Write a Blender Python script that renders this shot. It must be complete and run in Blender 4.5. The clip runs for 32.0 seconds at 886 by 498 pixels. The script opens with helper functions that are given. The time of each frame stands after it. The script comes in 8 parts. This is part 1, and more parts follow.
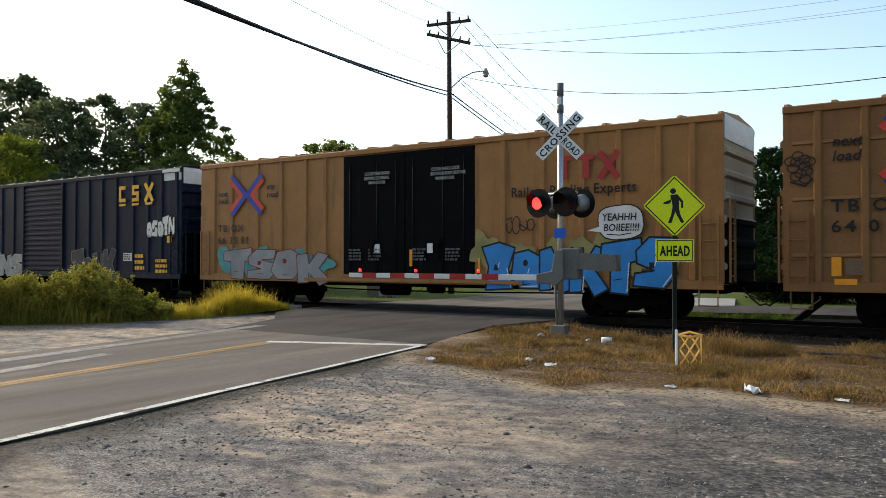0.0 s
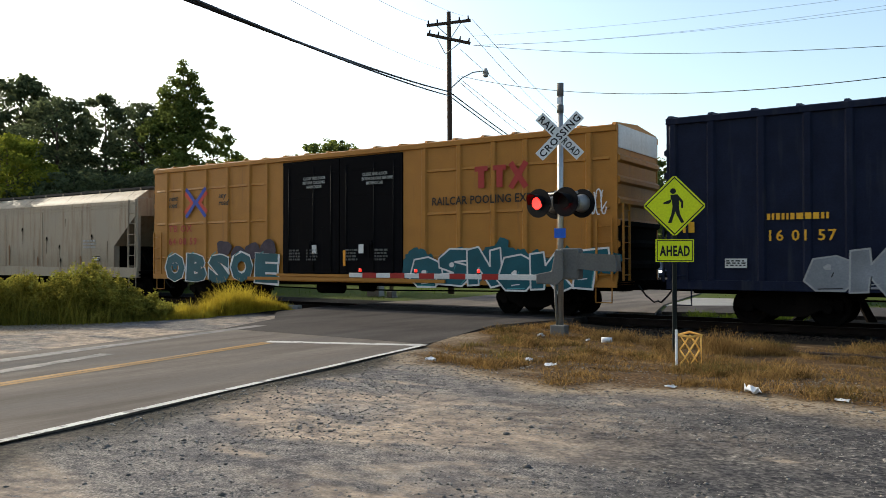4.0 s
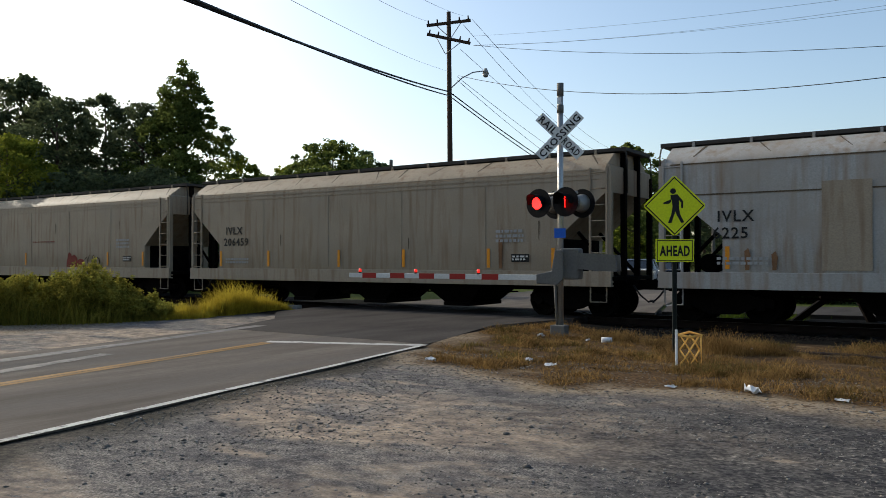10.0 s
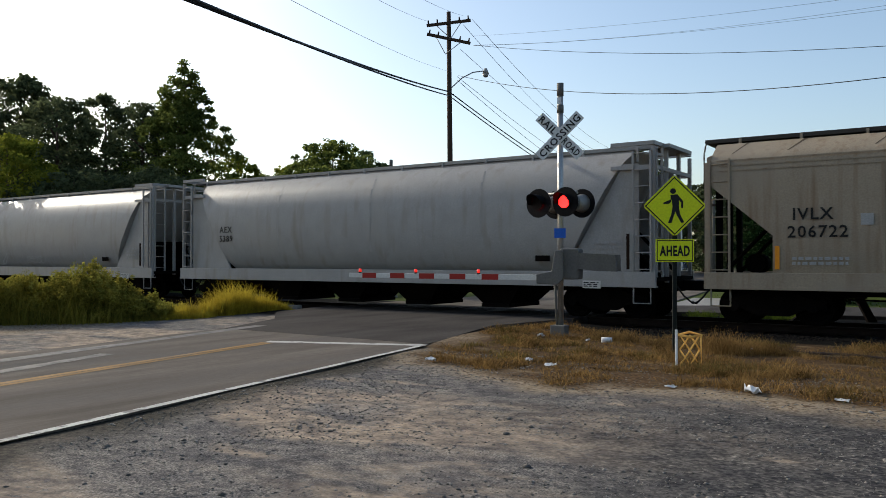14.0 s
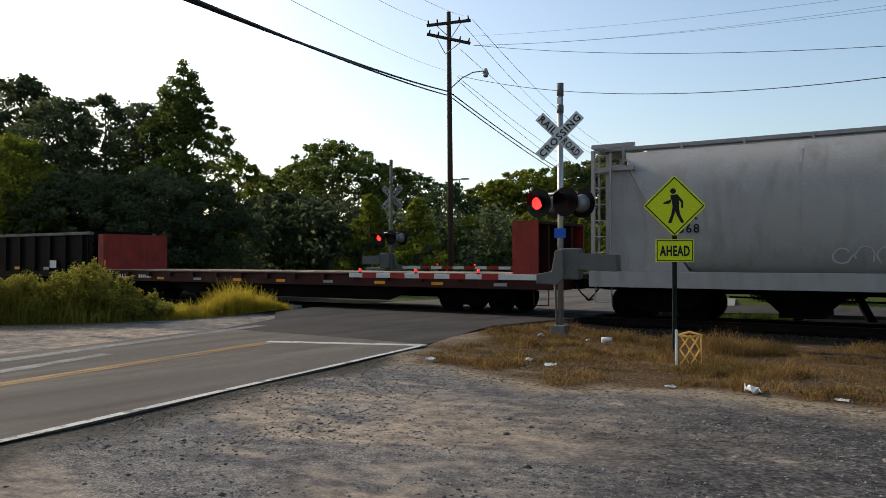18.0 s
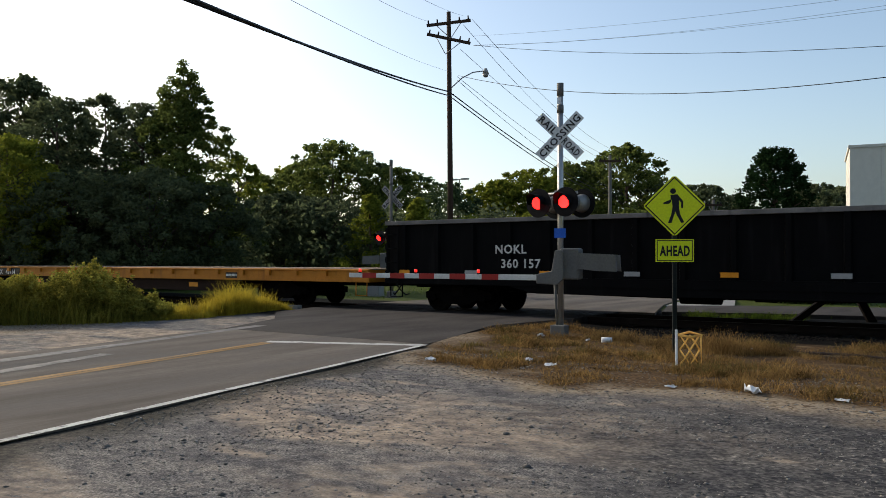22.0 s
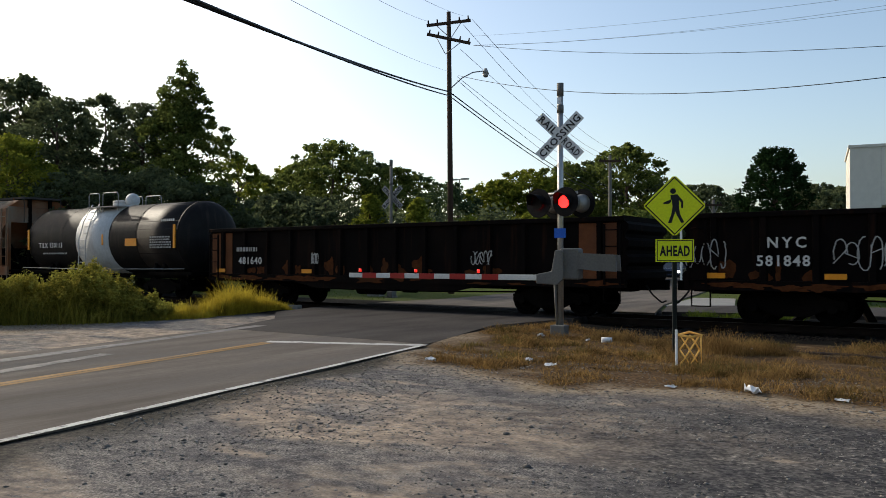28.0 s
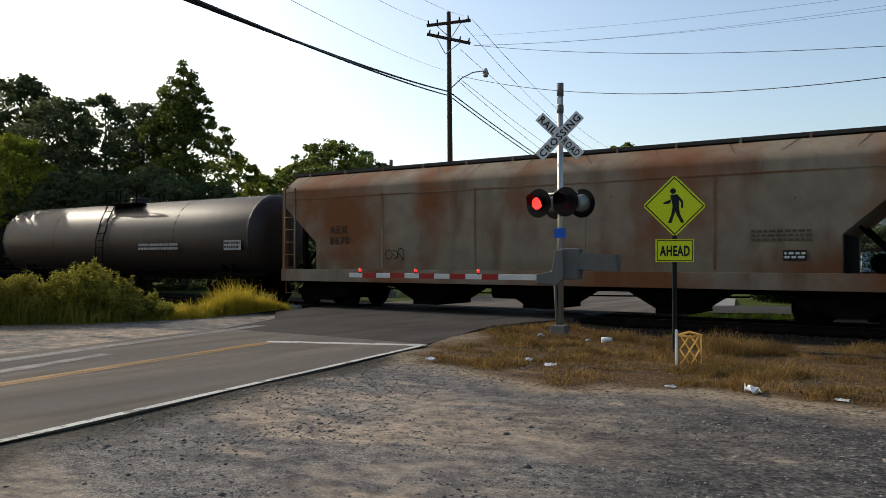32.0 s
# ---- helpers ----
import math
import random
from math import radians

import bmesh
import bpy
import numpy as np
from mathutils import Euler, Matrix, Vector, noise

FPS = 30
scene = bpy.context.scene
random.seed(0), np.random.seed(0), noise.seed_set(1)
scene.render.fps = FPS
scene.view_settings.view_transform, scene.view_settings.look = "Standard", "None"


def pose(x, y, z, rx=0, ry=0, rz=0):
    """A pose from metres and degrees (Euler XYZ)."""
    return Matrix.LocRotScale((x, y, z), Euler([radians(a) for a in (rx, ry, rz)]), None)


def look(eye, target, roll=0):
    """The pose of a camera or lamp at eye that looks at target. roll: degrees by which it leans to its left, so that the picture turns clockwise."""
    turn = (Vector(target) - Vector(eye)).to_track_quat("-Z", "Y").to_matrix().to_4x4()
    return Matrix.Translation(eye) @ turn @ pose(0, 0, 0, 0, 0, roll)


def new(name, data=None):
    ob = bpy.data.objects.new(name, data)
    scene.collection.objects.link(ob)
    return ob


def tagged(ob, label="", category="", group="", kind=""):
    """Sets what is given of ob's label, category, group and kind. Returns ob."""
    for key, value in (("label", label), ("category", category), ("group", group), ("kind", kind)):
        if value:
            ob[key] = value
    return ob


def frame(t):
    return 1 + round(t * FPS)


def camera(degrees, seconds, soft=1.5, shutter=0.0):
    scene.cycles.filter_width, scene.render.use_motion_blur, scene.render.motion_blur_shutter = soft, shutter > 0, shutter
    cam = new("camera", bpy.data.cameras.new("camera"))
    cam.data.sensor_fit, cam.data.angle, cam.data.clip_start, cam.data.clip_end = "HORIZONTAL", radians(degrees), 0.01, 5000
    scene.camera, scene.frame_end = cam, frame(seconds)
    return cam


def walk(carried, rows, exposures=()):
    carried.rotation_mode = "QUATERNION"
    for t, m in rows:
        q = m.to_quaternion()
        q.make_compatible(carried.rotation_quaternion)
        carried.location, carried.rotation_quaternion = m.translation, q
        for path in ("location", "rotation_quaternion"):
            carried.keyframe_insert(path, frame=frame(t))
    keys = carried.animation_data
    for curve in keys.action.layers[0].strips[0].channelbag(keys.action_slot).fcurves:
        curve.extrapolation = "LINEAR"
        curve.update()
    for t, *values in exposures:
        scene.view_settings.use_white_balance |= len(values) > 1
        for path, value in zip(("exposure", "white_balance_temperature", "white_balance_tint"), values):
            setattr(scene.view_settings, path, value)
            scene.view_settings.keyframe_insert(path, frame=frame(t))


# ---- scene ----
cam = camera(57.68, 32.0, soft=0.55, shutter=0.07)
EYE = (0.0, -21.14, 1.53)
walk(cam, [(0.0, pose(*EYE, 90.8, 0, 34.04)), (32.0, pose(*EYE, 90.8, 0, 34.04))], exposures=[(0.0, 0.64, 7050, 6), (3.5, 0.64, 7050, 6), (5.5, 0.12, 6850, 6), (7.0, 0.0, 6700, 6), (14.5, 0.0, 6750, 7), (17.0, 0.02, 6900, 8), (25.5, 0.02, 6900, 8), (32.0, 0.04, 7000, 8)])

# ---- world and sun ----
SUN_AZ, SUN_EL = 275.0, 27.0     # compass degrees from +Y towards +X, and height
world = bpy.data.worlds.new("sky")
scene.world = world
world.use_nodes = True
wn = world.node_tree
sky = wn.nodes.new("ShaderNodeTexSky")
sky.sky_type, sky.sun_disc = "NISHITA", False
sky.sun_elevation, sky.sun_rotation = radians(SUN_EL), radians(SUN_AZ)
sky.altitude, sky.air_density, sky.dust_density, sky.ozone_density = 50, 1.0, 2.2, 2.0
wn.links.new(sky.outputs["Color"], wn.nodes["Background"].inputs["Color"])
wn.nodes["Background"].inputs["Strength"].default_value = 0.198
sun = new("sun", bpy.data.lights.new("sun", "SUN"))
sun.data.energy, sun.data.angle, sun.data.color = 3.4, radians(0.6), (1.0, 0.93, 0.82)
sa, se = radians(SUN_AZ), radians(SUN_EL)
sun.matrix_world = look(Vector((math.sin(sa) * math.cos(se), math.cos(sa) * math.cos(se), math.sin(se))) * 50, (0, 0, 0))


# ---- materials ----
def mat(name, col, rough=0.6, metal=0.0, var=0.15, scale=2.0, streak=None, amount=0.0, patch=None, spots=0.0, bump=0.15, fine=30.0, stretch=(1, 1, 1), run=(3.2, 3.2, 0.28), spec=0.18, blot=(0.55, 0.53, 0.72)):
    """Painted or raw surface with mottling, fine grain, running streaks and patches."""
    m = bpy.data.materials.new(name)
    m.use_nodes = True
    n, l = m.node_tree.nodes, m.node_tree.links
    b = n["Principled BSDF"]
    b.inputs["Metallic"].default_value = metal
    b.inputs["Specular IOR Level"].default_value = spec
    tc, info = n.new("ShaderNodeTexCoord"), n.new("ShaderNodeObjectInfo")
    shift = n.new("ShaderNodeVectorMath")
    shift.operation = "MULTIPLY_ADD"
    l.new(info.outputs["Random"], shift.inputs[0])
    shift.inputs[1].default_value = (37, 53, 11)
    mp = n.new("ShaderNodeMapping")
    mp.inputs["Scale"].default_value = stretch
    l.new(tc.outputs["Object"], mp.inputs["Vector"])
    l.new(mp.outputs["Vector"], shift.inputs[2])
    vec = shift.outputs[0]

    def noise_of(sc, vector, detail=4.0):
        t = n.new("ShaderNodeTexNoise")
        t.inputs["Scale"].default_value, t.inputs["Detail"].default_value = sc, detail
        l.new(vector, t.inputs["Vector"])
        return t.outputs["Fac"]

    def ramp(fac, lo, hi):
        r = n.new("ShaderNodeMapRange")
        r.inputs["From Min"].default_value, r.inputs["From Max"].default_value = lo, hi
        l.new(fac, r.inputs["Value"])
        return r.outputs["Result"]

    def mix(fac, a, c):
        x = n.new("ShaderNodeMix")
        x.data_type = "RGBA"
        l.new(fac, x.inputs["Factor"])
        for sock, v in ((x.inputs["A"], a), (x.inputs["B"], c)):
            if isinstance(v, tuple):
                sock.default_value = (*v, 1)
            else:
                l.new(v, sock)
        return x.outputs["Result"]

    lo, hi = tuple(c * (1 - var) for c in col), tuple(min(1, c * (1 + var)) for c in col)
    out = mix(ramp(noise_of(scale, vec), 0.3, 0.7), lo, hi)
    fineval = noise_of(fine, vec, 6.0)
    out = mix(ramp(fineval, 0.2, 1.4), out, tuple(c * 0.45 for c in col))
    if streak:
        st = n.new("ShaderNodeMapping")
        st.inputs["Scale"].default_value = run
        l.new(vec, st.inputs["Vector"])
        out = mix(ramp(noise_of(1.6, st.outputs["Vector"], 6.0), 0.72 - amount * 0.45, 0.95 - amount * 0.3), out, streak)
    if patch:
        out = mix(ramp(noise_of(blot[0], vec, 7.0), blot[1], blot[2]), out, patch)
    if spots:
        out = mix(ramp(noise_of(5.0, vec, 8.0), 0.78 - spots * 0.3, 0.84 - spots * 0.3), out, streak or (0.08, 0.05, 0.04))
    l.new(out, b.inputs["Base Color"])
    rr = n.new("ShaderNodeMapRange")
    rr.inputs["To Min"].default_value, rr.inputs["To Max"].default_value = max(0.05, rough - 0.12), min(1, rough + 0.12)
    l.new(fineval, rr.inputs["Value"])
    l.new(rr.outputs["Result"], b.inputs["Roughness"])
    bp = n.new("ShaderNodeBump")
    bp.inputs["Strength"].default_value, bp.inputs["Distance"].default_value = bump, 0.02
    l.new(fineval, bp.inputs["Height"])
    l.new(bp.outputs["Normal"], b.inputs["Normal"])
    return m


def glow(name, col, strength):
    m = bpy.data.materials.new(name)
    m.use_nodes = True
    b = m.node_tree.nodes["Principled BSDF"]
    b.inputs["Base Color"].default_value = (*col, 1)
    b.inputs["Emission Color"].default_value = (*col, 1)
    b.inputs["Emission Strength"].default_value = strength
    b.inputs["Roughness"].default_value = 0.4
    return m


def leafy(name, dark, light, through_light=0.35, patchy=0.45):
    """Leaves: random colour for each leaf, with light coming through them."""
    m = bpy.data.materials.new(name)
    m.use_nodes = True
    n, l = m.node_tree.nodes, m.node_tree.links
    n.remove(n["Principled BSDF"])
    geo, tc, t = n.new("ShaderNodeNewGeometry"), n.new("ShaderNodeTexCoord"), n.new("ShaderNodeTexNoise")
    t.inputs["Scale"].default_value = patchy
    l.new(tc.outputs["Object"], t.inputs["Vector"])
    add = n.new("ShaderNodeMath")
    add.operation = "MULTIPLY_ADD"
    l.new(geo.outputs["Random Per Island"], add.inputs[0])
    add.inputs[1].default_value = 0.55
    sub = n.new("ShaderNodeMapRange")
    sub.inputs["From Min"].default_value, sub.inputs["From Max"].default_value = 0.35, 0.7
    sub.inputs["To Max"].default_value = 0.5
    l.new(t.outputs["Fac"], sub.inputs["Value"])
    l.new(sub.outputs["Result"], add.inputs[2])
    x = n.new("ShaderNodeMix")
    x.data_type = "RGBA"
    x.inputs["A"].default_value, x.inputs["B"].default_value = (*dark, 1), (*light, 1)
    l.new(add.outputs[0], x.inputs["Factor"])
    d, tr, ms = n.new("ShaderNodeBsdfDiffuse"), n.new("ShaderNodeBsdfTranslucent"), n.new("ShaderNodeMixShader")
    l.new(x.outputs["Result"], d.inputs["Color"])
    l.new(x.outputs["Result"], tr.inputs["Color"])
    ms.inputs[0].default_value = through_light
    l.new(d.outputs[0], ms.inputs[1])
    l.new(tr.outputs[0], ms.inputs[2])
    l.new(ms.outputs[0], n["Material Output"].inputs["Surface"])
    return m


def pebbly(name, dark, light):
    """Broken stone: a tone of its own for each stone, with fine grain."""
    m = bpy.data.materials.new(name)
    m.use_nodes = True
    n, l = m.node_tree.nodes, m.node_tree.links
    b = n["Principled BSDF"]
    b.inputs["Roughness"].default_value, b.inputs["Specular IOR Level"].default_value = 0.9, 0.08
    geo, t, x = n.new("ShaderNodeNewGeometry"), n.new("ShaderNodeTexNoise"), n.new("ShaderNodeMix")
    t.inputs["Scale"].default_value = 90
    add, powr = n.new("ShaderNodeMath"), n.new("ShaderNodeMath")
    powr.operation, add.operation = "POWER", "MULTIPLY_ADD"
    l.new(geo.outputs["Random Per Island"], powr.inputs[0])
    powr.inputs[1].default_value = 1.7
    l.new(t.outputs["Fac"], add.inputs[0])
    add.inputs[1].default_value = 0.3
    l.new(powr.outputs[0], add.inputs[2])
    x.data_type = "RGBA"
    x.inputs["A"].default_value, x.inputs["B"].default_value = (*dark, 1), (*light, 1)
    l.new(add.outputs[0], x.inputs["Factor"])
    l.new(x.outputs["Result"], b.inputs["Base Color"])
    return m


RUST = (0.11, 0.045, 0.02)
GRIME = (0.09, 0.075, 0.06)
M = dict(
    tan=mat("tan_paint", (0.2934, 0.1334, 0.04308), 0.55, streak=(0.107, 0.049, 0.025), amount=0.32, var=0.1),
    # the same tan, darker: shade on the front car's side put into its paint
    umber=mat("shaded_tan_paint", (0.215, 0.098, 0.033), 0.6, streak=(0.09, 0.042, 0.02), amount=0.3, var=0.1),
    amber=mat("amber_paint", (0.366, 0.1521, 0.02409), 0.5, streak=(0.164, 0.074, 0.025), amount=0.25, var=0.08),
    navy=mat("navy_paint", (0.0088, 0.0125, 0.028), 0.55, streak=(0.028, 0.03, 0.036), amount=0.35, var=0.2, spec=0.07),
    black=mat("black_paint", (0.0042, 0.0042, 0.0052), 0.65, streak=(0.012, 0.011, 0.011), amount=0.25, spec=0.02),
    # sooty steel, darkened on to carry shade under and between the cars
    soot=mat("sooty_shaded_steel", (0.00396, 0.00342, 0.00306), 0.85, streak=(0.012, 0.009, 0.007), amount=0.2, patch=(0.009, 0.007, 0.006), spec=0.02),
    tread=mat("worn_steel", (0.25, 0.23, 0.21), 0.35, metal=0.9),
    cream=mat("dusty_beige_paint", (0.322, 0.262, 0.190), 0.65, streak=(0.175, 0.110, 0.066), amount=0.5, patch=(0.27, 0.225, 0.17), var=0.10, scale=0.9),
    pale=mat("pale_grey_paint", (0.365, 0.352, 0.328), 0.65, streak=(0.215, 0.140, 0.082), amount=0.55, patch=(0.30, 0.265, 0.225), var=0.10, scale=0.9),
    white=mat("white_enamel", (0.315, 0.305, 0.292), 0.45, streak=(0.20, 0.175, 0.15), amount=0.42, patch=(0.28, 0.265, 0.245), var=0.08, spec=0.3, run=(2.2, 2.2, 0.35)),
    rusty=mat("rust_bleeding_grey_paint", (0.225, 0.180, 0.130), 0.8, streak=(0.092, 0.036, 0.016), amount=0.5, patch=(0.150, 0.054, 0.019), spots=0.18, var=0.16, run=(0.8, 0.8, 0.25), blot=(0.34, 0.43, 0.60)),
    red=mat("red_oxide", (0.26, 0.030, 0.020), 0.65, streak=(0.057, 0.021, 0.016), amount=0.4, var=0.2),
    darkred=mat("dark_oxide", (0.040, 0.0095, 0.007), 0.75, streak=(0.02, 0.009, 0.007), amount=0.4, var=0.25),
    coal=mat("coal_black_paint", (0.00495, 0.00495, 0.005225), 0.55, streak=(0.012, 0.011, 0.011), amount=0.3, var=0.2, spec=0.02),
    gonrust=mat("black_paint_over_rust", (0.005005, 0.00385, 0.003657), 0.7, streak=(0.032, 0.013, 0.007), amount=0.30, patch=(0.010, 0.006, 0.005), var=0.25, spec=0.02),
    rustorange=mat("orange_rust", (0.13, 0.045, 0.016), 0.85, patch=(0.1, 0.04, 0.02), var=0.25),
    yellow=mat("flatcar_yellow", (0.5, 0.1804, 0.016), 0.6, streak=(0.15, 0.06, 0.02), amount=0.36, var=0.12),
    brown=mat("brown_beam", (0.018, 0.0075, 0.004), 0.9, streak=(0.012, 0.006, 0.004), amount=0.4, var=0.25),
    deck=mat("deck_planks", (0.33, 0.25, 0.18), 0.85, var=0.25, scale=1.5, stretch=(0.4, 6, 1)),
    tank=mat("tank_black", (0.012, 0.0108, 0.0108), 0.6, streak=(0.03, 0.023, 0.02), amount=0.38, var=0.25, spec=0.09),
    # tank black lifted to brown for a painted sun glint
    tankdust=mat("tank_glint_brown", (0.020, 0.0165, 0.0155), 0.55, streak=(0.02, 0.016, 0.015), amount=0.4, var=0.25, spec=0.1),
    tankbrown=mat("tank_dusty_brown", (0.02975, 0.021, 0.0175), 0.5, streak=(0.04, 0.03, 0.026), amount=0.35, var=0.2, spec=0.25),
    tankwhite=mat("tank_white", (0.56, 0.56, 0.55), 0.5, streak=(0.36, 0.33, 0.29), amount=0.38, var=0.08, bump=0.04, fine=14),
    alu=mat("brushed_aluminium", (0.426, 0.418, 0.402), 0.42, metal=0.75, var=0.06, spec=0.5),
    galv=mat("galvanised_grey", (0.295, 0.287, 0.271), 0.5, metal=0.3, var=0.1, streak=(0.164, 0.139, 0.115), amount=0.2),
    hood=mat("matt_black", (0.008, 0.008, 0.009), 0.75, var=0.1, spec=0.08),
    signwhite=mat("sign_white", (0.72, 0.72, 0.70), 0.4, var=0.03, bump=0.03),
    signyellow=mat("fluorescent_sign_yellow", (0.75, 0.80, 0.015), 0.35, var=0.03, bump=0.02),
    ink=mat("black_ink", (0.012, 0.012, 0.012), 0.5, var=0.05, bump=0.02),
    inkred=mat("faded_red_ink", (0.35, 0.035, 0.03), 0.55, var=0.1),
    inkblue=mat("blue_ink", (0.015, 0.045, 0.30), 0.5, var=0.1),
    emblemred=mat("emblem_red", (0.55, 0.05, 0.03), 0.5, var=0.1),
    inkwhite=mat("white_ink", (0.60, 0.59, 0.56), 0.55, var=0.15),
    inkyellow=mat("yellow_ink", (0.75, 0.38, 0.03), 0.55, var=0.1),
    stripe=mat("orange_reflective", (0.75, 0.28, 0.02), 0.4, var=0.1),
    grey_ink=mat("grey_ink", (0.33, 0.33, 0.32), 0.6, var=0.15),
    sprayblue=mat("spray_blue", (0.022, 0.20, 0.50), 0.5, var=0.15),
    spraysilver=mat("spray_silver", (0.20, 0.21, 0.225), 0.5, metal=0.1, var=0.25, scale=1.2),
    sprayteal=mat("spray_teal", (0.003, 0.075, 0.096), 0.5, var=0.2),
    sprayaqua=mat("spray_aqua", (0.048, 0.24, 0.248), 0.5, var=0.25),
    sprayred=mat("spray_red", (0.17, 0.018, 0.012), 0.65, var=0.35, scale=5, spots=0.35, streak=(0.05, 0.012, 0.01)),
    spraygreen=mat("spray_pale_green", (0.25, 0.215, 0.085), 0.6, var=0.2),
    redband=mat("arm_red", (0.30, 0.016, 0.013), 0.45, var=0.08),
    blueplate=mat("blue_plate", (0.02, 0.12, 0.55), 0.4, var=0.05),
    concrete=mat("concrete", (0.36, 0.33, 0.30), 0.85, var=0.15, scale=4, streak=(0.2, 0.17, 0.14), amount=0.2),
    polewood=mat("creosoted_pole", (0.0539, 0.03355, 0.02255), 0.9, var=0.25, stretch=(6, 6, 0.4), fine=14),
    wire=mat("wire_black", (0.015, 0.015, 0.015), 0.6),
    asphalt=mat("asphalt", (0.1425, 0.123, 0.1053), 0.88, var=0.34, scale=1.6, patch=(0.078, 0.073, 0.069), bump=0.3, fine=40, stretch=(1.0, 0.14, 1), blot=(0.4, 0.5, 0.62), spec=0.03),
    newasphalt=mat("dark_asphalt", (0.06237, 0.0565, 0.05274), 0.88, var=0.3, scale=1.3, patch=(0.060, 0.053, 0.048), bump=0.3, fine=40, stretch=(1.0, 0.3, 1), spec=0.03),
    # asphalt with the shade below the train put into its colour
    oilyasphalt=mat("oily_asphalt", (0.024, 0.022, 0.021), 0.85, var=0.35, scale=1.3, patch=(0.014, 0.013, 0.012), bump=0.3, fine=40, spec=0.03),
    line=mat("worn_line_white", (0.50, 0.49, 0.46), 0.7, var=0.1, spots=0.75, streak=(0.16, 0.15, 0.145), patch=(0.25, 0.24, 0.23)),
    lineold=mat("old_faded_line", (0.165, 0.155, 0.146), 0.8, var=0.25, spots=0.85, streak=(0.10, 0.098, 0.095), patch=(0.13, 0.125, 0.12)),
    lineyellow=mat("worn_line_yellow", (0.27, 0.155, 0.050), 0.8, var=0.2, patch=(0.15, 0.11, 0.07)),
    # dark ballast and sleepers, darkened further for the train's shade
    ballast=mat("shaded_dark_ballast", (0.011, 0.010, 0.0095), 0.95, var=0.4, scale=5, bump=0.8, fine=22, spec=0.02),
    tie=mat("creosote_tie", (0.010, 0.008, 0.007), 0.95, var=0.3, spec=0.02),
    litter=mat("litter_white", (0.75, 0.75, 0.74), 0.6, var=0.06),
    wall=mat("cream_wall", (0.68, 0.64, 0.56), 0.8, var=0.05),
    wallblue=mat("pale_blue_wall", (0.25, 0.30, 0.345), 0.7, var=0.08),
    orangeplastic=mat("orange_plastic", (0.95, 0.52, 0.13), 0.5, var=0.15),
    whiteplastic=mat("white_plastic", (0.8, 0.8, 0.78), 0.5, var=0.04),
    carwhite=mat("car_white", (0.6, 0.62, 0.64), 0.25, var=0.03, bump=0.0, spec=0.5),
    cardark=mat("car_dark_blue", (0.03, 0.04, 0.07), 0.25, var=0.05, bump=0.0, spec=0.5),
    glassdark=mat("dark_window", (0.02, 0.025, 0.03), 0.08, var=0.05, bump=0.0, spec=0.6),
    rubber=mat("tyre_rubber", (0.015, 0.015, 0.015), 0.8),
    bark=mat("bark", (0.085, 0.06, 0.045), 0.95, var=0.3, stretch=(4, 4, 0.6)),
    leaf=leafy("leaf_green", (0.045, 0.066, 0.018), (0.19, 0.22, 0.055), 0.55),
    leafblue=leafy("leaf_deep_green", (0.036, 0.060, 0.032), (0.13, 0.17, 0.070), 0.52),
    leafyellow=leafy("leaf_yellow_green", (0.055, 0.080, 0.012), (0.26, 0.27, 0.038), 0.45),
    leafdark=leafy("leaf_shaded_green", (0.040, 0.054, 0.033), (0.146, 0.170, 0.078), 0.52),
    needle=leafy("cypress_green", (0.008, 0.022, 0.008), (0.022, 0.042, 0.014), 0.15),
    weed=leafy("weed_green", (0.080, 0.082, 0.016), (0.38, 0.315, 0.058), 0.45, 1.4),
    goldgrass=leafy("gold_grass", (0.20, 0.16, 0.022), (0.66, 0.50, 0.06), 0.42, 2.0),
    drygrass=leafy("dry_grass", (0.030, 0.017, 0.006), (0.43, 0.262, 0.098), 0.35, 2.2),
    olivegrass=leafy("half_dry_grass", (0.034, 0.024, 0.008), (0.23, 0.172, 0.056), 0.35, 1.8),
    navygrey=mat("grey_navy_spray", (0.022, 0.027, 0.037), 0.6, var=0.3),
    dustcap=mat("dusty_steel_cap", (0.15, 0.14, 0.13), 0.8, var=0.3, streak=(0.03, 0.03, 0.03), amount=0.3),
    weathered=mat("weathered_grey_wood", (0.15, 0.135, 0.115), 0.9, var=0.25, stretch=(6, 6, 0.4), fine=14),
    lawn=leafy("lawn_green", (0.05, 0.09, 0.012), (0.13, 0.17, 0.03), 0.35),
    mixedstone=pebbly("mixed_gravel", (0.055, 0.053, 0.051), (0.27, 0.248, 0.22)),
    weedtip=leafy("weed_tip_yellow", (0.14, 0.14, 0.025), (0.42, 0.38, 0.08), 0.45),
    rustbleed=mat("bleeding_rust", (0.075, 0.025, 0.009), 0.9, var=0.4, scale=6, patch=(0.05, 0.02, 0.009), spec=0.05),
    softrust=mat("faint_rust", (0.20, 0.155, 0.12), 0.8, var=0.3, scale=5),
    drip=mat("dark_drip", (0.10, 0.075, 0.05), 0.8, var=0.3),
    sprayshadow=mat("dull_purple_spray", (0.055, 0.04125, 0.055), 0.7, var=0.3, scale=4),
    scrub=leafy("dark_scrub", (0.006, 0.011, 0.004), (0.017, 0.026, 0.008), 0.1),
    inkdim=mat("worn_white_ink", (0.30, 0.30, 0.29), 0.6, var=0.2),
    inkfaint=mat("faint_grey_ink", (0.09, 0.09, 0.09), 0.6, var=0.3),
    walkdark=mat("dark_grating", (0.05, 0.045, 0.04), 0.8),
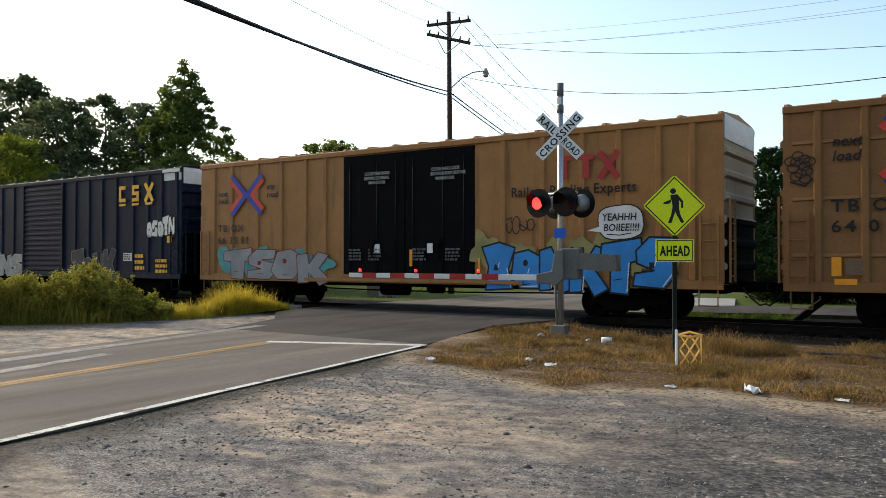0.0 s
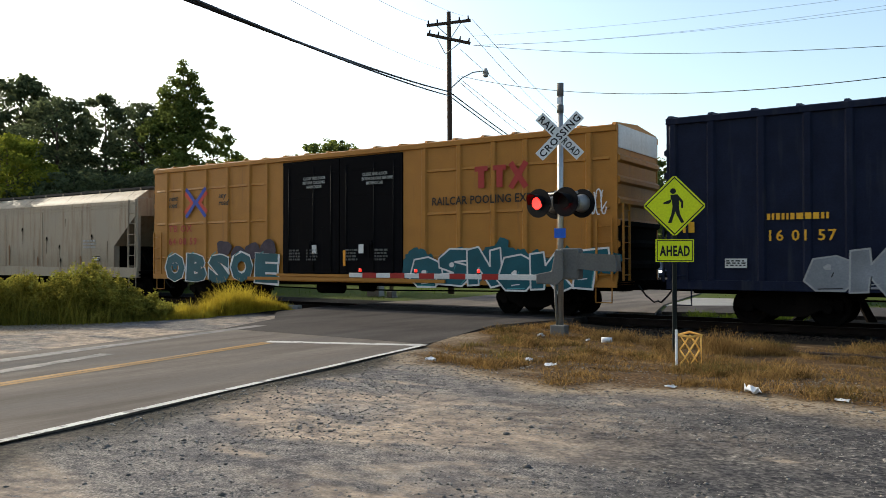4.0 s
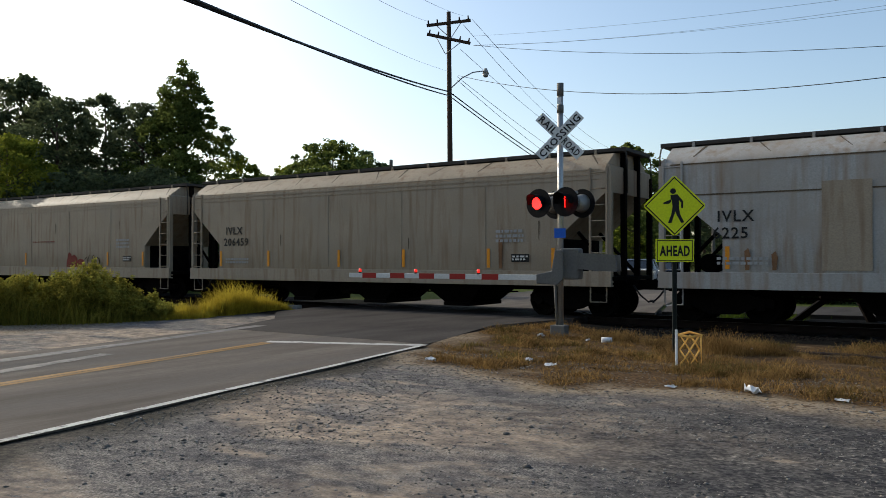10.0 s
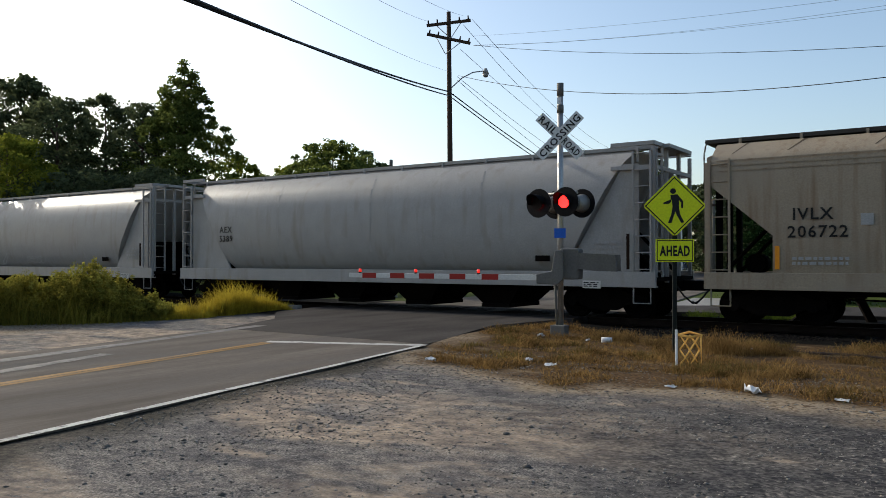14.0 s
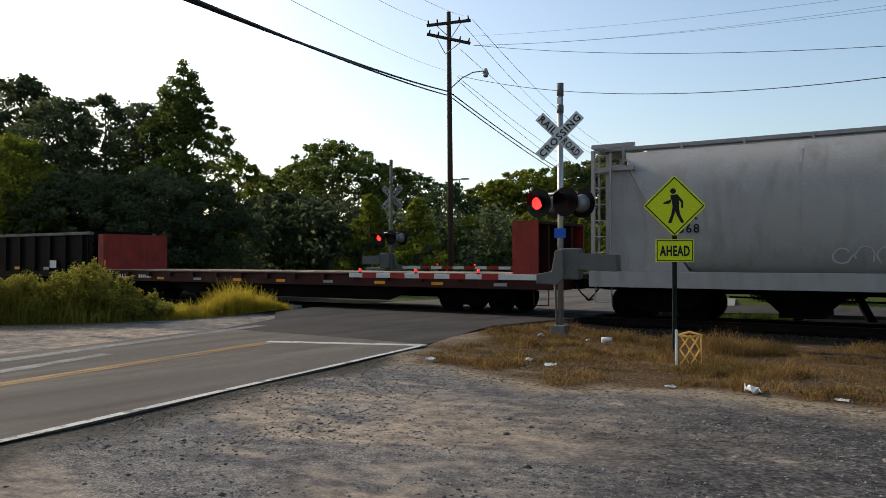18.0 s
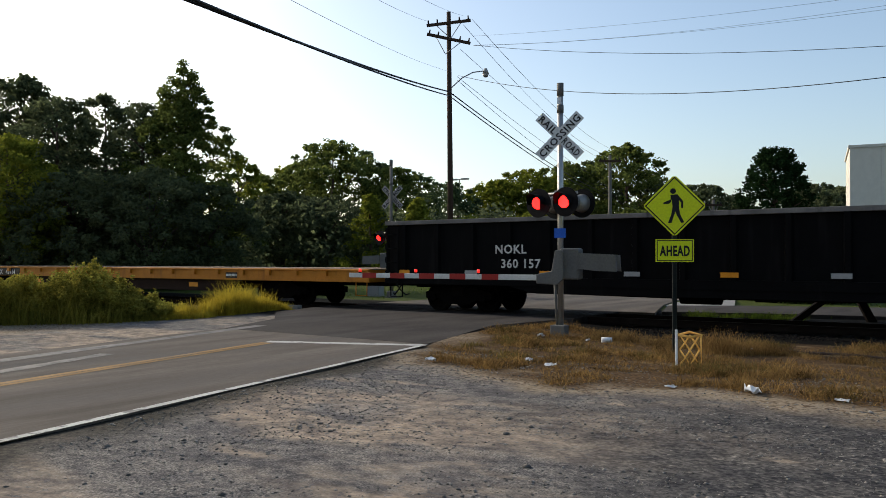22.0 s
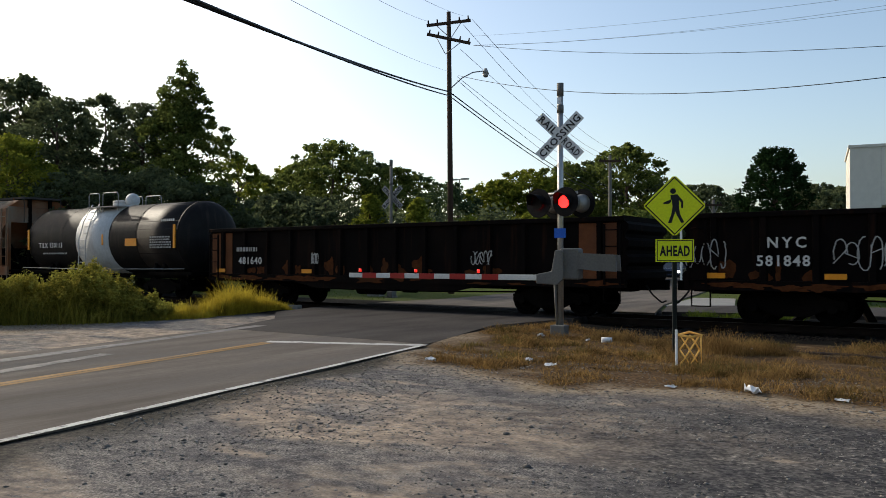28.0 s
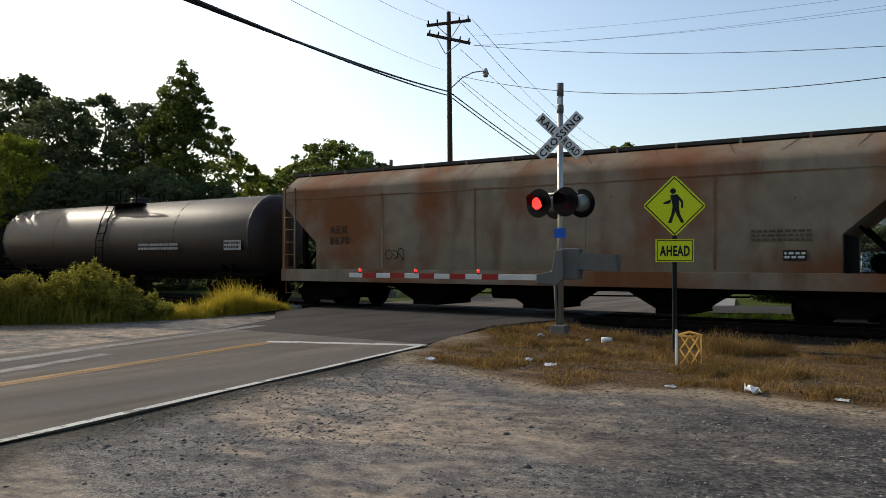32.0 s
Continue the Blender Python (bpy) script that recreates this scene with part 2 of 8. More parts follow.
    rustrun=mat("rust_run", (0.20, 0.105, 0.052), 0.8, var=0.3),
    gonpatch=mat("pale_rust_patch", (0.11, 0.06, 0.04), 0.8, var=0.4),
    paleconcrete=mat("pale_concrete", (0.27, 0.262, 0.245), 0.85, var=0.1),
    lensdark=mat("dark_lens", (0.006, 0.003, 0.003), 0.5, var=0.05, bump=0.0, spec=0.08),
    armwhite=mat("arm_white", (0.55, 0.55, 0.53), 0.45, var=0.08),
    postgreen=mat("dark_green_post", (0.016, 0.02, 0.017), 0.7),
    machine=mat("machine_grey", (0.135, 0.128, 0.118), 0.6, var=0.12, streak=(0.08, 0.068, 0.058), amount=0.25),
    # rails near-black as well, to sink into the shade painted on the trackbed
    railhead=mat("dull_rail_head", (0.05, 0.045, 0.04), 0.75, metal=0.2, spec=0.05),
    railsteel=mat("rusted_rail", (0.014, 0.010, 0.008), 0.85, var=0.3, spec=0.02),
    lamp_red=glow("red_light", (1.0, 0.012, 0.012), 6.0),
    lamp_dim=glow("small_red_light", (0.9, 0.03, 0.02), 0.9),
    headlight=glow("headlight_glow", (1.0, 0.95, 0.85), 3.0),
)


# ---- mesh helpers ----
def box(bm, x0, x1, y0, y1, z0, z1, mi=0):
    v = [bm.verts.new((x, y, z)) for z in (z0, z1) for y in (y0, y1) for x in (x0, x1)]
    for f in ((0, 2, 3, 1), (4, 5, 7, 6), (0, 1, 5, 4), (2, 6, 7, 3), (0, 4, 6, 2), (1, 3, 7, 5)):
        bm.faces.new([v[i] for i in f]).material_index = mi
    return bm


def poly(bm, pts, mi=0):
    f = bm.faces.new([bm.verts.new(p) for p in pts])
    f.material_index = mi
    return bm


def cyl(bm, a, b, r, n=12, r2=None, mi=0, smooth=True):
    a, b = Vector(a), Vector(b)
    q = (b - a).to_track_quat("Z", "Y")
    r2 = r if r2 is None else r2
    ring = [[bm.verts.new(c + q @ Vector((math.cos(2 * math.pi * i / n) * rr, math.sin(2 * math.pi * i / n) * rr, 0))) for i in range(n)] for c, rr in ((a, r), (b, r2))]
    for i in range(n):
        f = bm.faces.new((ring[0][i], ring[0][(i + 1) % n], ring[1][(i + 1) % n], ring[1][i]))
        f.smooth, f.material_index = smooth, mi
    bm.faces.new(ring[0][::-1]).material_index = mi
    bm.faces.new(ring[1]).material_index = mi
    return bm


def tube(bm, pts, r, n=6, mi=0):
    """A bent rod through the points; r is a radius or a list of radii."""
    pts = [Vector(p) for p in pts]
    rs = r if isinstance(r, (list, tuple)) else [r] * len(pts)
    rings = []
    for i, p in enumerate(pts):
        d = (pts[min(i + 1, len(pts) - 1)] - pts[max(i - 1, 0)]).normalized()
        q = d.to_track_quat("Z", "Y")
        rings.append([bm.verts.new(p + q @ Vector((math.cos(2 * math.pi * k / n) * rs[i], math.sin(2 * math.pi * k / n) * rs[i], 0))) for k in range(n)])
    for u, w in zip(rings, rings[1:]):
        for k in range(n):
            f = bm.faces.new((u[k], u[(k + 1) % n], w[(k + 1) % n], w[k]))
            f.smooth, f.material_index = True, mi
    bm.faces.new(rings[0][::-1]), bm.faces.new(rings[-1])
    return bm


def prism(bm, pts, axis, a, b, mi=0):
    """A polygon of (u, v) pairs pushed along an axis from a to b."""
    def at(u, v, w):
        return {"x": (w, u, v), "y": (u, w, v), "z": (u, v, w)}[axis]
    lo, hi = [bm.verts.new(at(u, v, a)) for u, v in pts], [bm.verts.new(at(u, v, b)) for u, v in pts]
    n = len(pts)
    for i in range(n):
        bm.faces.new((lo[i], lo[(i + 1) % n], hi[(i + 1) % n], hi[i])).material_index = mi
    bm.faces.new(lo[::-1]).material_index = mi
    bm.faces.new(hi).material_index = mi
    return bm


def lathe(bm, prof, n=24, mi=0):
    """A body turned about the y axis from (y, radius) pairs."""
    rings = [[bm.verts.new((r * math.cos(2 * math.pi * i / n), y, r * math.sin(2 * math.pi * i / n))) for i in range(n)] for y, r in prof]
    for u, w in zip(rings, rings[1:]):
        for i in range(n):
            f = bm.faces.new((u[i], u[(i + 1) % n], w[(i + 1) % n], w[i]))
            f.material_index = mi
    bm.faces.new(rings[0][::-1]).material_index = mi
    bm.faces.new(rings[-1]).material_index = mi
    return bm


def B():
    return bmesh.new()


def mesh_of(name, bm, mats, fix=True):
    if fix:
        bmesh.ops.recalc_face_normals(bm, faces=bm.faces)
    me = bpy.data.meshes.new(name)
    bm.to_mesh(me)
    bm.free()
    for m in mats if isinstance(mats, (list, tuple)) else [mats]:
        me.materials.append(M[m] if isinstance(m, str) else m)
    return me


def part(name, bm, material, parent, label="", bevel=0.0, at=None):
    """One mesh under a thing or a part."""
    ob = new(name, bm if isinstance(bm, bpy.types.Mesh) else mesh_of(name, bm, material))
    ob.parent = parent
    if at is not None:
        ob.matrix_basis = at
    if bevel:
        mod = ob.modifiers.new("bevel", "BEVEL")
        mod.width, mod.segments, mod.limit_method, mod.angle_limit = bevel, 2, "ANGLE", radians(50)
    return tagged(ob, label)


def pieces(name, bm, material, parent, label=""):
    """Each loose piece of the bmesh as a part of its own."""
    todo, out = set(bm.verts), []
    while todo:
        first = todo.pop()
        seen, stack = {first}, [first]
        while stack:
            for e in stack.pop().link_edges:
                for v in e.verts:
                    if v not in seen:
                        seen.add(v)
                        stack.append(v)
        todo -= seen
        order = sorted(seen, key=lambda v: v.co[:])
        at = {v: i for i, v in enumerate(order)}
        faces = {f for v in order for f in v.link_faces}
        faces = sorted(faces, key=lambda f: [at[v] for v in f.verts])
        me = raw(name, [v.co[:] for v in order], [[at[v] for v in f.verts] for f in faces], material)
        for p, f in zip(me.polygons, faces):
            p.material_index = f.material_index
        out.append((min(v.co.x for v in order), part(name, me, None, parent, label)))
    bm.free()
    return out


def thing(name, at, label, category, group=""):
    ob = new(name)
    ob.empty_display_size = 0.2
    ob.matrix_basis = at
    return tagged(ob, label, category, group)


def raw(name, verts, faces, material):
    me = bpy.data.meshes.new(name)
    me.from_pydata(verts, [], faces)
    for m in material if isinstance(material, (list, tuple)) else [material]:
        me.materials.append(M[m])
    return me


def quick_quads(name, co, material):
    """A mesh of loose quads from an array of n x 4 x 3 corners."""
    n = len(co)
    me = bpy.data.meshes.new(name)
    me.vertices.add(n * 4)
    me.vertices.foreach_set("co", co.astype(np.float32).ravel())
    me.loops.add(n * 4)
    me.loops.foreach_set("vertex_index", np.arange(n * 4, dtype=np.int32))
    me.polygons.add(n)
    me.polygons.foreach_set("loop_start", np.arange(0, n * 4, 4, dtype=np.int32))
    me.update(calc_edges=True)
    me.materials.append(M[material])
    return me


TEXTS = {}


def text_mesh(body, height, material, spacing=1.0, shear=0.0, wide=1.0, fit=0.0, fat=0.022):
    """Letters of the built-in font as a thin mesh in the x-z plane, facing -y, origin at the lower left."""
    key = (body, height, material, spacing, shear, wide, fit, fat)
    if key not in TEXTS:
        cu = bpy.data.curves.new("letters", "FONT")
        cu.body, cu.size, cu.space_character, cu.shear = body, height * 1.38, spacing, shear
        cu.extrude, cu.resolution_u, cu.offset = 0.003, 2, height * fat
        ob = new("letters", cu)
        bpy.context.view_layer.update()
        me = bpy.data.meshes.new_from_object(ob.evaluated_get(bpy.context.evaluated_depsgraph_get()))
        bpy.data.objects.remove(ob)
        xs = [v.co.x for v in me.vertices]
        if fit:
            wide = fit / (max(xs) - min(xs))
        me.transform(Matrix.Rotation(radians(90), 4, "X") @ Matrix.Diagonal((wide, 1, 1, 1)) @ Matrix.Translation((-min(xs) if fit else 0, 0, 0)))
        me.materials.clear()
        me.materials.append(M[material])
        TEXTS[key] = me
    return TEXTS[key]


def write(body, x, z, y, height, material, parent, spacing=1.0, shear=0.0, wide=1.0, name="lettering", label="", fit=0.0, fat=0.022):
    ob = new(name, text_mesh(body, height, material, spacing, shear, wide, fit, fat))
    ob.parent = parent
    ob.matrix_basis = pose(x, y, z)
    return tagged(ob, label)


def bars(bm, x, z, y, w, h, rows, seed, mi=0):
    """Small unreadable print: rows of short bars."""
    rnd = random.Random(seed)
    step = h / rows
    for r in range(rows):
        u = x
        while u < x + w - 0.05:
            k = min(rnd.uniform(0.08, 0.3) * max(0.5, h), x + w - u)
            box(bm, u, u + k, y - 0.004, y, z + h - (r + 1) * step + step * 0.25, z + h - r * step - step * 0.15, mi)
            u += k + 0.04
    return bm


def blob(bm, cx, cz, w, h, y, seed, mi, n=20, wob=0.16):
    rnd = random.Random(seed)
    ph, k = rnd.uniform(0, 6), rnd.choice((2, 3, 4))
    pts = []
    for i in range(n):
        a = 2 * math.pi * i / n
        c, s = math.cos(a), math.sin(a)
        r = 1 / max(abs(c) ** 2.6 + abs(s) ** 2.6, 1e-6) ** (1 / 2.6) * (1 + wob * math.sin(k * a + ph) * 0.6 + rnd.uniform(-wob, wob) * 0.35)
        pts.append((cx + c * w / 2 * r, y, cz + s * h / 2 * r))
    return poly(bm, pts, mi)


def stroke(bm, pts, w, y, mi):
    """A flat spray line through (x, z) points."""
    for (x0, z0), (x1, z1) in zip(pts, pts[1:]):
        d = Vector((x1 - x0, z1 - z0))
        if d.length < 1e-5:
            continue
        d.normalize()
        nx, nz = -d.y * w / 2, d.x * w / 2
        poly(bm, [(x0 - d.x * w * 0.3 + nx, y, z0 - d.y * w * 0.3 + nz), (x0 - d.x * w * 0.3 - nx, y, z0 - d.y * w * 0.3 - nz),
                  (x1 + d.x * w * 0.3 - nx, y, z1 + d.y * w * 0.3 - nz), (x1 + d.x * w * 0.3 + nx, y, z1 + d.y * w * 0.3 + nz)], mi)
    return bm


BODIES = (
    ((0.08, 0.0), (0.95, 0.04), (0.82, 0.45), (1.04, 0.9), (0.55, 1.02), (0.0, 0.92), (0.2, 0.5)),
    ((0.0, 0.25), (0.25, 0.0), (0.8, 0.0), (1.05, 0.3), (0.98, 0.72), (0.6, 0.9), (0.15, 0.82)),
    ((0.0, 0.0), (0.32, 0.02), (0.34, 0.45), (0.66, -0.04), (1.0, 0.05), (0.97, 0.97), (0.68, 0.9), (0.66, 0.5), (0.36, 1.0), (0.02, 0.92)),
    ((0.0, 0.0), (0.35, 0.02), (0.38, 0.35), (0.7, -0.08), (1.08, 0.1), (0.72, 0.5), (1.05, 0.95), (0.7, 1.05), (0.4, 0.65), (0.36, 1.0), (0.0, 0.95)),
    ((0.26, 0.0), (0.74, -0.03), (0.76, 0.58), (1.08, 0.66), (1.0, 1.06), (-0.02, 0.95), (-0.05, 0.62), (0.24, 0.58)),
    ((0.0, 0.05), (0.8, 0.0), (1.08, 0.3), (0.95, 0.55), (0.5, 0.66), (0.95, 0.7), (1.0, 1.0), (0.3, 1.02), (0.0, 0.75), (0.05, 0.5), (0.5, 0.36), (0.02, 0.3)),
)


def block_piece(parent, x0, x1, z0, z1, y, fill, outline, shine, order, seed, label, cloud=None, line=0.05):
    """Sprayed block letters that lean on one another: cloud, filled bodies, outlines, eyes and shines."""
    rnd = random.Random(seed)
    bm = B()
    w, h = (x1 - x0) / len(order), z1 - z0
    if cloud:
        for i in range(len(order) * 2 + 1):
            blob(bm, x0 + i * w / 2, z0 + h * rnd.uniform(0.45, 0.85), w * rnd.uniform(0.5, 0.95), h * rnd.uniform(0.4, 0.75), y - 0.002 - 0.0001 * i, seed + 90 + i, 0, 24, 0.4)
    else:
        stroke(bm, [(x0 + 0.1 * w, z0 + 0.1 * h), (x1 - 0.1 * w, z0 + 0.12 * h)], 0.05, y - 0.002, 0)
    piece = tagged(part("graffiti", bm, cloud or fill, parent, label), label, kind="stuff")
    for i, k in enumerate(order):
        bm = B()
        lean, grow, drop = rnd.uniform(-0.12, 0.16), rnd.uniform(0.86, 1.06), rnd.uniform(-0.05, 0.08)
        yy = y - 0.005 - 0.0035 * i
        pts = [(x0 + (i - 0.06 + u * 1.14 + lean * (v - 0.5)) * w, z0 + (drop + v * grow * 0.95) * h) for u, v in BODIES[k]]
        poly(bm, [(u, yy, v) for u, v in pts], 0)
        stroke(bm, pts + pts[:2], line, yy - 0.0012, 1)
        cx, cz = sum(u for u, v in pts) / len(pts), sum(v for u, v in pts) / len(pts)
        if k in (0, 1, 5):
            blob(bm, cx - 0.1 * w, cz + rnd.uniform(-0.1, 0.2) * h, 0.17 * w, 0.13 * h, yy - 0.0016, seed + 40 + i, 1, 8, 0.3)
            stroke(bm, [(cx - 0.02 * w, cz - 0.06 * h), (cx + 0.03 * w, cz + 0.04 * h)], line * 0.5, yy - 0.002, 2)
        a, b = pts[1], pts[2]
        stroke(bm, [(a[0] * 0.85 + cx * 0.15, a[1] * 0.9 + cz * 0.1), (b[0] * 0.85 + cx * 0.15, b[1] * 0.85 + cz * 0.15)], line * 0.55, yy - 0.002, 2)
        if rnd.random() < 0.6:
            stroke(bm, [(cx - 0.2 * w, cz - 0.3 * h), (cx + 0.05 * w, cz - 0.27 * h)], line * 0.5, yy - 0.002, 1)
        part("letter", bm, [fill, outline, shine], piece)
    return piece


def scrawl(parent, x0, x1, z0, z1, y, ink, seed, label, n=4, w=0.035):
    """A quick tag: looping spray lines."""
    rnd = random.Random(seed)
    bm = B()
    step = (x1 - x0) / n
    for i in range(n):
        cx, cz = x0 + (i + 0.5) * step, (z0 + z1) / 2
        a0, turn = rnd.uniform(0, 6.3), rnd.choice((-1, 1)) * rnd.uniform(3.5, 6.5)
        rx, rz = step * rnd.uniform(0.35, 0.6), (z1 - z0) * rnd.uniform(0.3, 0.5)
        pts = [(cx + rx * math.cos(a0 + turn * k / 12) + 0.05 * step * rnd.uniform(-1, 1), cz + rz * math.sin(a0 + turn * k / 12)) for k in range(13)]
        stroke(bm, pts, w, y - 0.004 - 0.001 * i, 0)
        if rnd.random() < 0.7:
            stroke(bm, [(cx - rx, cz + rnd.uniform(-1, 1) * rz), (cx + rx, cz + rnd.uniform(-1, 1) * rz)], w, y - 0.0045 - 0.001 * i, 0)
    return part("graffiti", bm, ink, parent, label)


# ---- railway cars: x along the track, origin on the rail top at the middle ----
NEAR = -1.57


def wheel_mesh():
    bm = lathe(B(), [(-0.055, 0.18), (-0.05, 0.40), (-0.06, 0.455), (-0.025, 0.46), (-0.02, 0.425), (0.07, 0.415), (0.072, 0.34), (0.03, 0.30), (0.03, 0.16), (0.06, 0.12), (0.06, 0.06)])
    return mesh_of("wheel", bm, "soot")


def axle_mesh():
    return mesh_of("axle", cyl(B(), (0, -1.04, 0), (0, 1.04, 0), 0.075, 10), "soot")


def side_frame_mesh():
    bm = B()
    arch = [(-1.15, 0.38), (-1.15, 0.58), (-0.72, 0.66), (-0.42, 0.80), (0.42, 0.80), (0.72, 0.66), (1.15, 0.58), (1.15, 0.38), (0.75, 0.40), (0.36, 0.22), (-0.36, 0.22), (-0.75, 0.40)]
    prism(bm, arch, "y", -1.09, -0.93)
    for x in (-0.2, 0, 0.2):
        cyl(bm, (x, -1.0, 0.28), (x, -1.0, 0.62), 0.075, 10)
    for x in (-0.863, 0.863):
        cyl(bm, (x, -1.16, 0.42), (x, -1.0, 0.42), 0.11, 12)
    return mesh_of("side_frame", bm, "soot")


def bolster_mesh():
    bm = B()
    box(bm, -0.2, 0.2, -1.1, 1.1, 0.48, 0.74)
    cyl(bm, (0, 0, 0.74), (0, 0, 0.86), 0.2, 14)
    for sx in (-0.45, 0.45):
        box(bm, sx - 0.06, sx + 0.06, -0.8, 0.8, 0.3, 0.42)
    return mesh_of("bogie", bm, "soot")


WHEEL, AXLE, FRAMES, BOLSTER = wheel_mesh(), axle_mesh(), side_frame_mesh(), bolster_mesh()


WHEELSETS = []   # (wheelset, its place along the car)


def bogies(car, half):
    for sx in (-half, half):
        b = part("bogie", BOLSTER, None, car, at=pose(sx, 0, 0))
        part("side_frame", FRAMES, None, b)
        part("side_frame", FRAMES, None, b, at=pose(0, 0, 0, 0, 0, 180))
        for dx in (-0.863, 0.863):
            w = part("wheelset", AXLE, None, car, at=pose(sx + dx, 0, 0.42))
            part("wheel", WHEEL, None, w, at=pose(0, 0.76, 0))
            part("wheel", WHEEL, None, w, at=pose(0, -0.76, 0, 0, 0, 180))
            WHEELSETS.append((w, sx + dx))


def couplers(car, L, reach=0.62):
    for s in (-1, 1):
        bm = B()
        box(bm, s * (L / 2 - 0.5), s * (L / 2 + 0.2), -0.17, 0.17, 0.72, 1.0)
        prism(bm, [(s * (L / 2 + 0.2), -0.1), (s * (L / 2 + reach), -0.16), (s * (L / 2 + reach), 0.1), (s * (L / 2 + reach - 0.15), 0.18), (s * (L / 2 + 0.2), 0.1)], "z", 0.74, 1.0)
        part("coupler", bm, "soot", car)
        h = B()
        tube(h, [(s * (L / 2 + 0.15), -0.42, 0.86), (s * (L / 2 + 0.35), -0.42, 0.6), (s * (L / 2 + 0.55), -0.36, 0.42), (s * (L / 2 + 0.66), -0.3, 0.46)], 0.025)
        part("air_hose", h, "rubber", car)


def ladder(car, x, y, z0, z1, width, material, along="x", step=0.42):
    bm = B()
    ux, uy = (1, 0) if along == "x" else (0, 1)
    for k in (-0.5, 0.5):
        box(bm, x + ux * k * width - 0.025, x + ux * k * width + 0.025, y + uy * k * width - 0.025, y + uy * k * width + 0.025, z0, z1)
    z = z0 + 0.15
    while z < z1 - 0.05:
        cyl(bm, (x - ux * width / 2, y - uy * width / 2, z), (x + ux * width / 2, y + uy * width / 2, z), 0.016, 6)
        z += step
    return part("ladder", bm, material, car)


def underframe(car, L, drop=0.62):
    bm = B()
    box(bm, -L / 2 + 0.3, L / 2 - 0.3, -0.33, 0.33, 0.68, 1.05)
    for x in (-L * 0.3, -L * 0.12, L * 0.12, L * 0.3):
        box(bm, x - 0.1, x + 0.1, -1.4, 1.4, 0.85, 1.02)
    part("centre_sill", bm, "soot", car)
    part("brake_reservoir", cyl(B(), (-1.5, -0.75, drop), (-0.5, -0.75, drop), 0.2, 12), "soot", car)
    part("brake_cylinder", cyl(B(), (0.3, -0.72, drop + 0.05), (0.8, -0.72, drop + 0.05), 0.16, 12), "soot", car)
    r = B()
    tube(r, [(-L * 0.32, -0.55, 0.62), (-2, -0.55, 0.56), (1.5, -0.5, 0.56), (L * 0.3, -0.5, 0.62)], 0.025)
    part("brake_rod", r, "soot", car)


def sill_steps(car, L, y, z0, material):
    for s in (-1, 1):
        bm = B()
        tube(bm, [(s * (L / 2 - 0.6), y + 0.03, z0), (s * (L / 2 - 0.6), y + 0.03, z0 - 0.42), (s * (L / 2 - 0.15), y + 0.03, z0 - 0.42), (s * (L / 2 - 0.15), y + 0.03, z0)], 0.022)
        part("stirrup_step", bm, material, car)


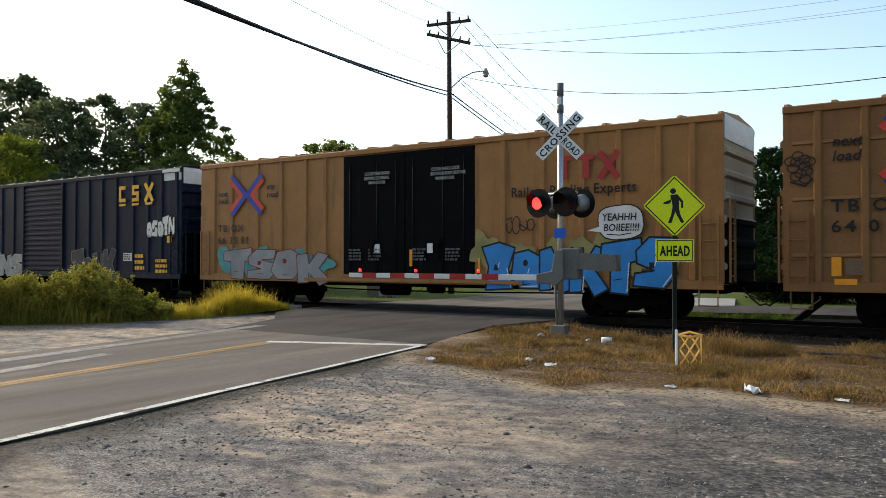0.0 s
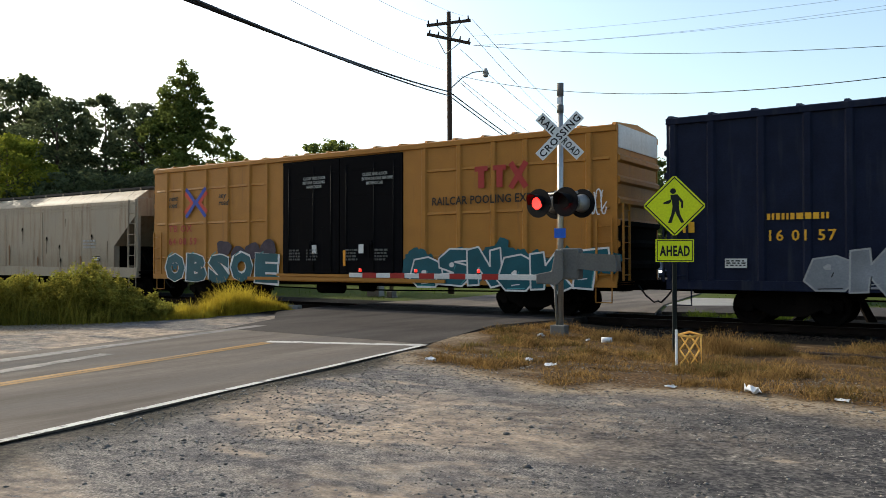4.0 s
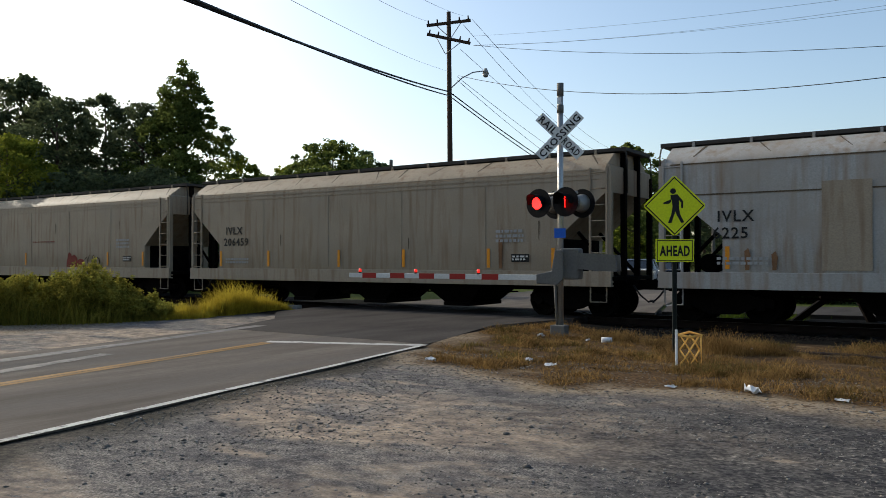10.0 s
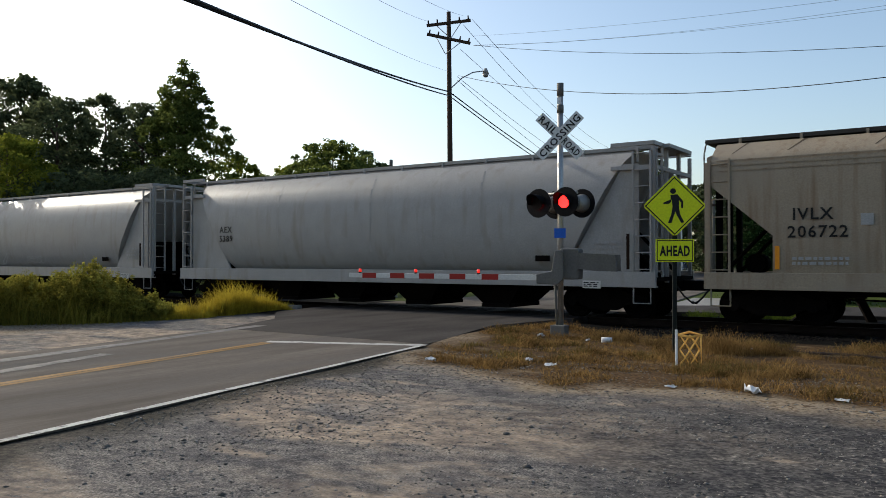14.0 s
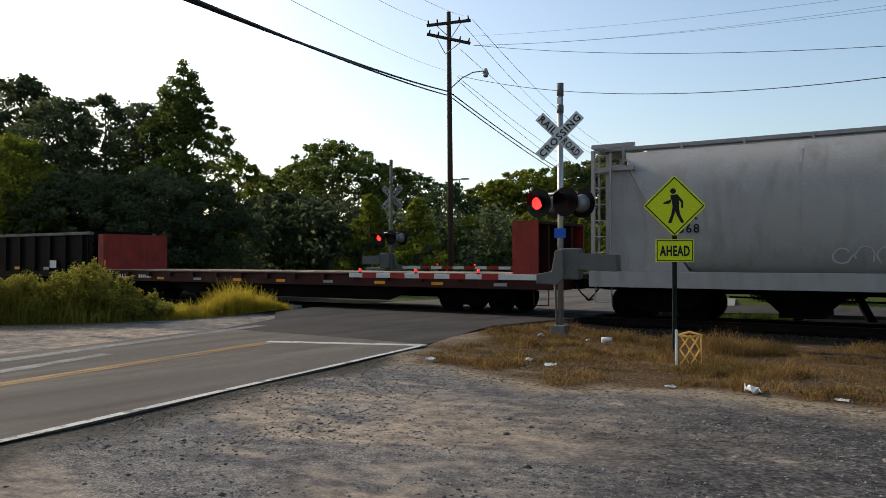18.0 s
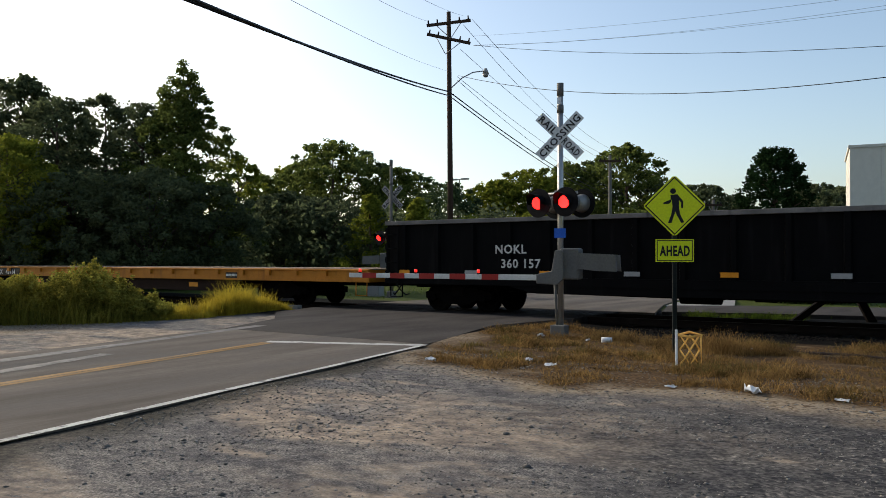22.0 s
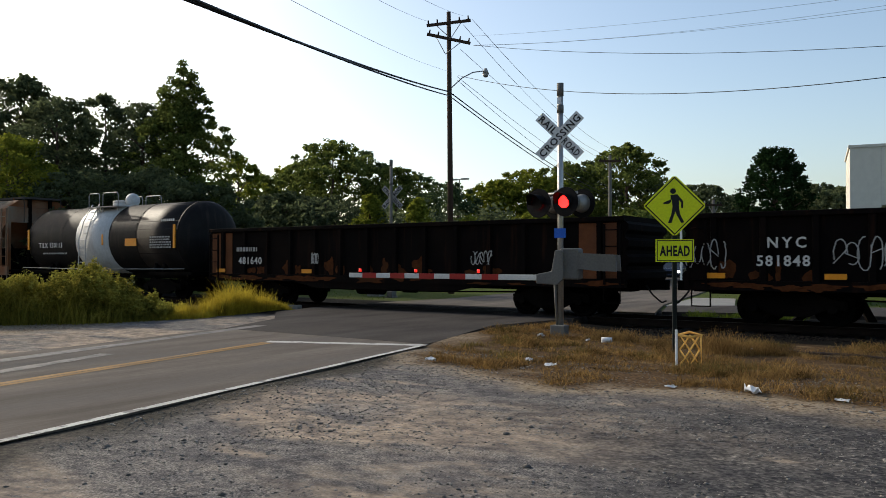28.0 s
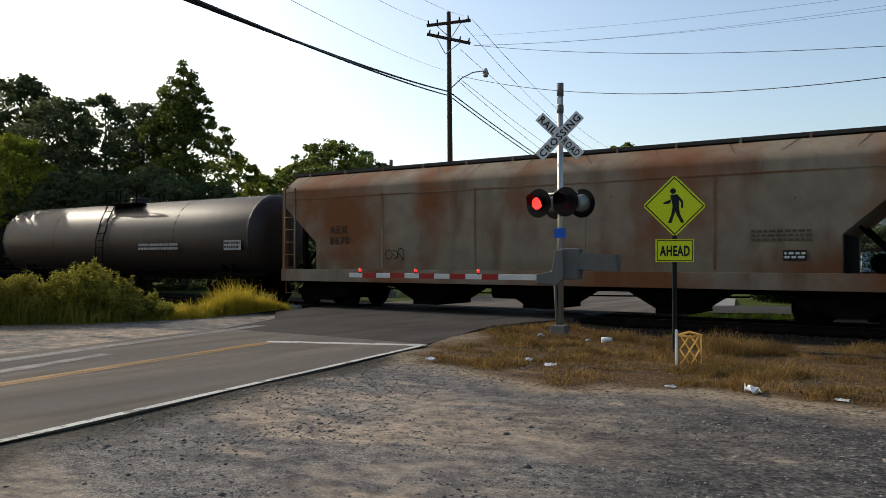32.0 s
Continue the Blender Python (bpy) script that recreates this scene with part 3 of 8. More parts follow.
def boxcar(L, paint, posts, door, door_paint, corrugated, label, topcorner=None, seams=(1.64, 2.91, 4.18), end_paint=None):
    car = thing("boxcar", pose(0, 0, 0), label, "boxcar", "cars of the freight train")
    top, sill = 5.0, 0.98
    d0, d1 = door
    for s in (-1, 1):
        bm = B()
        y0, y1 = sorted((s * 1.47, s * 1.53))
        if s < 0:
            part("side_wall", box(B(), -L / 2, d0, y0, y1, sill, top), paint, car)
            part("door_header", box(B(), d0, d1, y0, y1, top - 0.16, top), paint, car)
            box(bm, d1, L / 2, y0, y1, sill, top)
        else:
            box(bm, -L / 2, L / 2, y0, y1, sill, top)
        part("side_wall", bm, paint, car)
    for x in posts:
        bm = B()
        prism(bm, [(x - 0.11, -1.53), (x - 0.06, -1.59), (x + 0.06, -1.59), (x + 0.11, -1.53)], "z", 1.05, top - 0.13)
        part("side_post", bm, paint, car)
    for z0, z1, out in ((top - 0.13, top + 0.02, 1.6), (sill - 0.16, sill + 0.07, 1.58)):
        bm = B()
        box(bm, -L / 2, L / 2, -out, -1.53, z0, z1)
        box(bm, -L / 2, L / 2, 1.53, out, z0, z1)
        part("top_chord" if z0 > 3 else "side_sill", bm, paint, car, bevel=0.012)
    if corrugated is None:
        for z in seams:
            for a, b in zip((-L / 2 + 0.1, *posts), (*posts, L / 2 - 0.1)):
                if b - a < 1.6 and not (a < d1 and b > d0):
                    part("panel_seam", prism(B(), [(-1.528, z - 0.05), (-1.572, z - 0.03), (-1.528, z + 0.05)], "x", a + 0.1, b - 0.1), paint, car)
    # doors
    if corrugated is None:
        mid = (d0 + d1) / 2
        for a, b in ((d0, mid), (mid, d1)):
            bm = B()
            box(bm, a + 0.02, b - 0.02, -1.56, -1.47, sill + 0.12, top - 0.18)
            dd = part("plug_door", bm, door_paint, car, "black plug door", bevel=0.01)
            for z in (1.7, 2.6, 3.6, 4.4):
                part("door_rib", box(B(), a + 0.08, b - 0.08, -1.572, -1.561, z, z + 0.05), door_paint, dd)
            for x in (a + 0.3, b - 0.35, (a + b) / 2 + 0.15):
                part("locking_rod", cyl(B(), (x, -1.575, 1.15), (x, -1.575, 4.6), 0.013, 6), "hood", dd)
            hb = B()
            cyl(hb, ((a + b) / 2, -1.62, 2.05), ((a + b) / 2, -1.57, 2.05), 0.12, 14)
            box(hb, (a + b) / 2 - 0.03, (a + b) / 2 + 0.03, -1.65, -1.62, 1.6, 2.05)
            part("door_handwheel", hb, door_paint, dd)
        tr = B()
        box(tr, d0 - 1.6, d1 + 1.6, -1.66, -1.58, sill - 0.12, sill - 0.02)
        box(tr, d0 - 0.2, d1 + 0.2, -1.64, -1.58, sill + 0.02, sill + 0.1)
        part("door_track", tr, paint, car)
    else:
        bm = B()
        z, k = sill + 0.05, 0
        pts = [(-1.49, sill + 0.05)]
        while z < top - 0.35:
            pts += [(-1.55, z + 0.04), (-1.59, z + 0.08), (-1.59, z + 0.14), (-1.55, z + 0.18)]
            z += 0.22
        pts += [(-1.55, top - 0.2), (-1.49, top - 0.2)]
        prism(bm, pts, "x", d0 + 0.03, d1 - 0.03)
        dd = part("sliding_door", bm, door_paint, car, "corrugated navy sliding door")
        fr = B()
        for x in (d0, d1):
            box(fr, x - 0.06, x + 0.06, -1.62, -1.5, sill, top - 0.13)
        part("door_post", fr, paint, car)
    # ends
    for s in (-1, 1):
        bm = B()
        pts = [(s * (L / 2 - 0.08), sill - 0.1)]
        z = sill - 0.05
        while z < top - 0.75:
            pts += [(s * (L / 2 - 0.02), z + 0.02), (s * (L / 2 - 0.02), z + 0.34), (s * (L / 2 + 0.07), z + 0.40), (s * (L / 2 + 0.07), z + 0.50)]
            z += 0.56
        pts += [(s * (L / 2 - 0.02), z + 0.02), (s * (L / 2 - 0.02), top + 0.08), (s * (L / 2 - 0.08), top + 0.08)]
        prism(bm, pts, "y", -1.5, 1.5)
        e = part("end_wall", bm, end_paint or paint, car)
        # near-black cover on the lower end, up to 1.6 m above the sill
        low_prof = [(s * (L / 2 - 0.07), sill - 0.09)]
        for k in range(3):
            z = sill - 0.05 + 0.56 * k
            low_prof += [(s * (L / 2 - 0.012), z + 0.03), (s * (L / 2 - 0.012), z + 0.335), (s * (L / 2 + 0.078), z + 0.395), (s * (L / 2 + 0.078), z + 0.505)]
        low_prof += [(s * (L / 2 - 0.012), sill + 1.60), (s * (L / 2 - 0.07), sill + 1.60)]
        part("sooty_lower_end", prism(B(), low_prof, "y", -1.497, 1.497), "soot", e, "near-black lower end")
        if topcorner:
            tb = B()
            box(tb, s * (L / 2 + 0.0), s * (L / 2 + 0.012), -1.45, 1.45, top - 0.55, top + 0.05)
            part("end_band", tb, topcorner, e)
            if topcorner == "inkwhite" and s > 0:
                tb = B()
                box(tb, L / 2 - 1.05, L / 2 - 0.02, -1.607, -1.6, top - 0.12, top + 0.0)
                box(tb, L / 2 - 1.05, L / 2 - 0.02, -1.537, -1.53, top - 0.42, top - 0.13)
                part("corner_band", tb, topcorner, e)
        ladder(car, s * (L / 2 + 0.12), -1.2, 1.0, 3.0, 0.42, paint, "y")
        ladder(car, s * (L / 2 - 0.32), -1.62, 1.0, 2.6, 0.42, paint, "x")
    # roof
    bm = B()
    prism(bm, [(-1.58, top + 0.02), (-1.5, top + 0.05), (0, top + 0.17), (1.5, top + 0.05), (1.58, top + 0.02)], "x", -L / 2, L / 2)
    roof = part("roof", bm, paint, car)
    n = int(L / 0.95)
    seam = mesh_of("roof_seam", prism(B(), [(-1.58, top + 0.03), (-1.5, top + 0.1), (0, top + 0.22), (1.5, top + 0.1), (1.58, top + 0.03)], "x", -0.05, 0.05), paint)
    for i in range(n + 1):
        part("roof_seam", seam, None, roof, at=pose(-L / 2 + 0.08 + i * (L - 0.16) / n, 0, 0))
    fl = B()
    box(fl, -L / 2 + 0.1, L / 2 - 0.1, -1.45, 1.45, 1.0, 1.08)
    part("floor_pan", fl, "soot", car)
    underframe(car, L)
    bogies(car, L / 2 - 2.7)
    couplers(car, L)
    sill_steps(car, L, -1.55, 0.85, paint)
    return car


def loft(bm, half, ends):
    """A closed body: half is a list of (y, z) from the bottom edge to the roof's middle, ends(z) the half length there."""
    prof = [(-y, z) for y, z in half] + [(y, z) for y, z in half[::-1] if y > 1e-6]
    rows = [[bm.verts.new((s * ends(z), y, z)) for y, z in prof] for s in (-1, 1)]
    n = len(prof)
    for i in range(n - 1):
        f = bm.faces.new((rows[0][i], rows[0][i + 1], rows[1][i + 1], rows[1][i]))
        f.smooth = True
    bm.faces.new((rows[0][-1], rows[0][0], rows[1][0], rows[1][-1]))
    k = len(half)
    for r in rows:
        for i in range(k - 1):
            a, b, c, d = r[i], r[i + 1], r[n - 2 - i], r[n - 1 - i]
            face = [a, b, c, d]
            if b is c:
                face = [a, b, d]
            bm.faces.new(face)
    return bm


def hopper(L, paint, label, style="angular", stripes=(), outlets=3, lines=(3.88, 3.76, 3.64), line_paint=None):
    car = thing("covered_hopper", pose(0, 0, 0), label, "covered hopper", "cars of the freight train")
    if style == "angular":
        half = [(1.5, 1.15), (1.55, 1.25), (1.55, 2.1), (1.55, 3.3), (1.55, 3.82), (1.52, 3.92), (1.40, 4.06), (0.95, 4.37), (0, 4.45)]

        def ends(z):
            return L / 2 - 0.16 if z >= 3.29 else L / 2 - 0.16 - 1.4 * (3.3 - z) / 1.2 if z > 2.09 else L / 2 - 1.56
        top = 4.42
    else:
        half = [(1.12, 1.18), (1.36, 1.42), (1.51, 1.8), (1.585, 2.3), (1.59, 2.9), (1.56, 3.35), (1.47, 3.76), (1.27, 4.10), (0.95, 4.34), (0, 4.42)]

        def ends(z):
            return L / 2 - 0.75 - 1.9 * (4.36 - z) / 3.2
        top = 4.44
    bm = loft(B(), half, ends)
    hull = part("hopper_body", bm, paint, car)
    md = hull.modifiers.new("edge", "EDGE_SPLIT")
    md.split_angle = radians(32)
    # side seams
    bm = B()
    if style == "angular":
        for z in lines:
            part("side_seam", box(B(), -L / 2 + 0.3, L / 2 - 0.3, -1.566, -1.55, z, z + 0.03), line_paint or paint, hull)
        for x in (-L * 0.27, -L * 0.09, L * 0.09, L * 0.27):
            box(bm, x - 0.03, x + 0.03, -1.562, -1.55, 1.3, 3.62)
    else:
        for x in (-L * 0.22, 0, L * 0.22):
            for (y0, z0), (y1, z1) in zip(half[1:-2], half[2:-1]):
                poly(bm, [(x - 0.03, -y0 - 0.006, z0), (x + 0.03, -y0 - 0.006, z0), (x + 0.03, -y1 - 0.006, z1), (x - 0.03, -y1 - 0.006, z1)])
    pieces("weld_seam", bm, paint, hull)
    if style == "angular":
        rs = random.Random(int(L * 100))
        bm = B()
        for k in range(11):
            x = -L / 2 + 0.9 + k * (L - 1.8) / 10 + rs.uniform(-0.2, 0.2)
            d, g = rs.uniform(-0.45, 0.45), rs.uniform(0.02, 0.05)
            poly(bm, [(x - g, -0.96, 4.369), (x + g, -0.96, 4.369), (x + d + g * 0.5, -1.40, 4.066), (x + d - g * 0.5, -1.40, 4.066)])
        pieces("roof_stain", bm, "drip", hull)
    deck_z = 4.47
    for s in (-1, 1):
        bm = B()
        y0, y1 = sorted((s * 1.50, s * 1.6))
        box(bm, -L / 2, L / 2, y0, y1, 0.86, 1.24)
        y0, y1 = sorted((s * 1.4, s * 1.6))
        box(bm, -L / 2, L / 2, y0, y1, 0.84, 0.88)
        part("side_sill", bm, paint, car, bevel=0.01)
    # roof walk on its brackets, hatches
    rw = B()
    box(rw, -L / 2 + 0.15, L / 2 - 0.15, -0.92, -0.58, deck_z - 0.05, deck_z + 0.045)
    box(rw, -L / 2 + 0.15, L / 2 - 0.15, 0.58, 0.92, deck_z - 0.05, deck_z + 0.045)
    for s in (-1, 1):
        box(rw, s * (L / 2 - 0.15) - 0.3, s * (L / 2 - 0.15) + 0.3, -0.92, 0.92, deck_z - 0.05, deck_z + 0.045)
    walkway = part("running_board", rw, "walkdark" if style == "angular" else "galv", car)
    n = 12
    for i in range(n):
        x = -L / 2 + 0.7 + i * (L - 1.4) / (n - 1)
        for y in (-0.95, 0.9):
            part("walk_bracket", box(B(), x - 0.03, x + 0.03, y, y + 0.05, top - 0.34, deck_z + 0.02), paint, walkway)
    ht = B()
    box(ht, -L / 2 + 1.1, L / 2 - 1.1, -0.28, 0.28, top - 0.12, top + 0.03)
    part("hatch", ht, paint, hull)
    # ends: posts, ladders, slope-sheet braces, platform
    for s in (-1, 1):
        ex = s * (L / 2 - 0.08)
        pw = 0.07 if style == "angular" else 0.045
        for y in (-1.48, 1.48, -0.5, 0.5):
            zt = top - (0.55 if style == "angular" else 0.05) if abs(y) > 1 else top + (0.0 if style == "angular" else 0.1)
            # inner posts near-black: the recess's shade is put into their colour
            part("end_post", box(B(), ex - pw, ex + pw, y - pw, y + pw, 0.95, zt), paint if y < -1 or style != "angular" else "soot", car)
        bm = B()
        if style != "angular":
            for z in (top + 0.05, top - 0.55):
                box(bm, ex - pw, ex + pw, -1.5, 1.5, z - 0.05, z + 0.05)
                for y in (-1.48, 1.48):
                    box(bm, *sorted((ex, s * (L / 2 - 1.2))), y - 0.05, y + 0.05, z - 0.05, z + 0.05)
            part("end_rail", bm, paint, car)
        if style == "angular":
            bm = B()
            prism(bm, [(s * (L / 2 - 0.16), 3.3), (s * (L / 2 - 0.16), 4.05), (s * (L / 2 - 0.06), 4.0), (s * (L / 2 - 0.06), 3.3)], "y", -1.50, 1.50)
            part("end_panel", bm, paint, car)
            for y in (-0.9, 0.9):
                part("roof_grab", tube(B(), [(s * (L / 2 - 0.3), y, 4.46), (s * (L / 2 + 0.02), y, 4.47), (s * (L / 2 + 0.14), y, 4.38), (s * (L / 2 + 0.18), y, 4.15), (s * (L / 2 + 0.18), y, 3.3)], 0.02), "walkdark", car)
        bm = B()
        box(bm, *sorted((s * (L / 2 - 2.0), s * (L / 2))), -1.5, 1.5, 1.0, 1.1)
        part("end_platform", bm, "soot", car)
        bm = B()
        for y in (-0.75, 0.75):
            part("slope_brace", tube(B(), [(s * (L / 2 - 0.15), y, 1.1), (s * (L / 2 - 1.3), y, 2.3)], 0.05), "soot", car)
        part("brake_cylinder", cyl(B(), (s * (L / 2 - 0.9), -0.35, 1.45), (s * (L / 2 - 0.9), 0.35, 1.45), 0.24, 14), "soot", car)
        # dark plate added to stand for the shade below the slope sheet
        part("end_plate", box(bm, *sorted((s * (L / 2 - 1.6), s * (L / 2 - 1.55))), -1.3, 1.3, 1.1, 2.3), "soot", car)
        ladder(car, s * (L / 2 - 0.36), -1.56, 1.15, 3.95 if style == "angular" else 4.3, 0.46, paint, "x")
        if style != "angular":
            for y in (-1.4, 1.34):
                bm = prism(B(), [(s * (L / 2 - 2.55), 1.24), (s * (L / 2 - 0.9), 4.0), (s * (L / 2 - 0.5), 4.0), (s * (L / 2 - 0.5), 1.24)], "y", y, y + 0.06)
                part("end_gusset", bm, paint, car)
            ladder(car, s * (L / 2 - 0.03), -1.2, 1.1, 4.4, 0.45, paint, "y")
    # outlets
    xs = [(-1 + 2 * (i + 0.5) / outlets) * (L / 2 - 3.6) for i in range(outlets)]
    for x in xs:
        bm = B()
        w = (L / 2 - 3.6) / outlets * 0.92
        lo = [bm.verts.new((x + u, v, 0.26)) for u, v in ((-0.42, -0.9), (0.42, -0.9), (0.42, 0.9), (-0.42, 0.9))]
        hi = [bm.verts.new((x + u, v, 1.15)) for u, v in ((-w, -1.35), (w, -1.35), (w, 1.35), (-w, 1.35))]
        for i in range(4):
            bm.faces.new((lo[i], lo[(i + 1) % 4], hi[(i + 1) % 4], hi[i]))
        bm.faces.new(lo), bm.faces.new(hi)
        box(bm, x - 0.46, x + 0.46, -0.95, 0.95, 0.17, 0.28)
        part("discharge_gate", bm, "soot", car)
    for x in stripes:
        bm = B()
        box(bm, x - 0.05, x + 0.05, -1.572, -1.563 if style == "angular" else -1.45, 1.32, 1.86)
        part("reflective_stripe", bm, "stripe", car)
    underframe(car, L)
    bogies(car, L / 2 - (1.45 if style == "angular" else 1.6))
    couplers(car, L)
    sill_steps(car, L, -1.55, 0.86, paint)
    return car


def gondola(L, paint, top, posts, label, capcol=None):
    car = thing("gondola", pose(0, 0, 0), label, "gondola", "cars of the freight train")
    for s in (-1, 1):
        bm = B()
        y0, y1 = sorted((s * 1.44, s * 1.48))
        box(bm, -L / 2 + 0.1, L / 2 - 0.1, y0, y1, 0.95, top - 0.06)
        part("side_wall", bm, paint, car)
        bm = B()
        y0, y1 = sorted((s * 1.42, s * 1.60))
        box(bm, -L / 2, L / 2, y0, y1, top - 0.12, top)
        part("top_chord", bm, capcol or paint, car, bevel=0.012)
        bm = B()
        y0, y1 = sorted((s * 1.42, s * 1.58))
        box(bm, -L / 2, L / 2, y0, y1, 0.82, 1.05)
        prism(bm, [(-L / 2 + 4.2, 0.83), (-L / 2 + 5.2, 0.62), (L / 2 - 5.2, 0.62), (L / 2 - 4.2, 0.83)], "y", y0 + 0.03, y1 - 0.03)
        part("side_sill", bm, paint, car)
    for i in range(posts):
        x = -L / 2 + 0.7 + i * (L - 1.4) / (posts - 1)
        bm = B()
        prism(bm, [(x - 0.10, -1.48), (x - 0.06, -1.58), (x + 0.06, -1.58), (x + 0.10, -1.48)], "z", 1.0, top - 0.1)
        part("side_post", bm, paint, car)
    for s in (-1, 1):
        bm = B()
        pts = [(s * (L / 2 - 0.08), 0.9)]
        z = 0.95
        while z < top - 0.35:
            pts += [(s * (L / 2 - 0.02), z), (s * (L / 2 + 0.08), z + 0.1), (s * (L / 2 + 0.08), z + 0.25), (s * (L / 2 - 0.02), z + 0.33)]
            z += 0.42
        pts += [(s * (L / 2 - 0.02), top + 0.02), (s * (L / 2 - 0.08), top + 0.02)]
        prism(bm, pts, "y", -1.48, 1.48)
        part("end_wall", bm, paint, car)
        ladder(car, s * (L / 2 - 0.32), -1.61, 0.9, top - 0.2, 0.42, paint, "x")
    bm = B()
    box(bm, -L / 2 + 0.1, L / 2 - 0.1, -1.45, 1.45, 1.0, 1.1)
    part("floor_pan", bm, "soot", car)
    underframe(car, L)
    bogies(car, L / 2 - 2.35)
    couplers(car, L)
    sill_steps(car, L, -1.52, 0.84, paint)
    return car


def flatcar(L, paint, beam, top, label, bulkheads=False, truck=2.9):
    car = thing("flatcar", pose(0, 0, 0), label, "flatcar", "cars of the freight train")
    for s in (-1, 1):
        bm = B()
        y0, y1 = sorted((s * 1.40, s * 1.56))
        box(bm, -L / 2, L / 2, y0, y1, top - 0.42, top)
        box(bm, -L / 2, L / 2, min(y0, s * 1.62), max(y1, s * 1.62), top - 0.06, top - 0.01)
        part("side_sill", bm, paint, car, bevel=0.012)
        bm = B()
        y0, y1 = sorted((s * 1.30, s * 1.42))
        prism(bm, [(-L / 2 + truck + 1.6, top - 0.4), (-L / 2 + truck + 2.8, top - 0.84), (L / 2 - truck - 2.8, top - 0.84), (L / 2 - truck - 1.6, top - 0.4)], "y", y0, y1)
        part("fishbelly_beam", bm, beam, car)
    n = int(L / 0.62)
    for i in range(n):
        bm = B()
        a = -L / 2 + 0.02 + i * (L - 0.04) / n
        box(bm, a + 0.008, a + (L - 0.04) / n - 0.008, -1.42, 1.42, top - 0.05, top + 0.015 + 0.006 * math.sin(i * 2.4))
        part("plank", bm, "deck", car)
    for i in range(int(L / 1.3)):
        x = -L / 2 + 0.9 + i * 1.3
        bm = B()
        box(bm, x - 0.09, x + 0.09, -1.66, -1.56, top - 0.22, top - 0.06)
        part("stake_pocket", bm, paint, car)
    for s in (-1, 1):
        part("end_sill", box(B(), *sorted((s * (L / 2 - 0.12), s * (L / 2))), -1.42, 1.42, top - 0.42, top - 0.02), paint, car)
    if bulkheads:
        for s in (-1, 1):
            bm = B()
            h = top + 1.48
            inner, outer = (L / 2 - 0.50, L / 2 - 0.04) if s < 0 else (L / 2 - 1.25, L / 2 - 0.45)
            box(bm, *sorted((s * inner, s * (inner + 0.08))), -1.5, 1.5, top, h)
            bh = part("bulkhead", bm, "red", car, "tall red steel bulkhead")
            part("side_plate", box(B(), *sorted((s * (inner + 0.09), s * outer)), -1.53, -1.45, top - 0.2, h), "red", bh)
            part("side_plate", box(B(), *sorted((s * (inner + 0.09), s * outer)), 1.45, 1.53, top - 0.2, h), "red", bh)
            bm = B()
            for y in (-0.75, 0.0, 0.75):
                box(bm, *sorted((s * (inner + 0.09), s * (outer - 0.04))), y - 0.05, y + 0.05, top, h - 0.1)
            box(bm, *sorted((s * (inner + 0.09), s * (outer - 0.02))), -1.44, 1.44, h - 0.08, h)
            pieces("bulkhead_brace", bm, "darkred", bh)
    underframe(car, L)
    bogies(car, L / 2 - truck)
    couplers(car, L)
    sill_steps(car, L, -1.5, top - 0.42, paint)
    return car


def shell_of_revolution(bm, x0, x1, r, zc, n=28, head=0.55, mi=0):
    """A lying tank with domed heads."""
    prof = [(x0 - head * math.sin(a), r * math.cos(a) ** 0.75) for a in (1.5, 1.25, 1.0, 0.7, 0.4, 0.15)] + [(x0, r)]
    prof += [(x0 + (x1 - x0) * k / 6, r) for k in range(1, 6)]
    prof += [(x1, r)] + [(x1 + head * math.sin(a), r * math.cos(a) ** 0.75) for a in (0.15, 0.4, 0.7, 1.0, 1.25, 1.5)]
    rings = [[bm.verts.new((x, rr * math.cos(2 * math.pi * i / n), zc + rr * math.sin(2 * math.pi * i / n))) for i in range(n)] for x, rr in prof]
    for u, w in zip(rings, rings[1:]):
        for i in range(n):
            f = bm.faces.new((u[i], u[(i + 1) % n], w[(i + 1) % n], w[i]))
            f.smooth, f.material_index = True, mi
    bm.faces.new(rings[0][::-1]), bm.faces.new(rings[-1])
    return bm


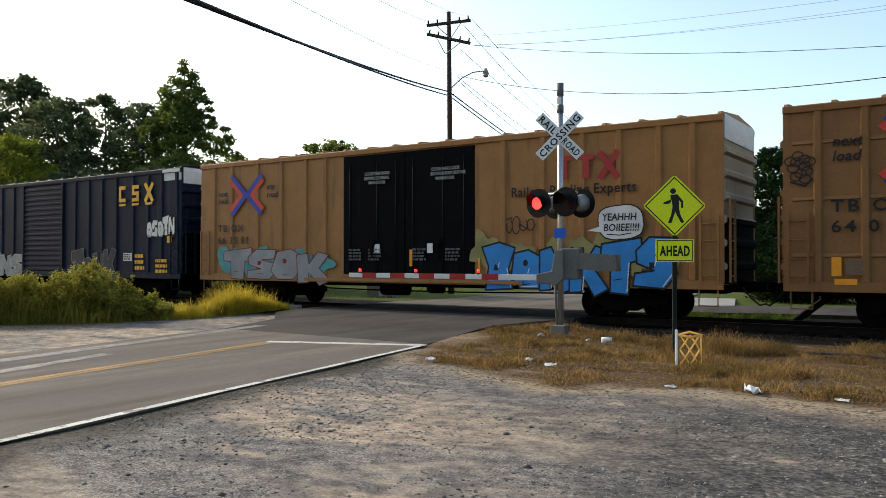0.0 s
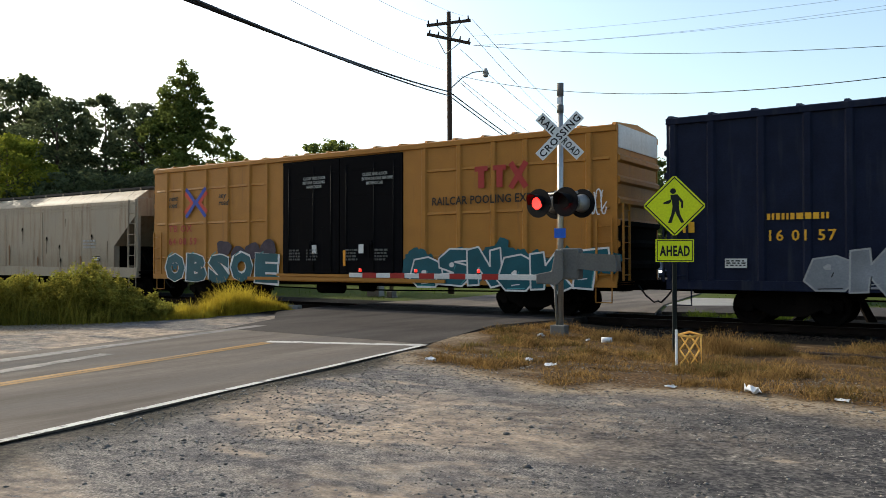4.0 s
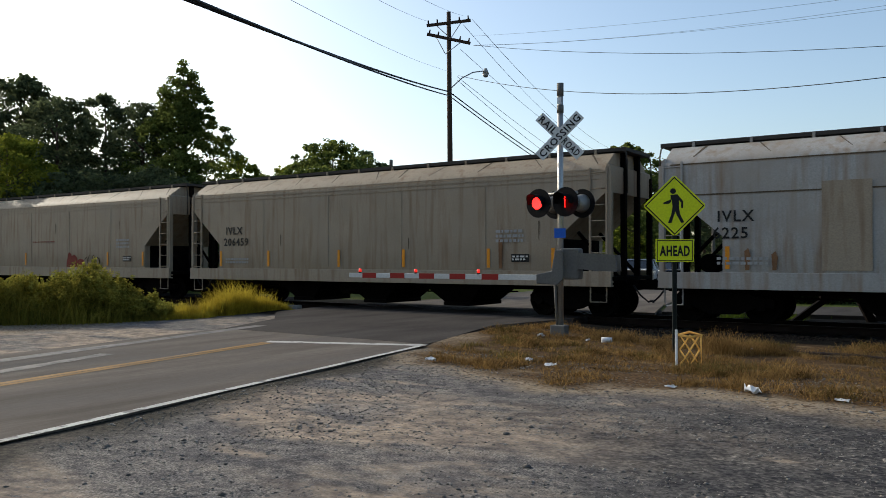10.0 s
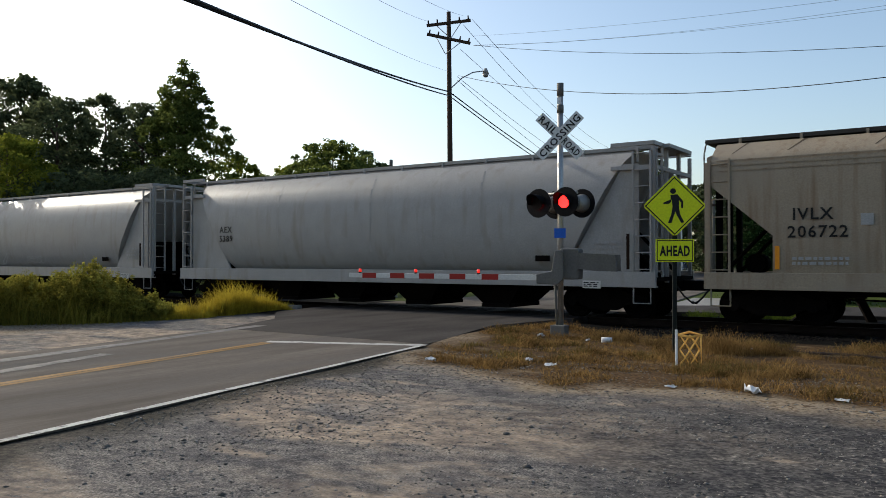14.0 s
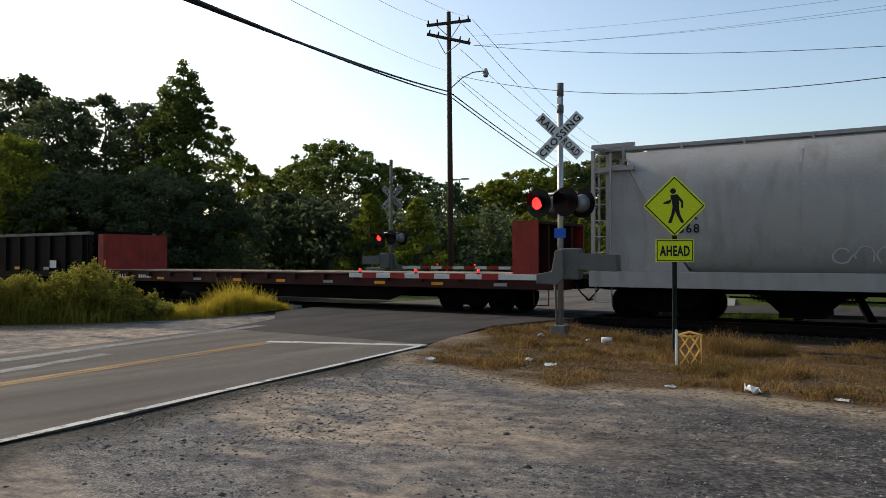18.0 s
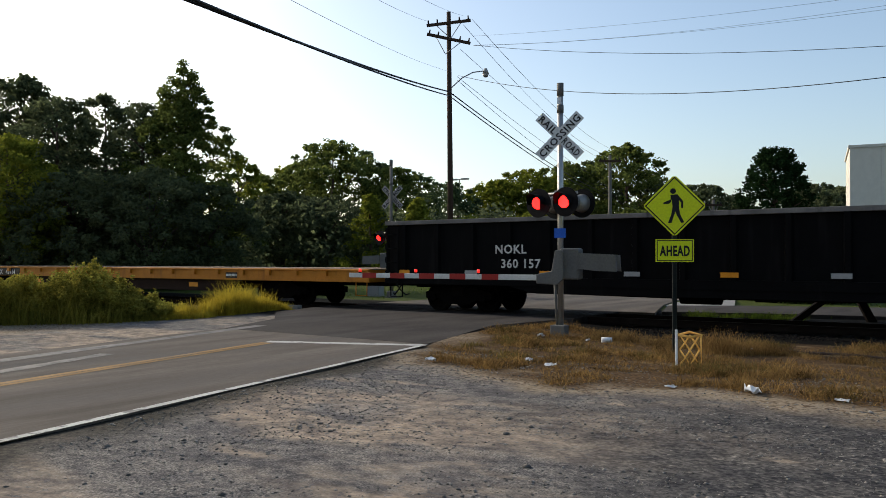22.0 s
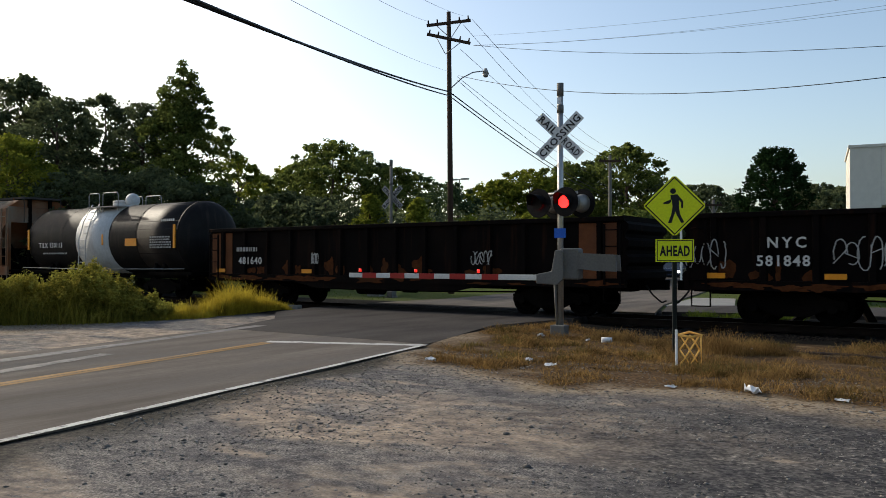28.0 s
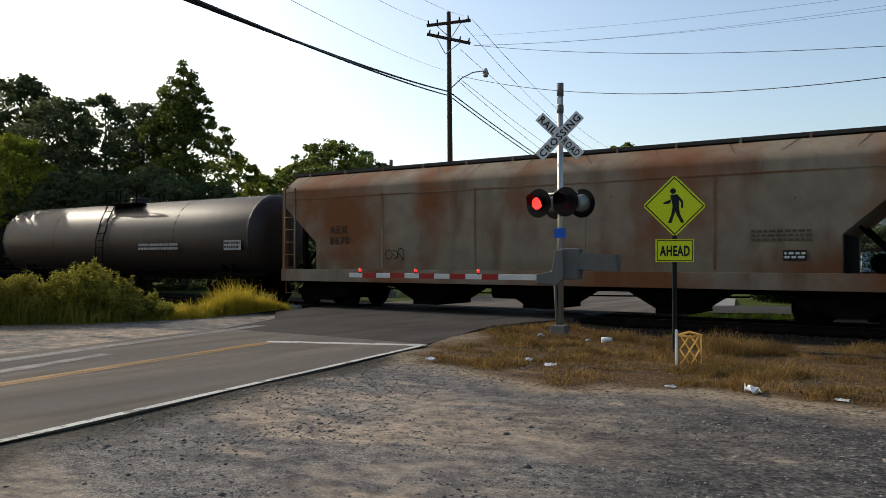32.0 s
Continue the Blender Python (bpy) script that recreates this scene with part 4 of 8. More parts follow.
def tankcar(L, paint, label, band=None, r=1.46, zc=2.42):
    car = thing("tank_car", pose(0, 0, 0), label, "tank car", "cars of the freight train")
    t0, t1 = -L / 2 + 0.75, L / 2 - 0.75
    part("tank_shell", shell_of_revolution(B(), t0, t1, r, zc), paint, car)
    bm = B()
    for k in range(1, 4):
        cyl(bm, (t0 + (t1 - t0) * k / 4 - 0.03, 0, zc), (t0 + (t1 - t0) * k / 4 + 0.03, 0, zc), r + 0.006, 32)
    for x in (t0, t1):
        cyl(bm, (x - 0.04, 0, zc), (x + 0.04, 0, zc), r + 0.008, 32)
    pieces("shell_seam", bm, paint, car)
    if band:
        bm = B()
        cyl(bm, (band[0], 0, zc), (band[1], 0, zc), r + 0.012, 36)
        part("white_band", bm, "tankwhite", car, "broad white painted band")
        bm = B()
        # browner ring: the low sun's glint on the shell, done as colour
        cyl(bm, (2.75, 0, zc), (t1 - 0.05, 0, zc), r + 0.004, 36)
        part("faded_shell_section", bm, "tankdust", car, "black shell section with a brown sun glint in its colour")
    mx = (band[0] + band[1]) / 2 if band else 0.0
    bm = B()
    cyl(bm, (mx, 0, zc + r - 0.08), (mx, 0, zc + r + 0.16), 0.4, 18)
    cyl(bm, (mx, 0, zc + r + 0.16), (mx, 0, zc + r + 0.22), 0.44, 18, 0.36)
    if band:
        bmesh.ops.create_uvsphere(bm, u_segments=18, v_segments=12, radius=0.30, matrix=Matrix.Translation((mx + 0.70, 0, zc + r + 0.22)))
    part("manway", bm, "tankwhite" if band else paint, car)
    bm = B()
    for y in (-0.85, 0.85):
        box(bm, mx - 0.9, mx + 1.25, y - 0.28, y + 0.28, zc + r - 0.12, zc + r - 0.08)
    plat = part("top_platform", bm, "galv" if band else "soot", car)
    bm = B()
    for y in (-1.05, 1.05):
        for a, b in ((mx - 0.86, mx - 0.1), (mx + 0.14, mx + 1.22)):
            tube(bm, [(a, y, zc + r - 0.3), (a, y, zc + r + 0.38), (a + 0.06, y, zc + r + 0.48), (b - 0.06, y, zc + r + 0.48), (b, y, zc + r + 0.38), (b, y, zc + r - 0.3)], 0.024)
    pieces("safety_rail", bm, "galv" if band else "soot", plat)
    # side ladder bent round the shell
    bm = B()
    for dx in (-0.25, 0.25):
        tube(bm, [(mx + dx - 0.5, -1.6, 0.45), (mx + dx - 0.5, -1.58, 2.4), (mx + dx - 0.5, -1.35, 3.2), (mx + dx - 0.5, -0.95, zc + r + 0.02)], 0.022)
    for k in range(11):
        z = 0.55 + k * 0.3
        y = -1.59 if z < 2.4 else -1.58 + (z - 2.4) * 0.33
        cyl(bm, (mx - 0.75, y, z), (mx - 0.25, y, z), 0.015, 6)
    part("ladder", bm, "tankwhite" if band else "soot", car)
    bm = B()
    for s in (-1, 1):
        box(bm, *sorted((s * (L / 2 - 2.6), s * L / 2)), -1.35, 1.35, 0.95, 1.08)
        for x in (L / 2 - 2.0, L / 2 - 2.5):
            prism(bm, [(-1.15, 1.05), (-0.95, 1.9), (0.95, 1.9), (1.15, 1.05)], "x", s * x - 0.06, s * x + 0.06)
    box(bm, -L / 2, L / 2, -0.3, 0.3, 0.8, 1.05)
    part("stub_sill", bm, "soot", car)
    bm = B()
    tube(bm, [(-L / 2 + 0.3, -1.45, 1.2), (0, -1.5, 1.16), (L / 2 - 0.3, -1.45, 1.2)], 0.022)
    part("grab_rail", bm, "galv" if band else "soot", car)
    bogies(car, L / 2 - 2.1)
    couplers(car, L)
    sill_steps(car, L, -1.4, 1.0, "soot")
    return car


# ---- the train, car by car from the front ----
TRAIN = []   # (car, place of its middle along the track at 0 s)
FACE = -1.594
SIDE = -1.575   # hopper sides


def emblem(car, cx, cz, w, h, thick=0.17):
    """Crossed ribbons, blue chevron and red chevron, as plain shapes."""
    bm = B()
    for k, (mi, off) in enumerate(((1, -0.11), (0, 0.0))):
        for sx in (-1, 1):
            pts = [(cx + sx * w / 2, cz + h / 2 + off), (cx + sx * w * 0.02, cz), (cx + sx * w / 2, cz - h / 2 + off * -1.0)]
            if mi == 1:
                pts = [(cx + sx * w * 0.56, cz + h / 2 - 0.16), (cx + sx * w * 0.17, cz), (cx + sx * w * 0.56, cz - h / 2 + 0.16)]
            stroke(bm, pts, thick, FACE - 0.004 * k - 0.001 * sx, mi)
    pieces("emblem_ribbon", bm, ["inkblue", "emblemred"], car)


def slabs(car, x0, x1, z0, z1, count, material, under=False):
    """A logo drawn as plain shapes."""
    bm = B()
    w = (x1 - x0) / count
    for i in range(count):
        a = x0 + i * w + w * 0.08
        b = a + w * 0.72
        if under:
            b = a + w * 0.5
        if i == 0 and not under:
            box(bm, a, b, FACE - 0.004, FACE, z1 - 0.14, z1)
            box(bm, (a + b) / 2 - 0.1, (a + b) / 2 + 0.1, FACE - 0.005, FACE, z0, z1 - 0.1)
        elif i == 0:
            box(bm, a, a + 0.14, FACE - 0.004, FACE, z0, z1)
            box(bm, a, b, FACE - 0.005, FACE, z1 - 0.14, z1)
            box(bm, a, b, FACE - 0.005, FACE, z0, z0 + 0.14)
        elif i == count - 1:
            stroke(bm, [(a, z0), (b, z1)], 0.17, FACE - 0.004, 0)
            stroke(bm, [(a, z1), (b, z0)], 0.17, FACE - 0.006, 0)
        elif under:
            for z in (z0, (z0 + z1) / 2 - 0.07, z1 - 0.14):
                box(bm, a, b, FACE - 0.004, FACE, z, z + 0.14)
            box(bm, a, a + 0.14, FACE - 0.006, FACE, (z0 + z1) / 2, z1 - 0.05)
            box(bm, b - 0.14, b, FACE - 0.006, FACE, z0 + 0.05, (z0 + z1) / 2)
        else:
            box(bm, a, b, FACE - 0.004, FACE, z1 - 0.14, z1)
            box(bm, (a + b) / 2 - 0.1, (a + b) / 2 + 0.1, FACE - 0.005, FACE, z0, z1 - 0.1)
        if under:
            box(bm, a, b, FACE - 0.004, FACE, z0 - 0.16, z0 - 0.07)
    part("logo", bm, material, car)


def plate(car, x, z, w, h, material="inkwhite", y=FACE, seed=1, ink="ink", rows=3):
    bm = B()
    box(bm, x, x + w, y - 0.004, y, z, z + h)
    p = part("placard", bm, material, car)
    if rows:
        part("print", bars(B(), x + 0.03, z + 0.03, y - 0.005, w - 0.06, h - 0.06, rows, seed), ink, p)
    return p


def small_print(car, x, z, w, h, rows, seed, ink="inkwhite", y=FACE):
    part("print", bars(B(), x, z, y, w, h, rows, seed), ink, car)


def put(car, left, right):
    TRAIN.append((car, (left + right) / 2))
    return car


def door_marks(car, mid):
    for i, x in enumerate((mid - 1.8, mid + 0.75)):
        x += 0.25
        write("CLOSE THIS DOOR" if i == 0 else "CLOSE AND LOCK", x, 4.18, -1.606, 0.10, "inkdim", car, fit=1.0)
        write("BEFORE CLOSING" if i == 0 else "BOTH DOORS BEFORE", x - 0.02, 4.04, -1.606, 0.10, "inkdim", car, fit=0.98 if i == 0 else 1.22)
        write("MAIN DOOR" if i == 0 else "MOVING CAR", x + 0.16, 3.90, -1.606, 0.10, "inkdim", car, fit=0.66)
    for i, x in enumerate((mid - 2.2, mid - 1.4, mid + 0.3, mid + 1.5)):
        small_print(car, x, 1.5, 0.5, 0.4, 4, 20 + i, "inkfaint", -1.606)
    for x in (mid - 1.15, mid + 0.85):
        plate(car, x, 1.75, 0.2, 0.28, "inkwhite", -1.606, 5, rows=0)
    bm = B()
    box(bm, mid + 0.2, mid + 0.3, -1.61, -1.604, 1.35, 1.85)
    part("reflective_stripe", bm, "stripe", car)


def drips(c, spots, ink, seed, length=0.6):
    """Thin dark runs below the tar spots."""
    rnd = random.Random(seed)
    bm = B()
    for x, z in spots:
        k = rnd.uniform(0.4, 1.0) * length
        prism(bm, [(x - 0.018, z), (x + 0.022, z), (x + 0.012, z - k * 0.5), (x + 0.006, z - k), (x - 0.008, z - k * 0.8)], "y", SIDE - 0.0035, SIDE + 0.001)
    pieces("drip", bm, ink, c)


def rust_splashes(car, L, seed):
    """Orange rust bleeding out of the sill and the lower side between the posts."""
    rnd = random.Random(seed * 7)
    low, high = B(), B()
    for i in range(26):
        x = rnd.uniform(-L / 2 + 0.4, L / 2 - 0.4)
        blob(low, x, rnd.uniform(0.86, 1.0), rnd.uniform(0.25, 1.1), rnd.uniform(0.06, 0.14), -1.582 - 0.0003 * i, seed * 50 + i, 0, 16, 0.5)
    for i in range(16):
        x, h = rnd.uniform(-L / 2 + 0.6, L / 2 - 0.6), rnd.uniform(0.15, 0.55)
        blob(high, x, 1.06 + h / 2, rnd.uniform(0.12, 0.5), h, -1.4815 - 0.0003 * i, seed * 80 + i, 0, 16, 0.5)
    pieces("sill_rust", low, "rustbleed", car)
    pieces("side_rust", high, "rustbleed", car)


def bubble_word(parent, word, x0, x1, z0, z1, y, fill, outline, shine, label):
    """Sprayed letters, each with a fat outline and a fill, stretched to the height of the piece."""
    cell, h = (x1 - x0) / len(word), z1 - z0
    piece = part("graffiti", B(), fill, parent, label)
    rnd = random.Random(len(word))
    for i, ch in enumerate(word):
        for k, (paint, fat, yy) in enumerate(((outline, 0.135, y - 0.004 - 0.004 * i), (fill, 0.10, y - 0.006 - 0.004 * i))):
            ob = new("letter", text_mesh(ch, h * 0.72, paint, fit=cell * 1.0 - 0.12 * k, fat=fat))
            ob.parent = piece
            ob.matrix_basis = pose(x0 + i * cell + 0.06 * k, yy, z0 + 0.13 + 0.02 * math.sin(i * 2.3), 0, rnd.uniform(-4, 4), 0)
        bm = B()
        cx, cz = x0 + (i + 0.5) * cell, (z0 + z1) / 2
        stroke(bm, [(cx - cell * 0.36, cz + h * 0.1), (cx - cell * 0.3, cz + h * 0.3), (cx - cell * 0.12, cz + h * 0.4)], 0.04, y - 0.008 - 0.004 * i, 0)
        part("shine", bm, shine, piece)
    return piece


POSTS_T = (-8.69, -7.74, -6.44, -5.28, -4.16, -3.28, 3.4, 4.63, 5.79, 6.81, 7.85, 8.69)

# front boxcar
c = put(boxcar(18.85, "umber", POSTS_T, (-2.5, 2.5), "black", None, "tan steel boxcar with black plug doors and ribbon emblem", "tankwhite"), -1.82, 17.03)
write("next", -8.4, 4.05, FACE, 0.24, "ink", c, shear=0.2)
write("load", -8.4, 3.72, FACE, 0.24, "ink", c, shear=0.2)
write("TB OX", -8.43, 2.6, FACE, 0.27, "ink", c, spacing=1.25, wide=1.2)
write("64 0", -8.43, 2.15, FACE, 0.27, "ink", c, spacing=1.25, wide=1.2)
emblem(c, -6.5, 3.9, 1.6, 1.4)
plate(c, -8.42, 1.18, 0.2, 0.42, "stripe", rows=0)
plate(c, -8.36, 0.99, 0.45, 0.13, "stripe", rows=0)
plate(c, -8.15, 1.2, 0.4, 0.36, "umber", rows=4, ink="inkfaint")
bm = B()
for i in range(11):
    a = i * 2.4
    u, v = -9.05 + 0.24 * math.cos(a) * (0.4 + 0.06 * i), 3.65 + 0.32 * math.sin(a) * (0.4 + 0.06 * i)
    stroke(bm, [(u + 0.12 * math.cos(k * 0.63), v + 0.10 * math.sin(k * 0.63)) for k in range(11)], 0.028, FACE - 0.003 - 0.0004 * i, 0)
stroke(bm, [(-9.25, 3.3), (-8.95, 3.2), (-8.8, 3.35)], 0.05, FACE - 0.002, 0)
part("graffiti", bm, "ink", c, "black looping flower-like spray tag")
door_marks(c, 0)
# tan boxcar with blue and silver graffiti
c = put(boxcar(18.84, "tan", POSTS_T, (-2.5, 2.45), "black", None, "tan steel boxcar with black plug doors and blue graffiti", "tankwhite", seams=(), end_paint="cream"), -21.99, -3.15)
emblem(c, -6.95, 3.82, 1.42, 1.3)
write("next", -8.43, 3.82, FACE, 0.2, "ink", c, shear=0.2)
write("load", -8.43, 3.55, FACE, 0.2, "ink", c, shear=0.2)
write("any", -5.95, 3.98, FACE, 0.2, "ink", c, shear=0.2)
write("road", -5.95, 3.70, FACE, 0.2, "ink", c, shear=0.2)
write("TB OX", -8.43, 2.55, FACE, 0.25, "ink", c, spacing=1.25, wide=1.1)
write("66 35 81", -8.43, 2.12, FACE, 0.25, "ink", c, spacing=1.2, wide=1.1)
write("Railcar Pooling Experts", 3.67, 3.28, FACE, 0.27, "ink", c, spacing=1.1, wide=0.93)
slabs(c, 5.0, 6.9, 3.68, 4.3, 3, "inkred")
block_piece(c, -8.0, -3.2, 0.82, 1.95, FACE, "spraysilver", "sprayred", "grey_ink", (4, 5, 1, 3), 11, "silver block graffiti with dull red lines over an aqua cloud", "sprayaqua", 0.03)
block_piece(c, 2.8, 8.2, 0.72, 2.08, FACE, "sprayblue", "ink", "inkwhite", (0, 1, 2, 3, 4, 5), 23, "blue block graffiti with black outlines", "spraygreen", 0.05)
bm = B()
blob(bm, 6.87, 2.5, 1.26, 0.92, FACE - 0.03, 5, 1, 28, 0.04)
blob(bm, 6.87, 2.5, 1.2, 0.86, FACE - 0.032, 5, 0, 28, 0.04)
stroke(bm, [(6.5, 2.2), (6.85, 2.17), (7.15, 2.22)], 0.025, FACE - 0.034, 1)
poly(bm, [(6.3, FACE - 0.033, 2.4), (5.95, FACE - 0.033, 2.3), (6.35, FACE - 0.033, 2.25)], 0)
part("speech_bubble", bm, ["inkwhite", "ink"], c, "white sprayed speech bubble")
write("YEAHHH", 6.38, 2.55, FACE - 0.036, 0.19, "ink", c, shear=0.1, fit=0.92)
write("BOIIEE!!!!", 6.42, 2.28, FACE - 0.036, 0.19, "ink", c, shear=0.1, fit=0.95)
scrawl(c, 3.5, 4.4, 2.25, 2.75, FACE, "ink", 9, "dark brown scrawl", 4, 0.03)
door_marks(c, -0.02)
bm = B()
box(bm, 2.6, 2.68, FACE - 0.03, FACE, 1.1, 1.6)
part("reflective_stripe", bm, "stripe", c)
# navy boxcar
c = put(boxcar(18.94, "navy", (-9.3, -8.38, -7.23, -6.24, -5.38, -4.46, -3.47, -2.45, 2.5, 3.48, 4.42, 5.4, 6.51, 7.47, 8.29, 9.2), (-1.54, 1.57), "navy", True,
               "navy blue boxcar with a corrugated sliding door", "inkwhite"), -42.06, -23.12)
slabs(c, 5.58, 8.15, 3.86, 4.5, 3, "inkyellow", True)
bm = bars(B(), -7.1, 2.4, FACE, 1.3, 0.24, 1, 4)
part("print", bm, "inkyellow", c)
write("16 01 57", -7.12, 1.98, FACE, 0.25, "inkyellow", c, spacing=1.2)
block_piece(c, -6.25, -1.65, 0.82, 1.85, FACE, "spraysilver", "inkdim", "ink", (1, 3, 4, 2, 5), 37, "silver graffiti letters on navy paint", None, 0.04)
block_piece(c, 7.45, 9.15, 2.45, 3.2, FACE, "inkwhite", "ink", "spraysilver", (1, 5, 1, 4, 2), 45, "white graffiti letters with black outlines", None, 0.035)
block_piece(c, 2.4, 5.4, 0.74, 1.98, FACE, "navygrey", "inkfaint", "navy", (4, 1, 2, 3), 13, "dull navy graffiti with pale outlines", None, 0.035)
plate(c, 5.95, 1.5, 0.55, 0.32, seed=6)
plate(c, -8.05, 1.35, 0.5, 0.22, seed=7)
for x in (-9.05, 8.7):
    plate(c, x, 2.2, 0.28, 0.26, "inkyellow", rows=0)
small_print(c, 6.7, 1.1, 0.6, 0.7, 3, 31, "inkyellow")
small_print(c, 8.0, 1.0, 0.7, 0.6, 3, 32, "inkyellow")
# amber boxcar with teal graffiti
c = put(boxcar(18.92, "amber", POSTS_T, (-2.5, 2.6), "black", None, "amber yellow boxcar with black doors and teal graffiti", "tankwhite"), -62.27, -43.35)
emblem(c, -6.95, 3.66, 1.05, 1.0, 0.14)
write("next", -8.5, 3.78, FACE, 0.2, "ink", c, shear=0.2)
write("load", -8.5, 3.52, FACE, 0.2, "ink", c, shear=0.2)
write("any", -5.7, 3.78, FACE, 0.2, "ink", c, shear=0.2)
write("road", -5.7, 3.52, FACE, 0.2, "ink", c, shear=0.2)
write("TB OX", -8.5, 2.6, FACE, 0.25, "inkred", c, spacing=1.25, wide=1.1)
write("64 08 59", -8.5, 2.12, FACE, 0.25, "inkred", c, spacing=1.2, wide=1.1)
slabs(c, 5.15, 6.95, 3.58, 4.2, 3, "inkred")
write("RAILCAR POOLING EXPERTS", 3.7, 3.15, FACE, 0.24, "ink", c, spacing=1.05, wide=0.9)
bm = B()
for i in range(4, 8):
    blob(bm, -8.4 + i * 0.75, 1.85 + 0.12 * math.sin(i * 2.1), 0.75, 0.55, FACE - 0.002, 300 + i, 0)
pieces("overspray", bm, "sprayshadow", c, "dull purple overspray round the letters")
bubble_word(c, "OBSOE", -8.75, -2.6, 0.72, 1.95, FACE, "sprayteal", "inkwhite", "sprayaqua", "teal bubble letters with white outlines")
bm = B()
poly(bm, [(-8.12 + (0.26 if k % 2 == 0 else 0.11) * math.sin(k * math.pi / 5), FACE - 0.014, 1.32 + (0.26 if k % 2 == 0 else 0.11) * math.cos(k * math.pi / 5)) for k in range(10)])
part("star", bm, "sprayteal", c)
block_piece(c, 2.95, 9.1, 0.74, 1.85, FACE, "sprayteal", "inkwhite", "sprayaqua", (1, 5, 2, 1, 3, 4), 63, "teal block graffiti with pale outlines", "sprayteal", 0.05)
scrawl(c, 8.6, 9.2, 2.7, 3.4, FACE, "inkwhite", 17, "small white tag", 4)
door_marks(c, 0.05)

def hopper_marks(c, mark, number, x, ink="ink"):
    write(mark, x, 2.45, SIDE, 0.27, ink, c, spacing=1.15)
    write(number, x - 0.1, 2.05, SIDE, 0.27, ink, c, spacing=1.15)
    small_print(c, x, 1.4, 1.2, 0.22, 2, 61, "grey_ink", SIDE)
    small_print(c, x + 11.2, 2.0, 0.9, 0.4, 3, 62, "grey_ink", SIDE)
    plate(c, 5.35, 1.48, 0.55, 0.22, "ink", SIDE, 63, "inkwhite", 2)


def rust_runs(c, xs, seed, z=1.3):
    rnd = random.Random(seed)
    bm = B()
    for x in xs:
        h = rnd.uniform(0.3, 0.9)
        prism(bm, [(x - 0.05, z), (x - 0.07, z + h), (x + 0.02, z + h + 0.08), (x + 0.07, z + h * 0.8), (x + 0.04, z)], "y", SIDE - 0.002, SIDE + 0.002)
    pieces("rust_run", bm, "rustrun", c)


c = put(hopper(16.75, "cream", "dusty beige covered hopper with roof walk and end ladders"), -80.05, -63.3)
hopper_marks(c, "IVLX", "206377", -6.5)
scrawl(c, -3.4, -2.3, 1.3, 1.6, SIDE, "ink", 21, "small black tag", 4, 0.025)
rust_runs(c, (-2.2, -1.2, 1.2, 4.5), 2)
bm = B()
for i, (x, z) in enumerate(((-4.9, 1.8), (1.9, 2.45), (2.9, 2.1), (3.0, 1.5), (-0.1, 2.9), (5.3, 2.5))):
    blob(bm, x, z, 0.12, 0.22, SIDE, i, 0, 9)
pieces("tar_spot", bm, "soot", c)
drips(c, [(-4.9, 1.8), (1.9, 2.45), (2.9, 2.1), (3.0, 1.5), (-0.1, 2.9), (5.3, 2.5), (3.35, 3.3), (-3.1, 2.2), (0.9, 2.0), (-6.9, 1.9), (6.4, 2.3)], "drip", 3, 0.9)
c = put(hopper(16.67, "pale", "pale grey covered hopper with rust streaks and a black tag", stripes=(-6.66, -4.0, 0.1, 6.66), lines=(3.1, 3.86), line_paint="drip"), -97.87, -81.2)
bm = B()
for x, k in ((3.3, 0.03), (4.85, 0.022), (-3.2, 0.012), (0.6, 0.012)):
    prism(bm, [(x - k, 1.35), (x - k * 1.6, 2.4), (x - k, 3.8), (x + k, 3.8), (x + k * 0.7, 2.2), (x + k * 0.5, 1.35)], "y", SIDE - 0.0015, SIDE + 0.002)
pieces("rust_run", bm, "softrust", c)
hopper_marks(c, "IVLX", "6225", -6.9)
bm = B()
for k, (rx, rz) in enumerate(((0.50, 0.42), (0.12, 0.10))):
    stroke(bm, [(3.9 + rx * math.cos(a * 0.35), 1.52 + rz * math.sin(a * 0.35)) for a in range(19)], 0.035, SIDE - 0.003 - 0.001 * k, 0)
stroke(bm, [(3.15, 1.75), (3.45, 2.0), (3.6, 1.85), (3.8, 2.12), (4.0, 1.95), (4.2, 2.05), (4.55, 1.8), (4.4, 1.7), (4.7, 1.55), (4.75, 1.75), (4.85, 1.5)], 0.032, SIDE - 0.005, 0)
for k in range(4):
    u = 3.75 + 0.25 * k
    stroke(bm, [(u + 0.3 * math.cos(a * 0.5), 1.0 + 0.09 * math.sin(a * 0.5) + 0.04 * (k % 2)) for a in range(12)], 0.028, SIDE - 0.03 - 0.001 * k, 0)
part("graffiti", bm, "ink", c, "black sprayed ring")
rust_runs(c, (-6.2, -5.6, -3.2, 0.2, 1.6, 6.7), 4)
drips(c, [(-2.0, 2.9), (5.6, 2.4)], "drip", 5, 0.7)
bm = B()
box(bm, -4.6, -3.6, SIDE - 0.002, SIDE, 1.3, 3.3)
part("repaint_patch", bm, "cream", c)
c = put(hopper(16.56, "cream", "dusty beige covered hopper with orange reflective strips", stripes=(-6.62, -4.2, -1.0, 1.6, 4.6, 6.62)), -115.66, -99.1)
hopper_marks(c, "IVLX", "206459", -6.35)
rust_runs(c, (5.0,), 6)
drips(c, [(-3.6, 2.4), (1.8, 2.2), (6.2, 2.6)], "drip", 7, 0.7)
